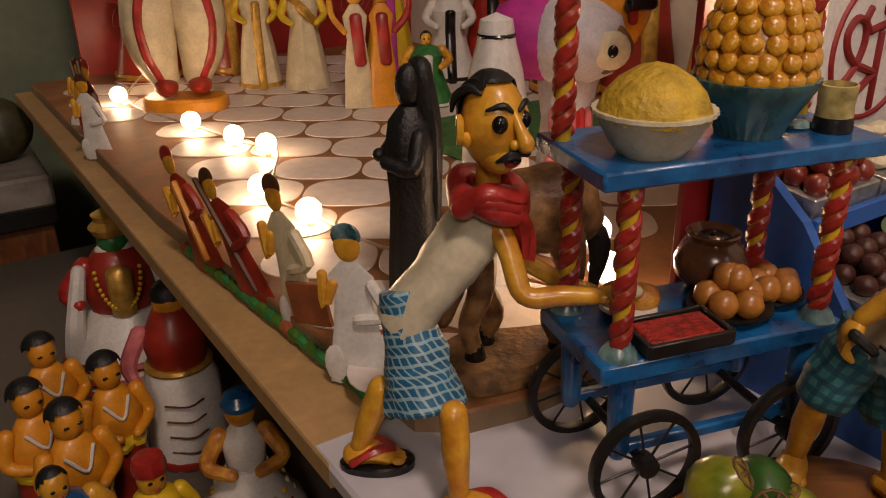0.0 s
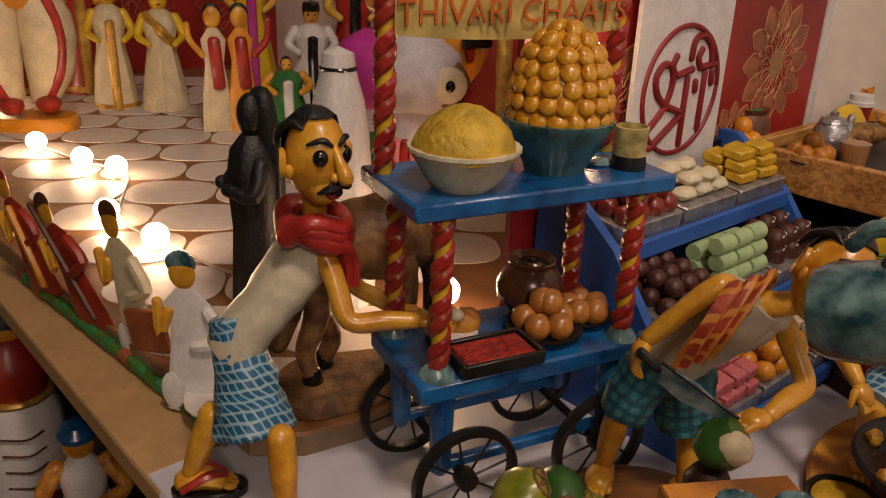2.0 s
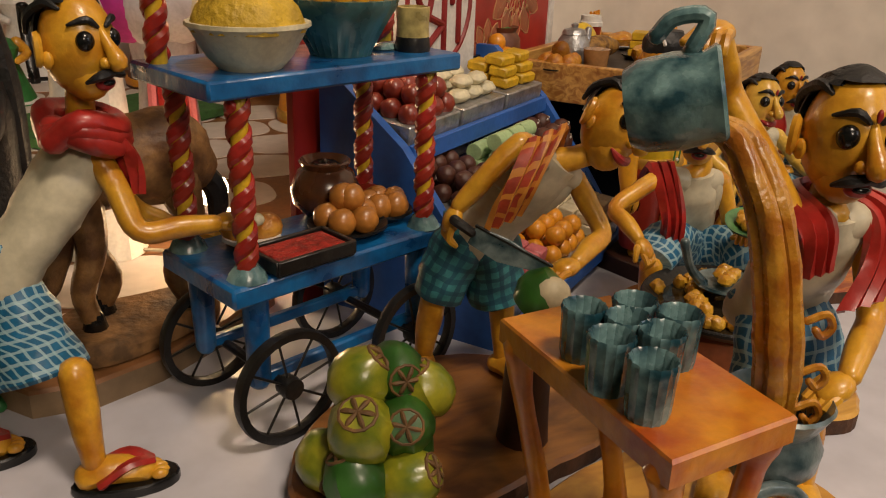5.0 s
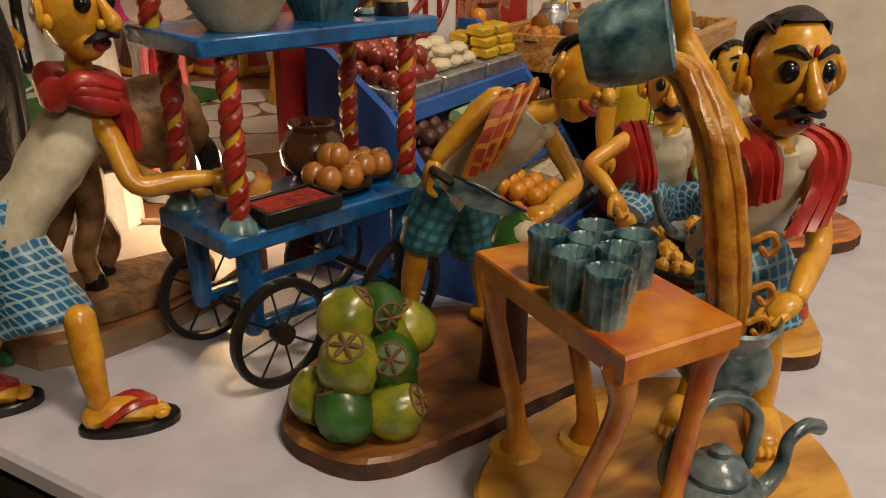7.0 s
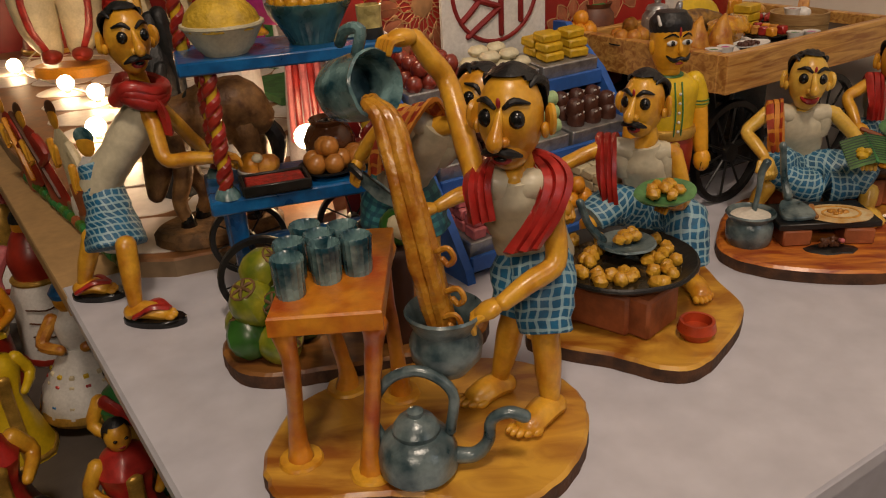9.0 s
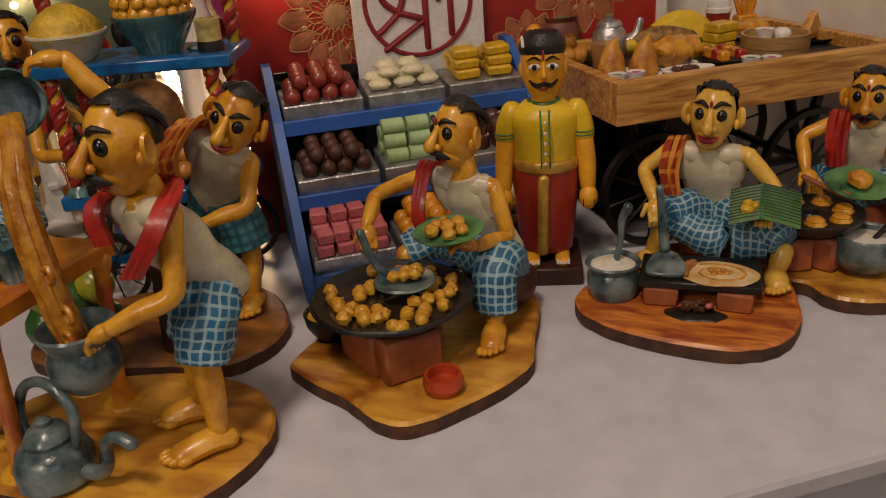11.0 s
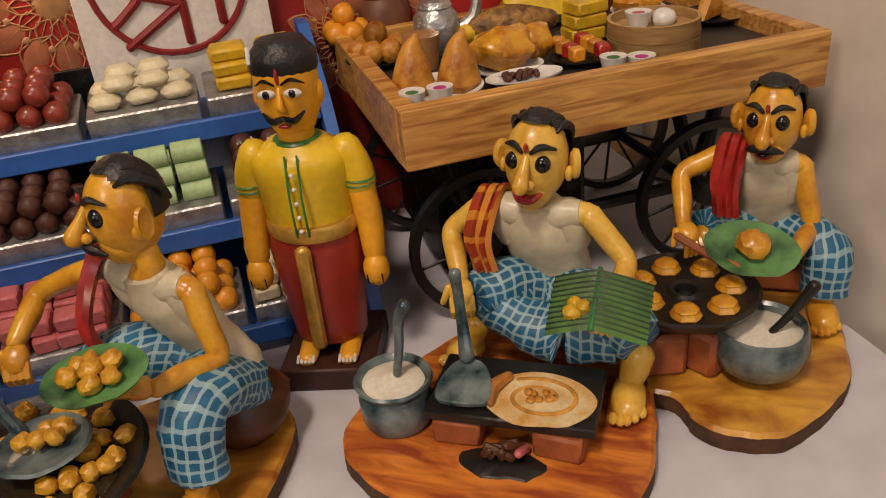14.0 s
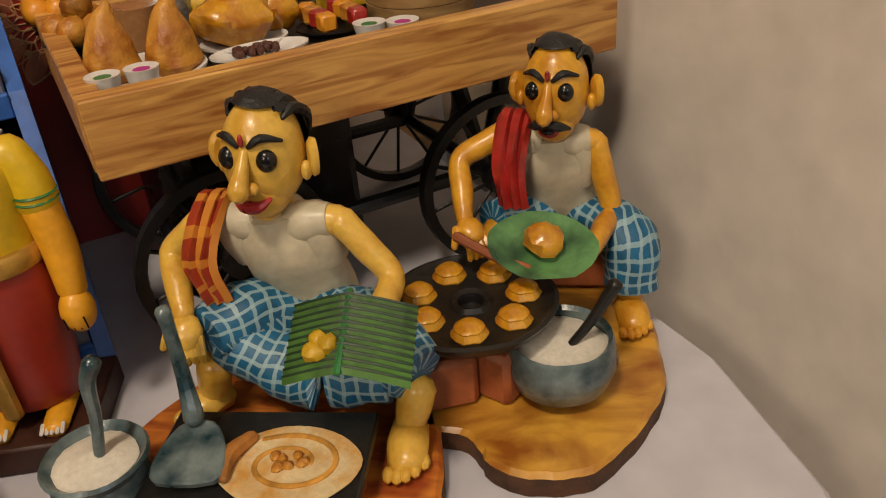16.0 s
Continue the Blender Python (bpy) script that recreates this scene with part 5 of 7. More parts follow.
# coconut heap, chopping post, knife
NUTS = [(0.231, 0.350, 0.030, 0.0155), (0.252, 0.345, 0.029, 0.0150), (0.222, 0.373, 0.030, 0.0150), (0.262, 0.372, 0.030, 0.0155), (0.242, 0.366, 0.036, 0.015), (0.235, 0.357, 0.052, 0.0165), (0.256, 0.357, 0.051, 0.0150), (0.246, 0.377, 0.054, 0.0150), (0.238, 0.372, 0.070, 0.0150), (0.257, 0.374, 0.071, 0.0145), (0.271, 0.364, 0.062, 0.0135)]
for k, (x, y, z, r) in enumerate(NUTS):
    nut = thing("tender_coconut", pose(x + 0.015, y - 0.012, z - 0.004, 60 + 22 * ((k * 7) % 5 - 2), 12 * ((k * 3) % 5 - 2), 25 * ((k * 5) % 7 - 3)), "yellow-green tender coconut with cut brown crown, in a heap" if k % 3 else "dark green tender coconut in a heap", "coconut", "heap of tender coconuts")
    b = Build()
    b.lathe((0, 0, -r), [(0.0005, 0.0), (r * 0.5, r * 0.12), (r * 0.88, r * 0.55), (r * 1.0, r * 1.0), (r * 0.92, r * 1.5), (r * 0.62, r * 1.95), (r * 0.5, r * 2.08), (0.0005, r * 2.1)], COCO if k % 3 else COCOG, 18, wob=0.12)
    part("shell", b, nut)
    b = Build()
    for q in range(6):
        a = math.pi * 2 * q / 6
        b.tube([(0, 0, r * 1.13), (math.cos(a) * r * 0.34, math.sin(a) * r * 0.34, r * 1.12), (math.cos(a) * r * 0.52, math.sin(a) * r * 0.52, r * 1.0)], [r * 0.05, r * 0.085, r * 0.03], HUSK, 6, 2)
    b.tube([(math.cos(t) * r * 0.52, math.sin(t) * r * 0.52, r * 1.04) for t in [2 * math.pi * q / 12 for q in range(13)]], r * 0.06, HUSK, 6, 1)
    part("crown", b, nut)
post = Build()
post.tube([(0, 0, 0), (0, 0, 0.03), (0.001, 0, 0.062)], [0.014, 0.0125, 0.012], DARKWOOD, 16, 3, wob=0.06)
post.done("chopping_post", label="dark brown wooden chopping post", category="post", place=pose(0.345, 0.360, 0.0122))
nut = Build()
nut.lathe((0, 0, -0.013), [(0.0005, 0.0), (0.008, 0.002), (0.013, 0.010), (0.013, 0.016), (0.009, 0.024), (0.0005, 0.026)], COCOG, 16, wob=0.1)
nut.ball((0.0, -0.006, 0.006), (0.010, 0.008, 0.009), CREAM, None, 12, 8)
nut.done("tender_coconut", label="green coconut being cut open on the post", category="coconut", place=pose(0.350, 0.362, 0.0945, 20, 40, 0))
knife = thing("knife", pose(0.332, 0.384, 0.116, 0, 24, -38) @ Matrix.Scale(0.74, 4), "long grey chopping knife with dark spine", "knife")
b = Build()
ring = [(-0.014, 0.006), (0.010, 0.009), (0.042, 0.006), (0.044, 0.0), (0.010, -0.010), (-0.014, -0.008)]
b.prism(ring, -0.001, 0.001, GREYPOT, bev=0.0004)
o = part("blade", b, knife, smooth=False)
o.matrix_basis = pose(0, 0, 0, 90, 0, 0)
b = Build()
b.tube([(-0.014, 0, 0.006), (0.044, 0, 0.007)], 0.0014, IRON, 6, 1)
b.tube([(-0.014, 0, 0), (-0.030, 0, 0.002)], [0.0036, 0.004], IRON, 8, 1)
part("spine_and_grip", b, knife)


# ---------------------------------------------------------------- the blue chaat cart
def spoked_wheel(parent, x, y, z, r, rim, material, spokes=8, hub=0.006, axis="y", width=0.006):
    w = Build()
    turn = Matrix.Rotation(radians(90), 3, "X")
    w.lathe((0, 0, 0), [(r - rim, -width / 2), (r, -width / 2), (r + 0.0006, 0), (r, width / 2), (r - rim, width / 2), (r - rim - 0.0006, 0), (r - rim, -width / 2)], material, 36, m=turn, cap=False)
    o = part("wheel", w, parent)
    o.location = (x, y, z)
    h = Build()
    h.lathe((0, 0, 0), [(0.0005, -width * 0.9), (hub, -width * 0.8), (hub * 1.1, 0), (hub, width * 0.8), (0.0005, width * 0.9)], material, 16, m=turn)
    for k in range(spokes):
        a = 2 * math.pi * k / spokes + 0.2
        h.tube([(0, 0, 0), (math.cos(a) * (r - rim), 0, math.sin(a) * (r - rim))], max(0.0007, r * 0.024), material, 6, 1)
    p = part("hub_and_spokes", h, o)


def striped_post(parent, x, y, z0, z1, r=0.0044):
    o = Build()
    o.tube([(0, 0, 0), (0, 0, (z1 - z0) / 2), (0.0005, 0, z1 - z0)], r, SAFFRON, 12, 3)
    o = part("post", o, parent)
    o.location = (x, y, z0)
    turns = (z1 - z0) / 0.026
    for start, m in ((0.0, RED), (2.6, MAROON)):
        s = Build()
        n = int(turns * 12)
        s.tube([((r + 0.0003) * math.cos(start + 2 * math.pi * q / 12), (r + 0.0003) * math.sin(start + 2 * math.pi * q / 12), 0.003 + (z1 - z0 - 0.006) * q / n) for q in range(n + 1)], 0.0018, m, 6, 1, wide=(0, 0, 1), ratio=2.1)
        part("stripe", s, o)


cart = thing("chaat_cart", pose(0.263, 0.474, 0, 0, 0, 21.0), "blue painted two-tier chaat cart with striped posts and black wheels", "cart")
for nm, z, wx, wy in (("top_shelf", 0.1935, 0.160, 0.076), ("deck", 0.0900, 0.148, 0.074)):
    b = Build()
    b.box((0, 0, z), (wx, wy, 0.0095 if nm == "top_shelf" else 0.0115), BLUE, bev=0.14)
    part(nm, b, cart)
for x, y in ((-0.060, -0.028), (0.062, -0.028), (-0.062, 0.028), (0.062, 0.028)):
    striped_post(cart, x, y, 0.0955, 0.189)
    b = Build()
    b.lathe((x, y, 0.0955), [(0.010, 0), (0.0085, 0.004), (0.0056, 0.008)], TEAL, 12, wob=0.2)
    part("post_foot", b, cart, "teal paint lump at the post's foot")
    b = Build()
    b.tube([(x * 0.93, y * 0.95, 0.083), (x * 0.93, y * 0.95, 0.034)], [0.0072, 0.006], BLUE, 10, 2, wob=0.1)
    part("leg", b, cart)
for y in (-0.0265, 0.0265):
    b = Build()
    b.box((0, y, 0.036), (0.125, 0.006, 0.007), BLUE, bev=0.2)
    part("axle_rail", b, cart)
for x in (-0.046, 0.046):
    for y in (-0.0400, 0.0400):
        spoked_wheel(cart, x, y, 0.0325, 0.0325, 0.0042, IRON)
    b = Build()
    b.tube([(x, -0.041, 0.0325), (x, 0.041, 0.0325)], 0.0028, IRON, 8, 1)
    part("axle", b, cart)
for x in (-0.073, 0.072):
    striped_post(cart, x, 0.020, 0.198, 0.300)
b = Build()
b.sheet([[(-0.070 + 0.140 * i / 12, 0.016 - 0.002 * math.sin(i * 0.9), 0.271 + 0.026 * j / 4 - 0.004 * math.sin(i / 12 * math.pi)) for j in range(5)] for i in range(13)], mat("cream_yellow_board", (0.6, 0.45, 0.13), 0.4, 0.3, 50, 0.1), 0.004)
part("name_board", b, cart, "cream board with orange painted letters")


def words(text, size, material, place, parent, name="lettering"):
    cu = bpy.data.curves.new("text", "FONT")
    cu.body, cu.size, cu.extrude, cu.align_x, cu.align_y, cu.space_character = text, size, 0.0006, "CENTER", "CENTER", 1.05
    tmp = bpy.data.objects.new("text", cu)
    scene.collection.objects.link(tmp)
    me = bpy.data.meshes.new_from_object(tmp.evaluated_get(bpy.context.evaluated_depsgraph_get()))
    bpy.data.objects.remove(tmp)
    me.materials.clear()
    me.materials.append(material)
    ob = new(name, me)
    ob.parent = parent
    ob.matrix_basis = place
    return ob


words("THIVARI CHAATS", 0.0172, mat("orange_letter_paint", (0.6, 0.14, 0.015), 0.4, 0.2), pose(0, 0.0118, 0.2815, 90, 0, 0), cart)


def on_cart(x, y, z):
    p = Matrix(pose(0.263, 0.474, 0, 0, 0, 21.0)) @ Vector((x, y, z))
    return pose(p.x, p.y, p.z, 0, 0, 21.0)


ZT, ZD = 0.1983, 0.0958
t = thing("white_bowl", on_cart(-0.044, -0.016, ZT) @ Matrix.Scale(0.94, 4), "white fluted bowl heaped with yellow rice", "bowl")
b = Build()
b.lathe((0, 0, 0), [(0.0005, 0), (0.016, 0), (0.0215, 0.006), (0.0295, 0.020), (0.0315, 0.0215), (0.0315, 0.0235), (0.0285, 0.0235), (0.0005, 0.018)], IVORY, 56, flute=0.03)
part("dish", b, t)
b = Build()
b.lathe((0, 0, 0.019), [(0.0285, 0), (0.0285, 0.005), (0.0255, 0.012), (0.019, 0.019), (0.010, 0.0245), (0.0005, 0.027)], mat("yellow_rice", (0.62, 0.40, 0.03), 0.55, 0.3, 60, 1.0, 220), 34, wob=0.09)
part("rice_mound", b, t)
t = thing("teal_bowl", on_cart(0.020, -0.004, ZT) @ Matrix.Scale(0.87, 4), "dark teal fluted bowl piled high with golden puris", "bowl")
b = Build()
b.lathe((0, 0, 0), [(0.0005, 0), (0.019, 0), (0.0205, 0.004), (0.0305, 0.022), (0.0355, 0.030), (0.0365, 0.034), (0.033, 0.0345), (0.0005, 0.024)], mat("dark_teal_glaze", (0.05, 0.16, 0.17), 0.28, 0.5, 40, 0.2, coat=0.4), 60, flute=0.035)
part("dish", b, t)
b = Build()
b.lathe((0, 0, 0.026), [(0.030, 0), (0.031, 0.010), (0.028, 0.030), (0.022, 0.048), (0.012, 0.060), (0.0005, 0.064)], PURI, 24)
part("core", b, t)
for i, (h, r) in enumerate(((0.036, 0.0310), (0.046, 0.0310), (0.056, 0.0292), (0.0655, 0.0262), (0.0745, 0.0222), (0.0825, 0.0160), (0.0885, 0.0080))):
    n = max(3, int(2 * math.pi * r / 0.0112))
    for k in range(n):
        a = 2 * math.pi * (k + 0.5 * (i % 2)) / n + rng.uniform(-0.05, 0.05)
        b = Build()
        out = Vector((math.cos(a), math.sin(a), 0.15 + 0.13 * i))
        b.ball((0, 0, 0), (0.0060 * rng.uniform(0.85, 1.12), 0.0036, 0.0060 * rng.uniform(0.85, 1.1)), PURI, basis(out), 12, 7)
        o = part("puri", b, t)
        o.location = (math.cos(a) * r, math.sin(a) * r, h)
t = thing("paint_cup", on_cart(0.062, -0.016, ZT), "small cream and yellow cup with dark green base", "cup")
b = Build()
b.lathe((0, 0, 0), [(0.0005, 0), (0.0098, 0), (0.0102, 0.003), (0.0094, 0.008)], IRON, 20, wob=0.03)
part("base", b, t)
b = Build()
b.lathe((0, 0, 0.0075), [(0.0094, 0), (0.0090, 0.006), (0.0096, 0.0165), (0.0085, 0.0168), (0.0078, 0.008), (0.0005, 0.007)], mat("cream_yellow_glaze", (0.62, 0.5, 0.18), 0.3, 0.5, 70, 0.1), 20, wob=0.03)
part("body", b, t)
b = Build()
b.ball((0, 0, 0.001), (0.012, 0.009, 0.003), TEAL, None, 14, 8, wob=0.3)
b.done("paint_lump", label="glossy teal lump of paint on the shelf", category="lump", place=on_cart(0.052, -0.002, ZT))
t = thing("black_tray", on_cart(-0.024, -0.024, ZD), "black rectangular tray of red grated filling", "tray")
b = Build()
b.box((0, 0, 0.002), (0.050, 0.030, 0.004), IRON, bev=0.2)
for x, y, sx, sy in ((0, -0.0145, 0.050, 0.003), (0, 0.0145, 0.050, 0.003), (-0.0245, 0, 0.003, 0.030), (0.0245, 0, 0.003, 0.030)):
    b.box((x, y, 0.0052), (sx, sy, 0.0075), IRON, bev=0.2)
part("pan", b, t)
b = Build()
b.box((0, 0, 0.006), (0.044, 0.024, 0.004), mat("red_filling", (0.38, 0.02, 0.012), 0.5, 0.5, 160, 1.0, 300), bev=0.3)
part("filling", b, t)
for x, y, r, n in ((0.020, -0.008, 0.0235, 7), (0.052, -0.002, 0.0185, 5)):
    t = thing("snack_plate", on_cart(x, y, ZD), "dark plate with a pile of round brown fried balls", "plate", "snack plates on the cart deck")
    b = Build()
    b.lathe((0, 0, 0), [(0.0005, 0), (r * 0.6, 0), (r, 0.005), (r, 0.0068), (r * 0.6, 0.0028), (0.0005, 0.0026)], IRON, 26, wob=0.03)
    part("dish", b, t)
    for k in range(n):
        b = Build()
        b.ball((0, 0, 0), 0.0082, mat("brown_fried_ball", (0.46, 0.18, 0.03), 0.35, 0.35, 60, 0.15, coat=0.2) if k == 0 else bpy.data.materials["brown_fried_ball"], None, 14, 9, wob=0.08)
        o = part("fried_ball", b, t)
        o.location = (r * 0.5 * math.cos(k * 1.26) * (k < 5) + 0.003 * (k == 6), r * 0.5 * math.sin(k * 1.26) * (k < 5) + 0.004 * (k == 5), 0.0102 if k < 5 else 0.0210)
vessel("clay_pot", on_cart(0.030, 0.026, ZD), [(0.001, 0), (0.012, 0), (0.0205, 0.009), (0.0215, 0.018), (0.0170, 0.028), (0.0135, 0.0305), (0.0160, 0.0345), (0.0150, 0.0355), (0.0115, 0.031), (0.001, 0.030)], mat("brown_glazed_clay", (0.14, 0.05, 0.018), 0.25, 0.3, 50, 0.08, coat=0.4), "round brown glazed clay water pot", "pot", BLACK, 0.0118, 0.0305)
vessel("red_bowl", on_cart(0.052, 0.016, ZD), [(0.001, 0), (0.006, 0), (0.011, 0.008), (0.0118, 0.0145), (0.010, 0.0145), (0.001, 0.010)], MAROON, "small red bowl on the cart deck", "bowl")
t = thing("bun_plate", on_cart(-0.032, 0.012, ZD), "white dish with orange-brown buns and a white topping", "plate")
b = Build()
b.lathe((0, 0, 0), [(0.0005, 0), (0.010, 0), (0.0165, 0.004), (0.0160, 0.006), (0.0005, 0.003)], WHITE, 22, wob=0.06)
part("dish", b, t)
for x, y, m, r in ((-0.004, 0.004, ORANGE, 0.0115), (0.008, -0.002, FRIED, 0.010), (0.0, -0.006, IVORY, 0.0045)):
    b = Build()
    b.ball((x, y, 0.009 if r > 0.006 else 0.016), (r, r, r * 0.8), m, None, 12, 8, wob=0.08)
    part("bun", b, t)

# ---------------------------------------------------------------- blue sweet shelf
rack = thing("sweet_shelf", T(0.5855, 0.138), "bright blue three-tier sweet shop shelf with sloping sides", "shelf")
FR = [(0.0, 0.0), (0.004, 0.012), (0.048, 0.074), (0.090, 0.128), (0.140, 0.1665), (0.158, 0.1665), (0.158, 0.0)]
for x in (0.004, 0.231):
    b = Build()
    n = len(FR)
    k = b.slot(SHELF)
    for sx in (-0.004, 0.004):
        b.v += [(x + sx, y, z) for y, z in FR]
    b.face(tuple(range(n)), k)
    b.face(tuple(range(2 * n - 1, n - 1, -1)), k)
    for j in range(n):
        b.face((j, n + j, n + (j + 1) % n, (j + 1) % n), k)
    part("side_panel", b, rack, smooth=False)
TIERS = [(0.004, 0.013), (0.044, 0.068), (0.086, 0.121)]
for y, z in TIERS:
    b = Build()
    b.box((0.1175, (y + 0.156) / 2, z), (0.2185, 0.156 - y, 0.007), SHELF, bev=0.1)
    part("tier", b, rack, smooth=False)
    b = Build()
    b.box((0.1175, y + 0.002, z + 0.001), (0.2185, 0.005, 0.013), SHELF, bev=0.15)
    part("front_lip", b, rack, smooth=False)
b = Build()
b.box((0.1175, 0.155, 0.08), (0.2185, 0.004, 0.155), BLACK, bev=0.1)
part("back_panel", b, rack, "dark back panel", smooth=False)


def sweet(kind):
    b = Build()
    if kind in ("jamun", "choc", "ladoo"):
        b.ball((0, 0, 0), 0.0078 if kind != "choc" else 0.0070, {"jamun": JAMUN, "choc": CHOC, "ladoo": ORANGE}[kind], None, 12, 8, wob=0.1)
    elif kind == "ivory":
        b.box((0, 0, 0), (0.0195, 0.014, 0.009), IVORY, None, 0.42)
    elif kind == "yellow":
        b.box((0, 0, 0), (0.0225, 0.017, 0.0082), SAFFRON, None, 0.2)
    elif kind == "mint":
        b.tube([(-0.0088, 0, 0), (0.0088, 0, 0)], 0.0066, MINT, 14, 1, cap=0.1)
    elif kind == "pink":
        b.box((0, 0, 0), (0.0135, 0.0135, 0.0095), PINK, None, 0.12)
    elif kind == "white":
        b.box((0, 0, 0), (0.0150, 0.0140, 0.008), CREAM, None, 0.12)
    elif kind == "sprinkle":
        b.tube([(0, 0, -0.004), (0, 0, 0.004)], [0.0085, 0.0080], CHOC, 12, 1)
        for q in range(16):
            a, r = rng.uniform(0, 6.28), rng.uniform(0, 0.008)
            b.ball((math.cos(a) * r, math.sin(a) * r, 0.0072 - 0.05 * r * r / 0.008), 0.0009, WHITE, nu=5, nv=4)
    return b


LAY = [[("pink", 4, 3, 3), ("ladoo", 4, 3, 2), ("white", 4, 3, 2)], [("choc", 4, 3, 2), ("mint", 3, 2, 3), ("sprinkle", 3, 2, 2)], [("jamun", 4, 3, 2), ("ivory", 3, 2, 2), ("yellow", 2, 2, 3)]]
NAME = {"jamun": "dark red gulab jamuns", "choc": "chocolate balls", "ladoo": "orange ladoos", "ivory": "ivory milk sweets", "yellow": "yellow mysore sweet blocks", "mint": "pale green rolls", "pink": "pink coconut cubes", "white": "cream square sweets", "sprinkle": "chocolate rounds with white sprinkles"}
STEP = {"jamun": 0.0158, "choc": 0.0150, "ladoo": 0.0160, "ivory": 0.0215, "yellow": 0.031, "mint": 0.0215, "pink": 0.0150, "white": 0.0160, "sprinkle": 0.0200}
HIGH = {"jamun": 0.0118, "choc": 0.011, "ladoo": 0.0122, "ivory": 0.0085, "yellow": 0.0082, "mint": 0.0118, "pink": 0.0097, "white": 0.0084, "sprinkle": 0.0098}
for (y, z), row in zip(TIERS, LAY):
    for c, (kind, nx, ny, nz) in enumerate(row):
        base = Matrix(T(0.5855, 0.138)) @ pose(0.0445 + 0.0735 * c, y + 0.030, z + 0.0045, 7, 0, 0)
        tr = thing("sweet_tray", base, "silver foil tray with a stack of " + NAME[kind], "tray", "silver sweet trays on the shelf")
        b = Build()
        b.box((0, 0, 0.009), (0.069, 0.048, 0.017), SILVER, bev=0.06)
        part("foil_tray", b, tr, smooth=False)
        proto = None
        st = STEP[kind]
        for k in range(nz):
            for j in range(ny - (k > 1)):
                for i in range(nx - (k if kind in ("jamun", "choc", "ladoo", "ivory") else 0)):
                    if kind == "pink" and k == 2 and (i > 2 or j == 0):
                        continue
                    x = (i - (nx - 1 - (k if kind in ("jamun", "choc", "ladoo", "ivory") else 0)) / 2) * st + rng.uniform(-0.001, 0.001)
                    depth = 0.0150 if ny == 3 else 0.0200
                    yy = (j - (ny - 1) / 2) * depth + k * 0.0035 + rng.uniform(-0.0008, 0.0008)
                    zz = 0.0225 + k * HIGH[kind]
                    if proto is None:
                        proto = part("sweet", sweet(kind), tr)
                        o = proto
                    else:
                        o = proto.copy()
                        scene.collection.objects.link(o)
                    o.matrix_basis = pose(x, yy, zz, 0, 0, rng.uniform(-6, 6) if kind != "mint" else rng.uniform(-2, 2))

# ---------------------------------------------------------------- wooden food cart
wc = thing("wooden_cart", T(0.837, 0.098), "honey-coloured wooden street food cart with black spoked wheels", "cart")
for nm, c, s in (("front_board", (0.132, 0.005, 0.1365), (0.264, 0.011, 0.034)), ("back_board", (0.132, 0.185, 0.1365), (0.264, 0.010, 0.034)), ("side_board", (0.005, 0.095, 0.1365), (0.011, 0.170, 0.034)), ("side_board", (0.259, 0.095, 0.1365), (0.011, 0.170, 0.034))):
    b = Build()
    b.box(c, s, CARTWOOD, bev=0.07)
    part(nm, b, wc, smooth=False)
b = Build()
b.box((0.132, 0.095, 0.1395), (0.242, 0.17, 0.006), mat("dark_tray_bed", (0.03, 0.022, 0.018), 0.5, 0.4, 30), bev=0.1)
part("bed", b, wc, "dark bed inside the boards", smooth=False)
for x in (0.052, 0.206):
    for y in (0.030, 0.162):
        spoked_wheel(wc, x, y, 0.050, 0.050, 0.0055, IRON, 10, 0.0085, width=0.007)
    b = Build()
    b.tube([(x, 0.028, 0.050), (x, 0.164, 0.050)], 0.004, IRON, 8, 1)
    part("axle", b, wc)
for x, y in ((0.052, 0.045), (0.206, 0.045), (0.052, 0.148), (0.206, 0.148)):
    b = Build()
    b.tube([(x - 0.02, y, 0.126), (x, y, 0.050)], 0.0048, IRON, 8, 1)
    b.tube([(x + 0.02, y, 0.126), (x, y, 0.050)], 0.0048, IRON, 8, 1)
    part("fork", b, wc)
for y in (0.045, 0.148):
    b = Build()
    b.tube([(0.052, y, 0.05), (0.206, y, 0.05)], 0.0045, IRON, 8, 1)
    part("rail", b, wc)

# added black block: the deep shade under the bed, put in as a solid
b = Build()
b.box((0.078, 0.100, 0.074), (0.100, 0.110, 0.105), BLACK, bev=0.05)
part("under_shade_block", b, wc, "added black block standing in for the deep shade under the bed", smooth=False)

ZB = 0.1427


def dish(u, v, r, label, material=WHITE, z=ZB, ratio=1.0, h=0.005):
    t = thing("dish", T(u, v, z), label, "dish", "dishes on the wooden cart")
    b = Build()
    b.lathe((0, 0, 0), [(0.0005, 0), (r * 0.65, 0), (r, h * 0.8), (r, h), (r * 0.65, h * 0.35), (0.0005, h * 0.35)], material, 26, ratio=ratio)
    part("plate", b, t)
    return t


def bit(t, name, pos, fn):
    b = Build()
    fn(b)
    o = part(name, b, t)
    o.location = pos
    return o


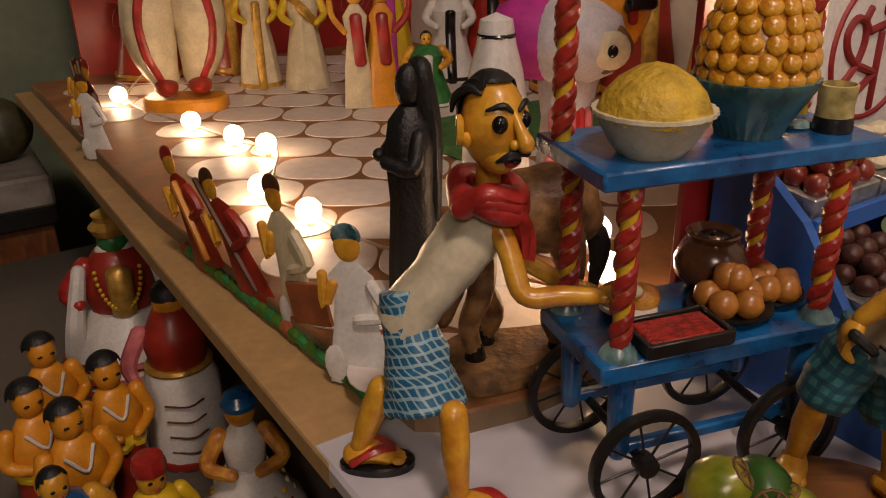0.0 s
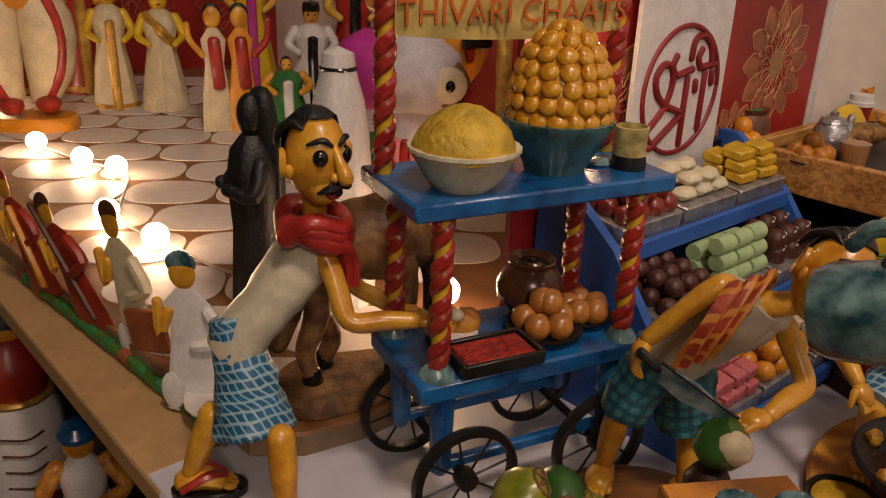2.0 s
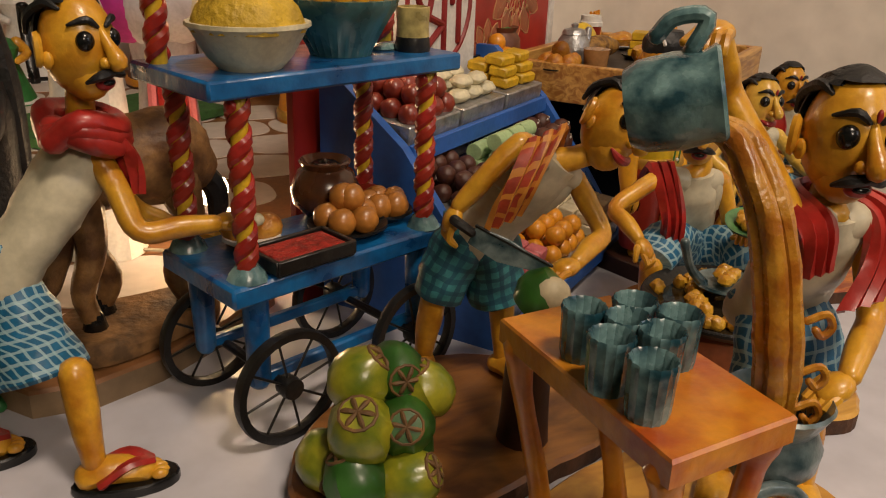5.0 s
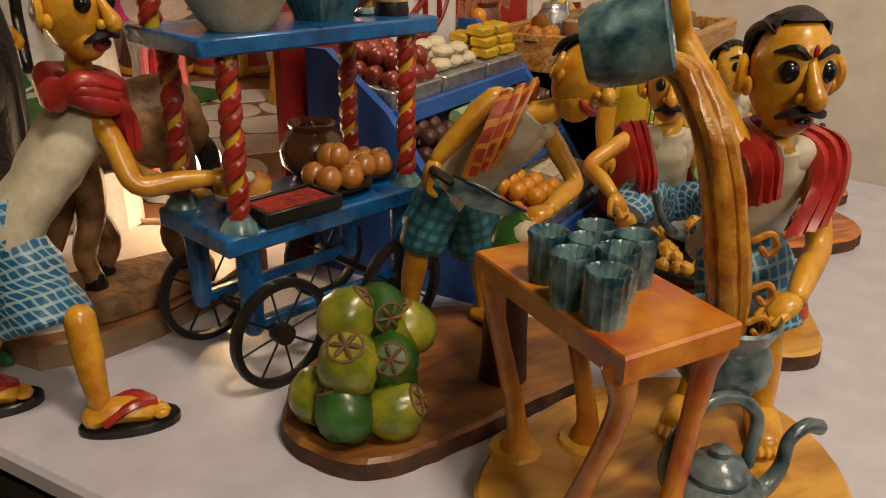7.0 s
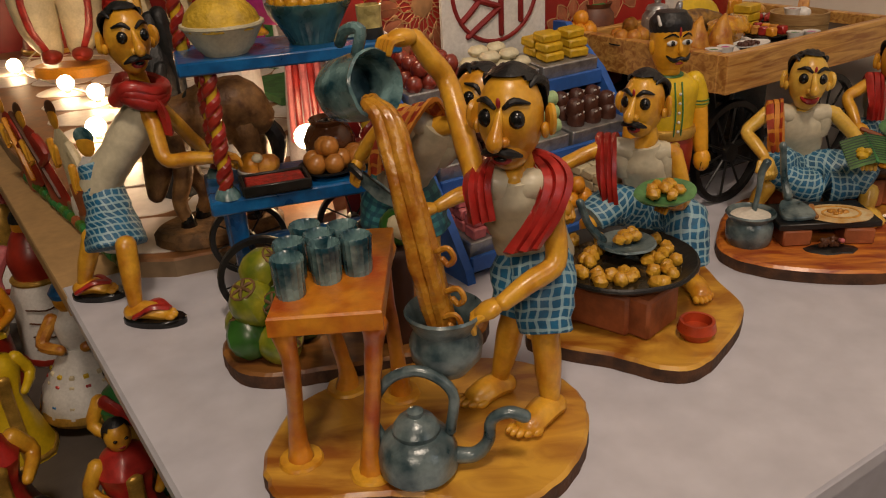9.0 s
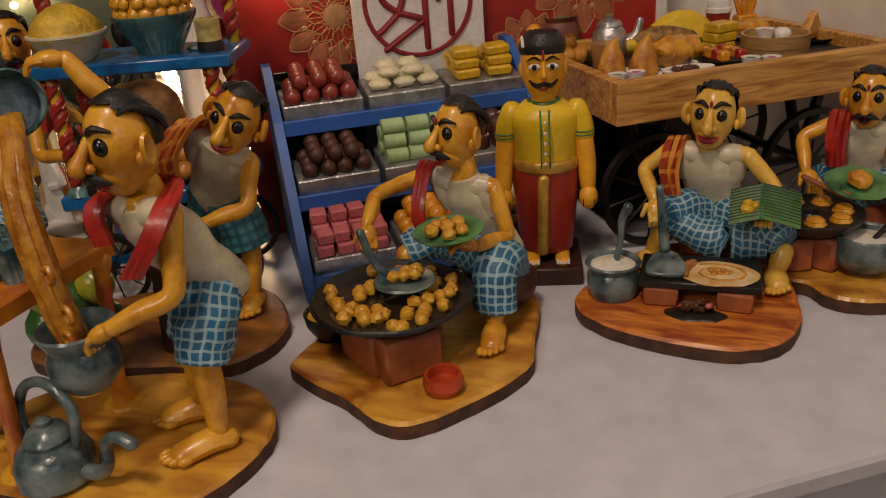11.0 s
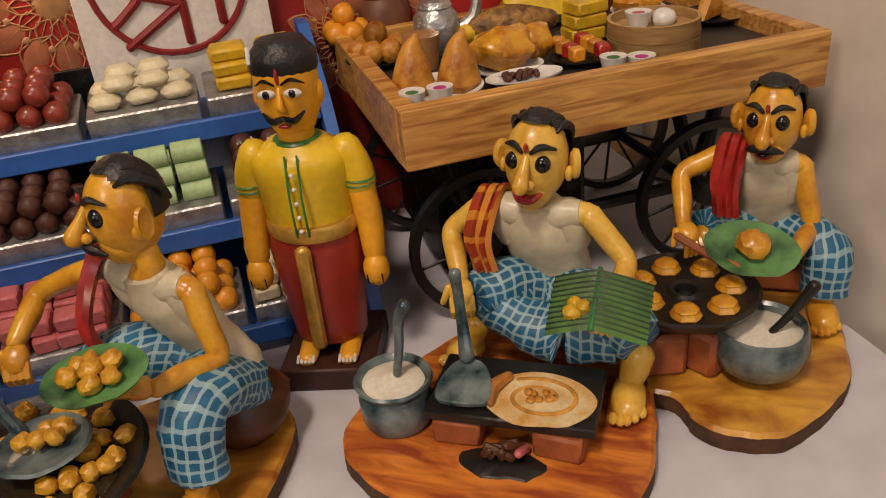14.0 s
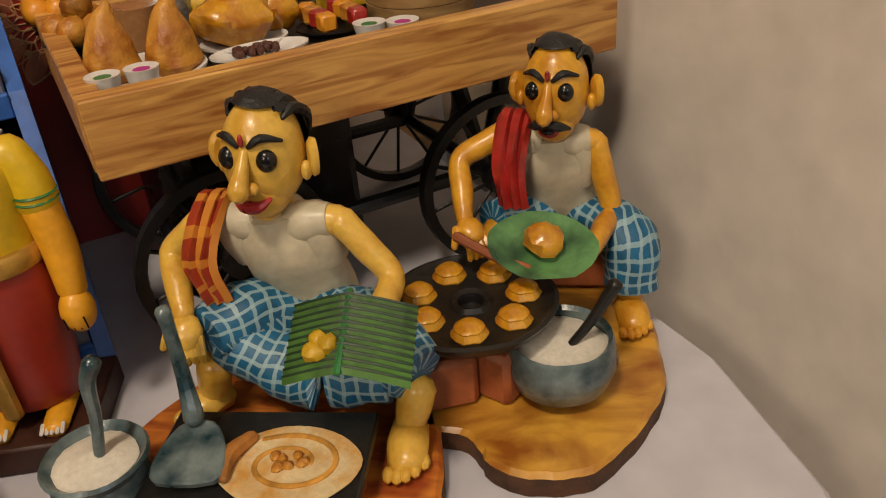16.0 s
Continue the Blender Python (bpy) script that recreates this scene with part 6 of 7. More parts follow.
t = dish(0.871, 0.147, 0.028, "white plate with two pointed samosas and two dip cups")
for x, y, a in ((-0.012, 0.004, 0), (0.014, -0.002, 30)):
    def samosa(b):
        b.tube([(0, 0, 0.0), (0, 0, 0.010), (0.001, 0, 0.021), (0.004, 0, 0.029)], [0.0125, 0.0108, 0.0062, 0.0015], FRIED, 12, 4, wide=(1, 0.3, 0), ratio=1.05, wob=0.12)
    bit(t, "samosa", (x, y, 0.006), samosa)
for x, m in ((-0.020, GREEN), (-0.004, MAGENTA)):
    def cup(b):
        b.lathe((0, 0, 0), [(0.0005, 0), (0.006, 0), (0.0076, 0.008), (0.0066, 0.008), (0.0005, 0.006)], WHITE, 16)
        b.lathe((0, 0, 0.0062), [(0.0064, 0), (0.0064, 0.0008), (0.0005, 0.001)], m, 14)
    bit(t, "dip_cup", (x, -0.022, 0.004), cup)
t = dish(0.922, 0.162, 0.022, "white plate with a puffed golden puri and dark chickpeas", ratio=0.8)
bit(t, "puri", (0.0, 0.006, 0.0150), lambda b: b.ball((0, 0, 0), (0.021, 0.016, 0.0125), PURI, None, 20, 13, wob=0.3))
bit(t, "puri", (0.022, 0.012, 0.014), lambda b: b.ball((0, 0, 0), (0.013, 0.012, 0.011), PURI, None, 14, 9, wob=0.25))
t = dish(0.923, 0.14, 0.024, "white oval plate of dark curried chickpeas", ratio=0.55)
for k in range(26):
    bit(t, "chickpea", (rng.uniform(-0.012, 0.008), rng.uniform(-0.006, 0.006), 0.0045), lambda b: b.ball((0, 0, 0), 0.0021, CHOC, None, 7, 5))
t = dish(0.973, 0.156, 0.026, "black slab with skewers of red and orange paneer tikka", IRON, ratio=0.7)
for i in range(2):
    for k in range(4):
        def cube(b):
            b.box((0, 0, 0), (0.0085, 0.0085, 0.0085), (ORANGE, RED, FRIED)[(k + i) % 3], Matrix.Rotation(0.3 * k, 3, "Z"), 0.15)
        bit(t, "tikka_cube", (-0.014 + 0.0165 * i, -0.012 + 0.0092 * k, 0.0095), cube)
t = dish(0.989, 0.198, 0.019, "stack of yellow square snack cakes on a dark plate", IRON)
for k in range(3):
    bit(t, "snack_cake", (0.001 * k, 0.0, 0.0065 + 0.0085 * k), lambda b: b.box((0, 0, 0), (0.024, 0.019, 0.008), SAFFRON, Matrix.Rotation(0.1 * k, 3, "Z"), 0.12))
t = thing("corn_cob", T(0.95, 0.229, ZB + 0.012, -12), "roasted yellow-brown corn cob in its husk", "corn")
bit(t, "cob", (0, 0, 0), lambda b: b.tube([(-0.026, 0, 0), (0, 0, 0.001), (0.028, 0, 0.0)], [0.009, 0.0125, 0.007], mat("roast_corn", (0.42, 0.22, 0.04), 0.5, 0.6, 130, 1.0, 240, second=(0.1, 0.04, 0.012)), 14, 4))
bit(t, "husk", (-0.03, 0, -0.002), lambda b: b.ball((0, 0, 0), (0.012, 0.010, 0.008), SAFFRON, None, 10, 7))
t = dish(0.989, 0.262, 0.032, "folded yellow omelette on a green leaf plate", GREEN, ratio=0.6)
bit(t, "omelette", (0, 0, 0.004), lambda b: b.sheet([[(-0.030 + 0.060 * i / 10, -0.013 + 0.006 * math.sin(i * 0.7) * 0.2 + 0.022 * j / 6, 0.004 + 0.022 * math.sin(j / 6 * math.pi * 0.75) - 0.0009 * (i - 5) ** 2 * 0.5) for j in range(7)] for i in range(11)], YELLOW, 0.003))
t = thing("tea_kettle", T(0.9, 0.237, ZB), "dull silver kettle with lid and spout", "kettle")
bit(t, "body", (0, 0, 0), lambda b: b.lathe((0, 0, 0), [(0.0005, 0), (0.013, 0), (0.0160, 0.008), (0.0150, 0.024), (0.0105, 0.030), (0.0005, 0.030)], SILVER, 24))
bit(t, "lid", (0, 0, 0.030), lambda b: b.lathe((0, 0, 0), [(0.0120, 0), (0.0100, 0.004), (0.003, 0.006), (0.0036, 0.009), (0.0005, 0.0105)], SILVER, 20))
bit(t, "spout", (0.0145, -0.002, 0.012), lambda b: b.tube([(0, 0, 0), (0.011, -0.001, 0.008), (0.015, -0.001, 0.020)], [0.005, 0.0042, 0.0034], SILVER, 9, 4))
t = thing("tea_glass", T(0.88, 0.206, ZB), "small glass of milky brown tea", "glass")
bit(t, "glass", (0, 0, 0), lambda b: b.lathe((0, 0, 0), [(0.0005, 0), (0.0105, 0), (0.0125, 0.021), (0.0117, 0.021), (0.0005, 0.018)], mat("milky_tea", (0.42, 0.21, 0.08), 0.2, 0.15, coat=0.5), 20))
t = dish(0.857, 0.232, 0.022, "black dish of golden fried dumplings", IRON)
for k in range(8):
    bit(t, "dumpling", (0.012 * math.cos(k * 1.05) * (k < 6), 0.012 * math.sin(k * 1.05) * (k < 6), 0.010 + 0.010 * (k >= 6)), lambda b: b.ball((0, 0, 0), 0.0082, FRIED, None, 10, 7, wob=0.15))
t = dish(0.848, 0.293, 0.016, "dark dish of round orange ladoos", IRON)
for k in range(6):
    bit(t, "ladoo", (0.010 * math.cos(k * 1.26) * (k < 5), 0.010 * math.sin(k * 1.26) * (k < 5), 0.010 + 0.012 * (k == 5)), lambda b: b.ball((0, 0, 0), 0.0085, ORANGE, None, 10, 7, wob=0.08))
vessel("clay_pot", T(0.88, 0.306, ZB), [(0.001, 0), (0.012, 0), (0.0205, 0.010), (0.0200, 0.022), (0.0155, 0.028), (0.0180, 0.033), (0.001, 0.029)], mat("dark_terracotta", (0.16, 0.055, 0.025), 0.5, 0.3), "dark terracotta biryani pot", "pot", GREEN, 0.015, 0.029)
t = thing("steamer_basket", T(1.015, 0.153, ZB), "round bamboo steamer stack with dips and a white dumpling", "steamer")
BAMBOO = wood_mat("bamboo", (0.42, 0.27, 0.11), (0.3, 0.17, 0.06), 30, (1, 1, 6))
for k in range(2):
    bit(t, "basket_ring", (0, 0, 0.011 * k), lambda b: b.lathe((0, 0, 0), [(0.0005, 0), (0.028, 0), (0.0285, 0.0012), (0.028, 0.0095), (0.0285, 0.0105), (0.0262, 0.0105), (0.0258, 0.005), (0.0005, 0.004)], BAMBOO, 32))
bit(t, "dumpling", (0.008, 0.002, 0.019), lambda b: b.ball((0, 0, 0), (0.008, 0.008, 0.006), WHITE, None, 14, 8))
for x, y, m in ((-0.009, 0.003, RED), (-0.026, -0.032, MAGENTA), (-0.040, -0.024, GREEN)):
    def cup(b):
        b.lathe((0, 0, 0), [(0.0005, 0), (0.006, 0), (0.0082, 0.009), (0.0070, 0.009), (0.0005, 0.007)], WHITE, 16)
        b.lathe((0, 0, 0.0072), [(0.0066, 0), (0.0066, 0.0008), (0.0005, 0.001)], m, 14)
    bit(t, "dip_cup", (x, y, 0.0165 if y > 0 else 0.0005), cup)
t = thing("paper_cup", T(1.036, 0.271, ZB), "red takeaway coffee cup with white lid", "cup")
bit(t, "cup", (0, 0, 0), lambda b: b.lathe((0, 0, 0), [(0.0005, 0), (0.0095, 0), (0.012, 0.024), (0.0005, 0.024)], MAROON, 22))
bit(t, "lid", (0, 0, 0.024), lambda b: b.lathe((0, 0, 0), [(0.0130, 0), (0.0130, 0.004), (0.0118, 0.005), (0.0112, 0.011), (0.0005, 0.0115)], WHITE, 22))
t = dish(1.054, 0.241, 0.020, "white plate with a golden open burger", WHITE)
bit(t, "burger", (0, 0, 0.010), lambda b: b.ball((0, 0, 0), (0.019, 0.015, 0.009), PURI, None, 16, 9, wob=0.2))
t = thing("fries_box", T(1.075, 0.282, ZB), "orange box of standing fries", "fries")
bit(t, "box", (0, 0, 0.008), lambda b: b.box((0, 0, 0), (0.022, 0.014, 0.016), ORANGE, None, 0.1))
for k in range(10):
    bit(t, "fry", (-0.009 + 0.002 * k, rng.uniform(-0.003, 0.003), 0.014), lambda b: b.box((0, 0, 0.008), (0.0026, 0.0026, 0.024 + 0.006 * math.sin(k)), ORANGE, Matrix.Rotation(0.07 * (k - 5), 3, "Y"), 0.1))
t = dish(1.049, 0.21, 0.024, "black slab of red sauced snacks", IRON, ratio=0.7)
for k in range(10):
    bit(t, "snack", (rng.uniform(-0.015, 0.015), rng.uniform(-0.010, 0.010), 0.006), lambda b: b.ball((0, 0, 0), (0.006, 0.004, 0.004), RED, None, 9, 6, wob=0.3))
t = dish(1.085, 0.195, 0.024, "black plate with two toasted sandwich wedges", IRON)
for x in (-0.005, 0.008):
    def wedge(b):
        b.prism([(-0.016, 0.0), (0.016, 0.0), (0.0, 0.022)], -0.0035, 0.0035, FRIED, bev=0.001)
    o = bit(t, "sandwich", (x, x, 0.004), wedge)
    o.rotation_euler = (radians(90), 0, 0.5)

# ---------------------------------------------------------------- horse and the figures on the mat
b = Build()
b.prism(blob([(0.105, 0.545), (0.135, 0.524), (0.175, 0.540), (0.212, 0.572), (0.205, 0.60), (0.165, 0.598), (0.12, 0.585)]), 0.0185, 0.030, EARTH, bev=0.004)
b.tube([(0.134, 0.562, 0.114), (0.160, 0.570, 0.116), (0.190, 0.578, 0.120), (0.206, 0.582, 0.110)], [0.020, 0.024, 0.026, 0.016], HORSE, 14, 4, wob=0.12)
b.tube([(0.135, 0.562, 0.114), (0.122, 0.556, 0.098), (0.117, 0.552, 0.075), (0.113, 0.548, 0.058)], [0.018, 0.0145, 0.012, 0.0075], HORSE, 12, 4, wob=0.1)
for x, y, k in ((0.136, 0.552, 0.004), (0.142, 0.574, -0.006), (0.192, 0.568, 0.006), (0.198, 0.588, 0.0)):
    b.tube([(x, y, 0.108), (x + k, y, 0.078), (x - k, y, 0.052), (x, y, 0.034)], [0.014, 0.009, 0.007, 0.006], HORSE, 10, 4, wob=0.1)
    b.tube([(x, y, 0.038), (x, y, 0.030)], [0.0055, 0.0075], BLACK, 10, 1)
b.tube([(0.205, 0.582, 0.112), (0.218, 0.586, 0.092), (0.215, 0.586, 0.062)], [0.005, 0.008, 0.003], HAIR, 8, 4)
b.tube([(0.150, 0.552, 0.112), (0.150, 0.560, 0.134), (0.150, 0.586, 0.134), (0.150, 0.594, 0.112)], 0.0022, BLACK, 8, 4)
b.v = [(x + 0.006, y - 0.022, 0.0185 + (z - 0.0185) * 1.10) for x, y, z in b.v]
b.done("horse_figurine", (0.166, 0.543, 0.0185), label="brown carved horse figurine standing on rough earth base", category="figurine")


def robed(name, label, place, h, w, robe, skin, hair=HAIR, trim=None, hat=None, arms=True, flare=1.25, sash=None):
    """A simple robed doll of height h, one mesh."""
    b = Build()
    hr = h * 0.085
    hz = h * 0.86
    b.lathe((0, 0, 0), [(w * flare, 0.0), (w * flare * 0.96, h * 0.02), (w * 0.85, h * 0.30), (w * 0.62, h * 0.50), (w * 0.78, h * 0.66), (w * 0.55, h * 0.75), (w * 0.2, h * 0.79)], robe, 22, wob=0.12)
    b.tube([(0, 0, h * 0.76), (0, 0, hz - hr * 0.6)], hr * 0.5, skin, 10, 1)
    b.ball((0, 0, hz), (hr * 0.88, hr * 0.92, hr * 1.18), skin, None, 16, 11)
    b.ball((0, hr * 0.12, hz + hr * 0.12), (hr * 0.98, hr, hr * 1.2), hair, None, 18, 12, keep=lambda x, y, z: z > 0.25 - 0.8 * y)
    for sg in (-1, 1):
        b.ball((sg * hr * 0.35, -hr * 0.82, hz + hr * 0.12), (hr * 0.16, hr * 0.1, hr * 0.12), BLACK, None, 8, 6)
        if arms:
            b.tube([(sg * w * 0.66, 0, h * 0.72), (sg * w * 1.0, -w * 0.1, h * 0.58), (sg * w * 0.55, -w * 0.75, h * 0.52)], [w * 0.24, w * 0.2, w * 0.13], robe if hat else skin, 10, 3)
    b.ball((0, -hr * 0.8, hz - hr * 0.5), (hr * 0.22, hr * 0.12, hr * 0.1), LIP, None, 8, 6)
    if trim:
        b.tube([(0, -w * flare * 0.98, h * 0.01), (0, -w * 0.86, h * 0.3), (0, -w * 0.64, h * 0.5), (0, -w * 0.78, h * 0.66)], w * 0.13, trim, 8, 3, wide=(1, 0, 0), ratio=1.7)
        b.lathe((0, 0, 0), [(w * flare * 1.0, h * 0.012), (w * flare * 1.01, h * 0.03), (w * flare * 0.97, h * 0.045)], trim, 22, wob=0.12)
    if sash:
        b.tube([(-w * 0.62, -w * 0.25, h * 0.74), (0, -w * 0.78, h * 0.62), (w * 0.66, -w * 0.2, h * 0.50)], w * 0.15, sash, 8, 4, wide=(0, 0, 1), ratio=1.6)
    if hat:
        b.lathe((0, 0, hz + hr * 0.5), [(hr * 1.0, 0), (hr * 1.05, hr * 0.35), (hr * 0.9, hr * 0.95), (0.0005, hr * 1.15)], hat, 18, wob=0.08)
    return b.done(name, label=label, category="doll", place=place)


def facing(x, y, z, tx=0.3, ty=-0.1):
    return pose(x, y, z, 0, 0, math.degrees(math.atan2(ty - y, tx - x)) + 90)


MZ = 0.0185
b = Build()
b.lathe((0, 0, 0), [(0.026, 0), (0.025, 0.03), (0.021, 0.09), (0.024, 0.135), (0.020, 0.160), (0.010, 0.172)], HAIR, 22, flute=0.04, wob=0.14)
b.ball((0, 0, 0.188), (0.0125, 0.0135, 0.019), HAIR, None, 16, 11)
b.tube([(0, 0.010, 0.204), (0, 0.016, 0.15), (0, 0.020, 0.07)], [0.010, 0.013, 0.008], HAIR, 12, 4, wide=(1, 0, 0), ratio=1.5)
b.tube([(-0.018, 0, 0.15), (-0.032, -0.012, 0.125), (-0.012, -0.028, 0.130)], [0.008, 0.0075, 0.006], HAIR, 10, 4)
b.tube([(0.018, 0, 0.15), (0.028, -0.012, 0.125), (0.006, -0.030, 0.128)], [0.008, 0.0075, 0.006], HAIR, 10, 4)
b.done("black_figurine", label="tall black robed figurine with long hair on the printed mat", category="figurine", place=pose(0.092, 0.655, MZ, 0, 0, -60) @ Matrix.Diagonal((0.82, 0.82, 0.89, 1)))
b = Build()
b.lathe((0, 0, 0), [(0.030, 0), (0.029, 0.05), (0.026, 0.12), (0.024, 0.15), (0.0205, 0.172), (0.0155, 0.190), (0.0138, 0.200), (0.0125, 0.209), (0.0005, 0.214)], WHITE, 24, flute=0.03, wob=0.06)
b.lathe((0, 0, 0.196), [(0.0145, 0), (0.0152, 0.0015), (0.0142, 0.003)], BLACK, 20)
b.done("robed_figurine", label="white robed figurine with a black head band, seen from behind", category="figurine", place=pose(0.156, 0.692, MZ))

# large cloth puppet with a drum
b = Build()
O = Vector((0.217, 0.748, MZ))
b.lathe((0, 0, 0), [(0.030, 0), (0.028, 0.05), (0.022, 0.12), (0.026, 0.15), (0.020, 0.22)], GREYCLOTH, 20, flute=0.05)
for k in range(5):
    a = -2.2 + 0.35 * k
    b.tube([(0.028 * math.cos(a), 0.028 * math.sin(a), 0.03), (0.022 * math.cos(a), 0.022 * math.sin(a), 0.13)], 0.004, RED if k % 2 else PINK, 7, 2)
b.ball((0.036, 0.016, 0.22), (0.032, 0.03, 0.05), ORANGE, None, 16, 11, wob=0.1)
b.tube([(-0.042, 0.004, 0.187), (0.0, -0.004, 0.186)], [0.034, 0.036], MAGENTA, 22, 1)
b.tube([(-0.012, -0.006, 0.187), (0.020, -0.014, 0.184)], [0.0365, 0.032], GREYCLOTH, 22, 1)
b.ball((0.026, -0.030, 0.182), (0.020, 0.010, 0.020), HUSK, None, 16, 9, wob=0.15)
b.ball((0.028, -0.040, 0.182), (0.0155, 0.004, 0.0155), CREAM, None, 16, 8)
b.ball((0.029, -0.0445, 0.182), (0.0042, 0.002, 0.0050), BLACK, None, 12, 6)
b.ball((-0.016, 0.010, 0.242), (0.024, 0.020, 0.016), ORANGE, None, 14, 9, wob=0.15)
b.ball((0.030, 0.004, 0.264), (0.026, 0.018, 0.018), YELLOW, None, 14, 9, wob=0.15)
b.tube([(0.032, 0.0, 0.252), (0.044, -0.006, 0.280), (0.05, -0.004, 0.30)], [0.008, 0.014, 0.003], MAGENTA, 10, 4, wob=0.3)
b.tube([(0.044, -0.018, 0.214), (0.062, -0.012, 0.214)], 0.006, BLACK, 8, 1)
b.tube([(0.048, -0.014, 0.20), (0.046, -0.014, 0.25)], 0.004, RED, 8, 1)
b.done("cloth_puppet", label="large cloth puppet in orange and grey with a magenta drum", category="puppet", place=Matrix.Translation(O))

# the row of figures at the back
b = Build()
for sg in (-1, 1):
    b.tube([(sg * 0.020, 0, 0.022), (sg * 0.030, 0, 0.06), (sg * 0.032, 0, 0.11), (sg * 0.022, 0, 0.16)], [0.018, 0.030, 0.034, 0.026], CREAM, 18, 4, wob=0.08)
    b.tube([(sg * 0.026, -0.016, 0.026), (sg * 0.040, -0.028, 0.06), (sg * 0.044, -0.030, 0.11), (sg * 0.030, -0.026, 0.16)], 0.0045, RED, 8, 4, wide=(1, 0, 0), ratio=1.4)
    b.ball((sg * 0.022, -0.012, 0.016), (0.016, 0.026, 0.012), MAROON, None, 12, 8)
    b.tube([(sg * 0.045, 0, 0.225), (sg * 0.070, -0.012, 0.195), (sg * 0.060, -0.03, 0.17)], [0.018, 0.016, 0.011], ORANGE, 10, 4)
b.tube([(0, 0, 0.155), (0, 0, 0.19), (0, 0, 0.235)], [0.034, 0.040, 0.030], ORANGE, 18, 4, wide=(1, 0, 0), ratio=1.3)
b.ball((0, 0, 0.265), (0.026, 0.026, 0.032), PALE, None, 16, 11)
b.ball((0, 0, 0.285), (0.034, 0.034, 0.024), RED, None, 16, 10, wob=0.1)
b.done("standing_doll", label="tall doll in orange jacket and white trousers with red trims", category="doll", place=facing(-0.320, 1.29, MZ + 0.0185) @ Matrix.Scale(1.14, 4))
b = Build()
b.prism(blob([(-0.05, -0.03), (0.05, -0.03), (0.055, 0.03), (-0.055, 0.03)], 4), 0, 0.02, ORANGE, bev=0.004)
b.done("doll_base", label="orange rounded base under a tall doll", category="base", place=pose(-0.320, 1.29, MZ - 0.0015))
robed("standing_doll", "cream and gold dressed couple doll, man", facing(-0.240, 1.445, MZ), 0.212, 0.034, CREAM, YELLOW, trim=GOLD, flare=1.1)
robed("standing_doll", "cream and gold dressed couple doll, woman with long hair", facing(-0.158, 1.44, MZ), 0.206, 0.035, CREAM, YELLOW, sash=GOLD, flare=1.15)
b = Build()
for x, m in ((-0.016, CREAM), (0.018, ORANGE)):
    b.lathe((x, 0, 0), [(0.020, 0), (0.017, 0.05), (0.012, 0.09), (0.016, 0.12), (0.006, 0.135)], m, 14, ratio=0.25)
    b.ball((x, 0, 0.148), (0.011, 0.004, 0.014), SKIN, None, 12, 8)
    b.ball((x, 0.002, 0.153), (0.012, 0.004, 0.013), HAIR, None, 12, 8)
    b.tube([(x, -0.004, 0.12), (x + 0.004, -0.005, 0.06)], 0.006, RED, 7, 2, wide=(1, 0, 0), ratio=1.4)
b.tube([(-0.03, -0.002, 0.10), (-0.045, -0.002, 0.12), (-0.048, -0.002, 0.14)], 0.004, SKIN, 7, 3)
b.tube([(0.035, -0.002, 0.10), (0.052, -0.002, 0.12), (0.054, -0.002, 0.145)], 0.005, RED, 7, 3)
b.done("cut_out_couple", label="flat printed cut-out of a dancing couple in orange and white", category="cut-out", place=facing(-0.028, 1.285, MZ) @ Matrix.Scale(1.13, 4))
SPREAD = [(-0.47, 1.54, 0.26, 0.052, MAROON, GOLD), (-0.33, 1.59, 0.30, 0.046, RED, GOLD), (-0.03, 1.58, 0.29, 0.040, YELLOW, MAGENTA), (0.082, 1.50, 0.175, 0.040, WHITE, BLACK), (0.155, 1.54, 0.28, 0.046, RED, BLACK), (0.056, 1.31, 0.113, 0.034, GREEN, WHITE), (0.28, 1.40, 0.295, 0.050, BROWN, ORANGE), (0.433, 1.10, 0.33, 0.038, ORANGE, GOLD), (0.395, 1.37, 0.316, 0.056, MAROON, GOLD)]
for k, (x, y, h, w, robe, tr) in enumerate(SPREAD):
    nm = {MAROON: "maroon", RED: "red", YELLOW: "yellow", WHITE: "white", GREEN: "green", BROWN: "brown", ORANGE: "orange"}[robe]
    robed("display_doll", "small painted " + nm + " dressed doll in the back row", facing(x, y, MZ), h, w, robe, SKIN if k % 2 else PALE, trim=tr, hat=tr if k % 3 == 0 else None)
b = Build()
b.box((0, 0, 0.006), (0.26, 0.16, 0.012), mat("green_felt", (0.05, 0.16, 0.04), 0.9, 0.3, 60, 0.4), None, 0.1)
b.done("green_mat", label="green felt mat under the back dolls", category="mat", place=pose(0.18, 1.14, MZ + 0.0004, 0, 0, 36))


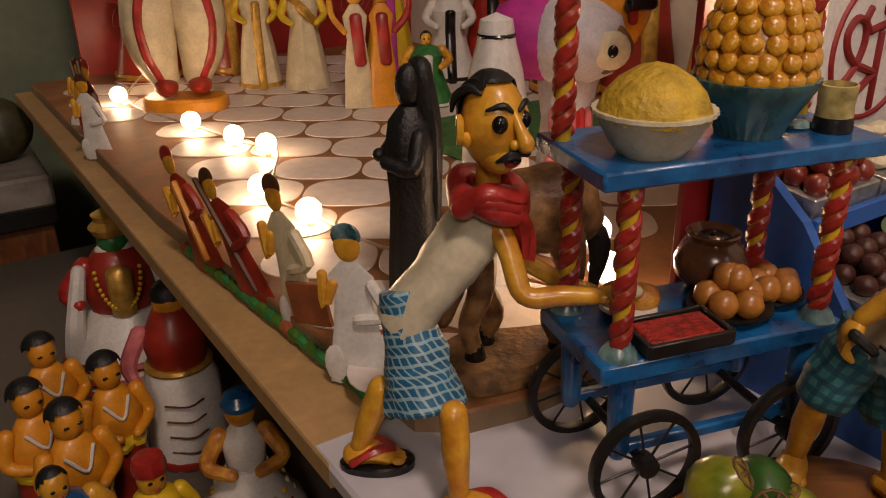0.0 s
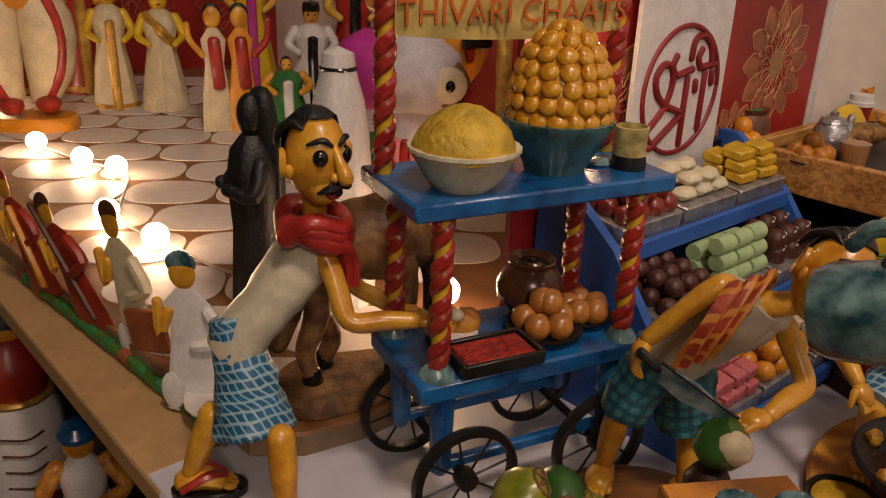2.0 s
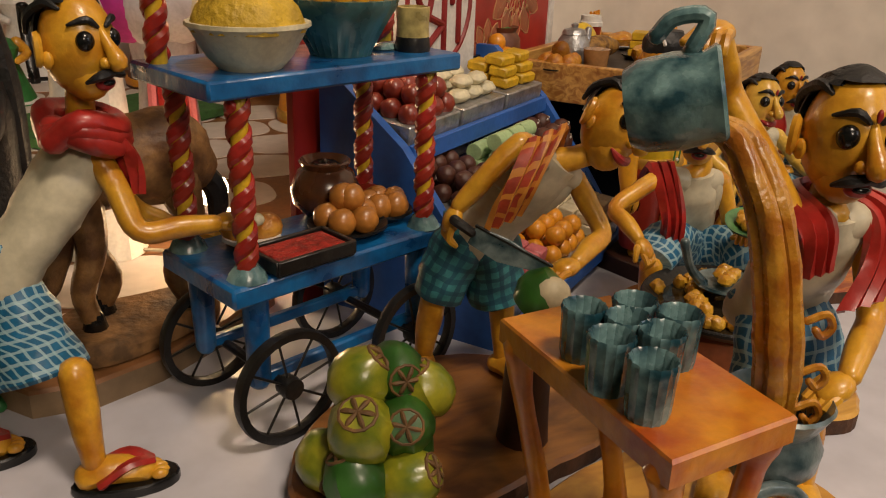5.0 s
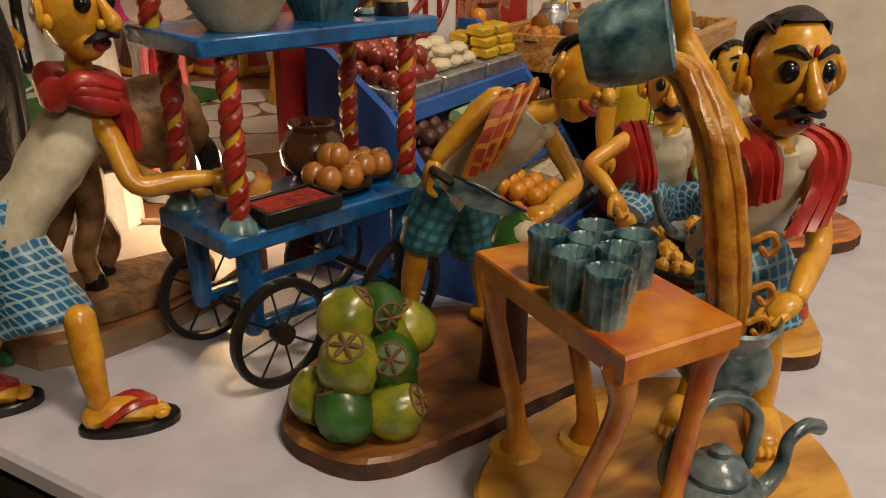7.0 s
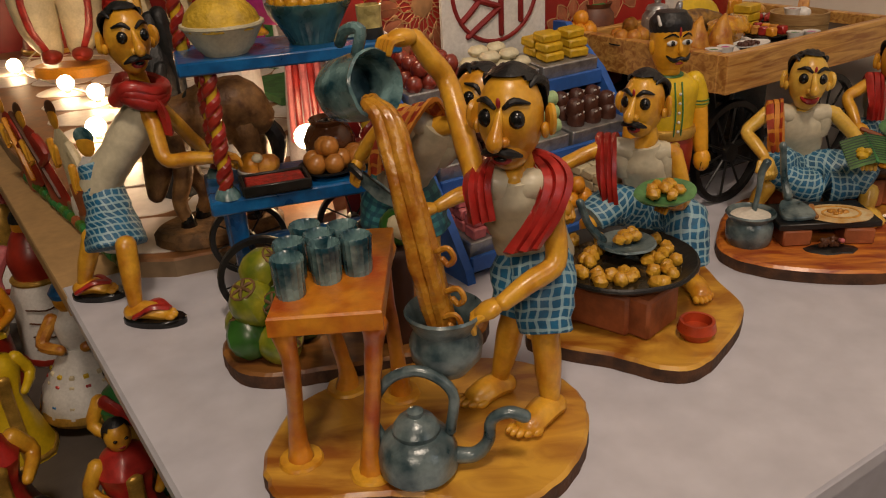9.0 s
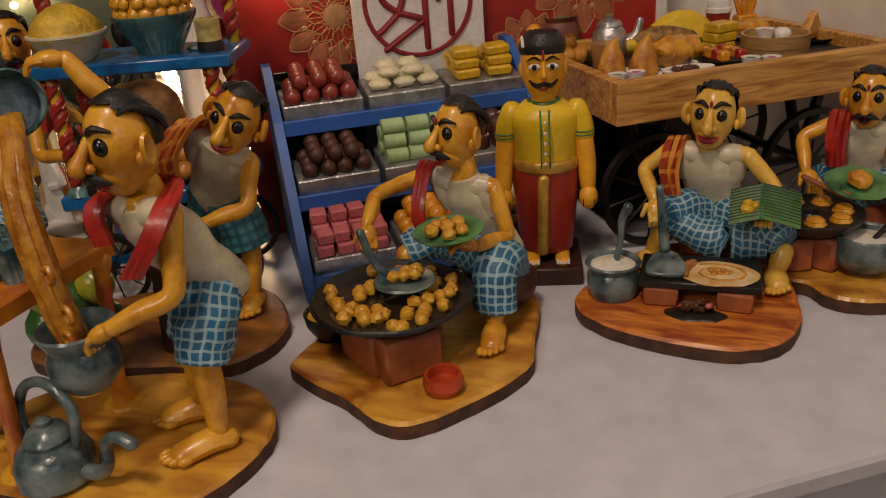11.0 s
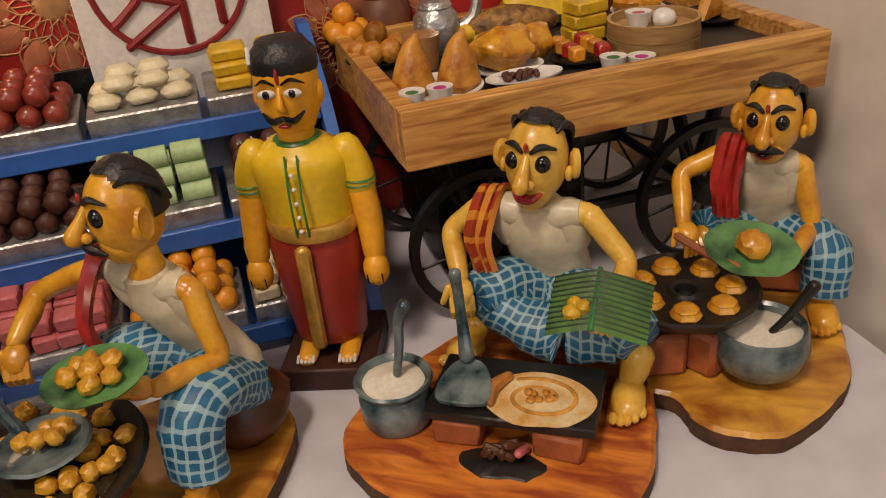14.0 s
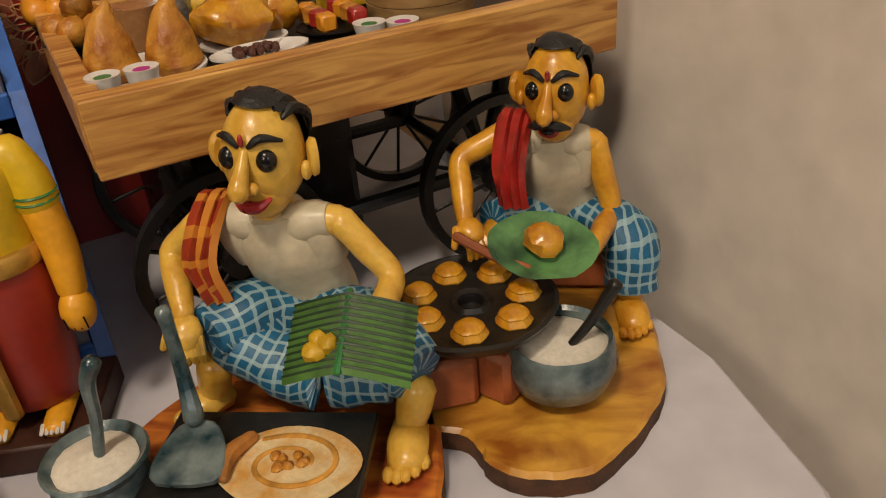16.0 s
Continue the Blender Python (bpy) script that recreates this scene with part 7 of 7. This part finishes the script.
# flat printed cut-outs along the board's edge, with a green grass strip
def cutout(x, y, h, lean, robe, cap, prop, turn):
    b = Build()
    b.lathe((0, 0, 0), [(h * 0.20, 0), (h * 0.19, h * 0.10), (h * 0.13, h * 0.40), (h * 0.11, h * 0.55), (h * 0.14, h * 0.68), (h * 0.05, h * 0.77)], robe, 18, ratio=0.10)
    b.ball((0, 0, h * 0.86), (h * 0.078, 0.0016, h * 0.095), SKIN, None, 14, 8)
    b.ball((0.0, 0.0004, h * 0.92), (h * 0.088, 0.0018, h * 0.075), cap, None, 14, 8)
    b.tube([(h * 0.12, -0.001, h * 0.64), (h * 0.19, -0.0014, h * 0.46), (h * 0.02, -0.0018, h * 0.42)], h * 0.035, robe, 7, 3)
    b.tube([(-h * 0.1, -0.001, h * 0.64), (-h * 0.17, -0.0014, h * 0.5), (-h * 0.16, -0.0018, h * 0.70)], h * 0.03, SKIN, 7, 3)
    if prop == "drum":
        b.box((h * 0.12, -0.003, h * 0.22), (h * 0.34, 0.004, h * 0.26), BRICK, None, 0.2)
    if prop == "staff":
        b.tube([(h * 0.05, -0.002, h * 0.1), (-h * 0.1, -0.002, h * 0.95)], h * 0.02, BROWN, 6, 1)
    if prop == "sash":
        b.tube([(h * 0.02, -0.0035, h * 0.7), (h * 0.05, -0.0035, h * 0.1)], h * 0.03, ORANGE, 6, 1)
    if prop == "drum" or prop is None:
        b.ball((-h * 0.14, -0.001, h * 0.12), (h * 0.08, 0.0012, h * 0.13), WHITE, None, 12, 7)
    b.done("cut_out_figure", label="flat printed cut-out folk musician standing on the board edge", category="cut-out", group="flat cut-out musicians", place=pose(x, y, 0.0035) @ pose(0, 0, 0, 0, 0, turn) @ pose(0, 0, 0, 0, lean, 0))


CUT = [(0.064, 0.540, 0.100, -3, WHITE, TEAL, None), (0.012, 0.606, 0.108, -14, CREAM, BROWN, "drum"), (-0.038, 0.655, 0.104, -30, MAROON, BROWN, "staff"), (-0.100, 0.722, 0.102, -27, MAROON, RED, "sash"),
       (-0.360, 1.07, 0.094, -5, WHITE, BROWN, None), (-0.380, 1.105, 0.105, 3, BROWN, RED, "staff"), (-0.404, 1.145, 0.100, -4, CREAM, BROWN, "staff"), (-0.434, 1.19, 0.095, 5, MAROON, BROWN, None)]
for x, y, h, lean, robe, cap, prop in CUT:
    cutout(x, y, h * 1.2, lean, robe, cap, prop, -12 if prop is None else -38)
b = Build()
for k in range(26):
    t0 = k / 25
    x, y = 0.088 - 0.225 * t0, 0.502 + 0.262 * t0
    b.tube([(x, y, 0.0045), (x - 0.006, y + 0.008, 0.0060), (x - 0.009, y + 0.011, 0.0052)], [0.0042, 0.0052, 0.0036], (GREEN, LEAF, BRICK)[(k * 2) % 3 if k % 5 == 0 else k % 2], 8, 2, wob=0.3)
b.done("grass_strip", (0, 0.6, 0), label="painted green grass strip with red flowers at the cut-outs' feet", category="strip")

# ---------------------------------------------------------------- dolls on the lower step
LZ = -0.2698
LOW = [("orange", 0.201, 0.822, 0.17, 0.035, ORANGE), ("orange", 0.175, 0.731, 0.17, 0.035, ORANGE), ("orange", 0.200, 0.673, 0.17, 0.036, ORANGE), ("orange", 0.248, 0.732, 0.175, 0.034, ORANGE), ("turban", 0.245, 0.560, 0.165, 0.032, YELLOW), ("green", 0.346, 0.41, 0.167, 0.034, GREEN), ("red", 0.321, 0.316, 0.158, 0.034, RED), ("blue", 0.175, 0.60, 0.16, 0.04, BLUE), ("teal", 0.247, 0.237, 0.163, 0.035, GREEN), ("red", 0.215, 0.400, 0.163, 0.04, RED), ("orange", 0.158, 0.483, 0.153, 0.035, ORANGE), ("white", 0.279, 0.096, 0.155, 0.035, CREAM), ("orange", 0.146, 0.322, 0.145, 0.035, ORANGE)]
for nm, u, v, h, w, col in LOW:
    p = W(u, v, LZ)
    if nm == "orange":
        b = Build()
        b.lathe((0, 0, 0), [(w * 0.9, 0), (w * 0.8, h * 0.25), (w * 0.75, h * 0.44)], rng.choice([CREAM, MAROON, YELLOW, BLUE]), 18, flute=0.05)
        b.lathe((0, 0, h * 0.42), [(w * 0.82, 0), (w * 0.84, h * 0.03), (w * 0.7, h * 0.06)], YELLOW, 18, wob=0.2)
        b.tube([(0, 0, h * 0.45), (0, 0, h * 0.6), (0, 0, h * 0.74)], [w * 0.55, w * 0.62, w * 0.4], ORANGE, 16, 4, wide=(1, 0, 0), ratio=1.3)
        for sg in (-1, 1):
            b.tube([(sg * w * 0.75, 0, h * 0.72), (sg * w * 0.95, -w * 0.2, h * 0.55), (sg * w * 0.25, -w * 0.85, h * 0.52)], [w * 0.24, w * 0.2, w * 0.15], ORANGE, 10, 4)
            b.ball((sg * 0.006, -0.0135, h * 0.885), (0.003, 0.0014, 0.0016), BLACK, None, 8, 5)
        b.tube([(0, 0, h * 0.72), (0, 0, h * 0.84)], w * 0.2, ORANGE, 10, 1)
        b.ball((0, 0, h * 0.88), (0.0145, 0.015, 0.0185), ORANGE, None, 16, 11)
        b.ball((0, 0.003, h * 0.91), (0.0175, 0.0175, 0.0175), HAIR, None, 18, 12, keep=lambda x, y, z: z > 0.1 - 0.6 * y)
        b.tube([(-w * 0.4, -w * 0.45, h * 0.72), (0, -w * 0.66, h * 0.62), (w * 0.35, -w * 0.42, h * 0.73)], 0.0018, WHITE, 7, 4)
        b.done("musician_doll", label="orange painted clay musician doll with black hair on lower step", category="doll", group="clay musician dolls", place=facing(p.x, p.y, LZ, 0.35, 0.2))
    else:
        robed("painted_doll", "painted clay doll in " + {"turban": "yellow dress and red turban", "green": "green blouse and red skirt", "blue": "blue dress", "teal": "green shawl", "red": "red dress", "white": "cream dress"}[nm], facing(p.x, p.y, LZ, 0.35, 0.1), h, w, col, SKIN, trim=GOLD, hat=RED if nm == "turban" else None, sash=RED if nm == "green" else None, flare=1.3)
p = W(0.317, 0.984, LZ)
b = Build()
b.lathe((0, 0, 0), [(0.085, 0), (0.088, 0.03), (0.07, 0.075), (0.042, 0.105)], WHITE, 30, flute=0.04)
for z, r in ((0.018, 0.0885), (0.034, 0.088), (0.05, 0.082)):
    b.lathe((0, 0, z), [(r, -0.004), (r + 0.0015, 0), (r - 0.003, 0.004)], MAROON, 30)
b.tube([(0, 0, 0.10), (0, 0, 0.135), (0, 0, 0.17)], [0.032, 0.036, 0.028], MAROON, 18, 4, wide=(1, 0, 0), ratio=1.25)
b.tube([(0, -0.035, 0.165), (0, -0.042, 0.14), (0, -0.038, 0.11)], 0.010, GOLD, 10, 3, wide=(1, 0, 0), ratio=1.5)
for k in range(22):
    a = math.pi * k / 21
    b.ball((0.026 * math.cos(a), -0.046, 0.172 - 0.055 * math.sin(a)), 0.0028, YELLOW, nu=7, nv=5)
for sg in (-1, 1):
    b.tube([(sg * 0.036, 0, 0.165), (sg * 0.062, -0.006, 0.135), (sg * 0.05, -0.03, 0.125)], [0.014, 0.013, 0.008], RED, 10, 4)
    b.tube([(sg * 0.045, -0.012, 0.165), (sg * 0.06, -0.03, 0.10), (sg * 0.065, -0.03, 0.06)], [0.009, 0.012, 0.015], WHITE, 9, 4)
b.ball((0, 0, 0.192), (0.019, 0.02, 0.021), GREEN, None, 16, 11)
b.ball((0, -0.004, 0.182), (0.024, 0.014, 0.014), WHITE, None, 14, 9)
b.lathe((0, 0, 0.204), [(0.021, 0), (0.026, 0.010), (0.018, 0.018), (0.020, 0.026), (0.0005, 0.036)], GOLD, 20)
b.done("dance_doll", label="costumed dance doll with green face, gold crown and white-red skirt", category="doll", place=facing(p.x, p.y, LZ, 0.1, 0.1))
p = W(0.328, 0.775, LZ)
b = Build()
b.lathe((0, 0, 0), [(0.044, 0), (0.045, 0.02), (0.041, 0.10), (0.034, 0.118)], WHITE, 26, flute=0.03)
b.lathe((0, 0, 0.002), [(0.0455, 0), (0.0465, 0.004), (0.0455, 0.009)], MAROON, 26)
for k in range(4):
    b.tube([(-0.02, -0.040, 0.028 + 0.02 * k), (0.004, -0.0455, 0.025 + 0.02 * k), (0.02, -0.040, 0.029 + 0.02 * k)], 0.0012, BROWN, 6, 3)
b.lathe((0, 0, 0.116), [(0.036, 0), (0.037, 0.003), (0.034, 0.006)], GOLD, 24)
b.tube([(0, 0, 0.12), (0, 0, 0.15), (0, 0, 0.175)], [0.030, 0.034, 0.024], MAROON, 18, 4)
b.tube([(-0.034, 0, 0.16), (-0.050, -0.012, 0.13), (-0.045, -0.024, 0.112)], [0.010, 0.009, 0.006], PINK, 9, 4)
b.ball((0, 0, 0.19), (0.018, 0.018, 0.02), ORANGE, None, 14, 10)
b.ball((0, 0.003, 0.197), 0.0195, HAIR, None, 14, 10, keep=lambda x, y, z: z > 0.1)
b.done("painted_doll", label="doll in maroon jacket and white pleated dhoti", category="doll", place=facing(p.x, p.y, LZ, 0.1, 0.1))
p = W(0.334, 0.588, LZ)
b = Build()
b.lathe((0, 0, 0), [(0.030, 0), (0.032, 0.012), (0.056, 0.020), (0.058, 0.028), (0.050, 0.05), (0.026, 0.085), (0.020, 0.10)], WHITE, 28, flute=0.03)
b.lathe((0, 0, 0.016), [(0.056, 0), (0.0595, 0.006), (0.057, 0.014)], GOLD, 28)
for k in range(14):
    a = 2 * math.pi * k / 14
    for q, m in enumerate((BLUE, GREEN, RED, YELLOW)):
        r = 0.0505 - 0.0055 * q
        b.box((math.cos(a) * r, math.sin(a) * r, 0.040 + 0.0105 * q), (0.006, 0.006, 0.005), m if k % 2 else CREAM, Matrix.Rotation(a, 3, "Z"), 0.2)
b.tube([(0, 0, 0.10), (0, 0, 0.125), (0, 0, 0.14)], [0.018, 0.020, 0.012], WHITE, 16, 3)
for sg in (-1, 1):
    b.tube([(sg * 0.02, 0, 0.135), (sg * 0.034, -0.012, 0.11), (sg * 0.012, -0.026, 0.105)], [0.008, 0.0075, 0.006], FRIED, 9, 4)
b.ball((0, 0, 0.158), (0.0145, 0.0145, 0.017), SKIN, None, 14, 10)
b.lathe((0, 0, 0.162), [(0.0155, 0), (0.017, 0.006), (0.012, 0.014), (0.0005, 0.018)], BLUE, 18)
b.done("painted_doll", label="white skirted dancer doll with bright coloured patches and blue cap", category="doll", place=facing(p.x, p.y, LZ, 0.1, 0.1))

# objects on the cabinet
for u, v, r, m, lb in ((0.06, 1.68, 0.105, mat("rust_orange", (0.3, 0.11, 0.02), 0.5, 0.4, 12), "large rust-orange rounded ornament"), (0.25, 1.69, 0.085, mat("dark_olive", (0.07, 0.065, 0.025), 0.5, 0.3), "dark olive rounded ornament"), (-0.16, 1.67, 0.10, mat("black_brown", (0.03, 0.02, 0.012), 0.5, 0.3), "black-brown rounded ornament")):
    p = W(u, v, -0.135 + r * 0.70)
    b = Build()
    b.ball((0, 0, 0), (r, r * 0.7, r * 0.72), m, None, 24, 14, wob=0.12)
    b.done("ornament", label=lb + " on the cabinet", category="ornament", place=Matrix.Translation(p))


# ---------------------------------------------------------------- string of warm fairy lights, and their reflections as bulbs
def bulb(x, y, z, r=0.011, stand=True):
    t = thing("bulb_or_reflection", pose(x, y, z), "lit warm white round fairy light bulb, also used for reflected lights by the far wall", "bulb", "fairy lights on the mat")
    b = Build()
    b.ball((0, 0, 0), (r, r, r * 0.95), BULB, None, 16, 10)
    part("globe", b, t)
    b = Build()
    b.tube([(0, 0, -r * 0.85), (0.002, 0, -r * 1.25)], r * 0.32, CORD, 8, 1)
    part("cap", b, t)


ROWB = [(-0.425, 1.42, 0.076), (-0.436, 1.314, 0.034), (-0.262, 1.148, 0.034), (-0.180, 1.074, 0.034), (-0.127, 1.034, 0.034), (-0.092, 0.872, 0.034), (-0.025, 0.798, 0.034), (0.240, 0.635, 0.050), (0.232, 0.648, 0.075)]
for q in ROWB:
    bulb(*q, r=0.0132)
b = Build()
line = [(-0.42, 1.42, 0.06)] + [(x + 0.01, y + 0.01, 0.0215) for x, y, z in ROWB[1:7]] + [(0.05, 0.74, 0.0215), (0.10, 0.72, 0.0215), (0.215, 0.66, 0.0215)]
b.tube(line, 0.0016, CORD, 6, 6)
b.done("light_cord", (0, 0.8, 0.02), label="thin clear cord of the fairy lights", category="cord")
bulb(*W(0.606, 0.282, 0.246), r=0.011)
b = Build()
q = W(0.606, 0.282, 0.256)
b.tube([q, q + Vector((0.02, -0.01, 0.05)), q + Vector((0.06, -0.01, 0.13))], 0.0022, CORD, 7, 4)
b.done("light_cord", q, label="pale cord holding a bulb in front of the backdrop", category="cord")
# extra glowing bulbs by the far wall stand in for lights reflected in glass
for k, (u, v, z) in enumerate(((0.10, 1.90, 0.21), (0.13, 1.90, 0.17), (0.115, 1.90, 0.13), (0.15, 1.90, 0.12), (0.24, 1.90, 0.18), (0.08, 1.90, 0.11), (0.04, 1.90, 0.19))):
    p = W(u, v, z)
    bulb(p.x, p.y, p.z, r=0.009)
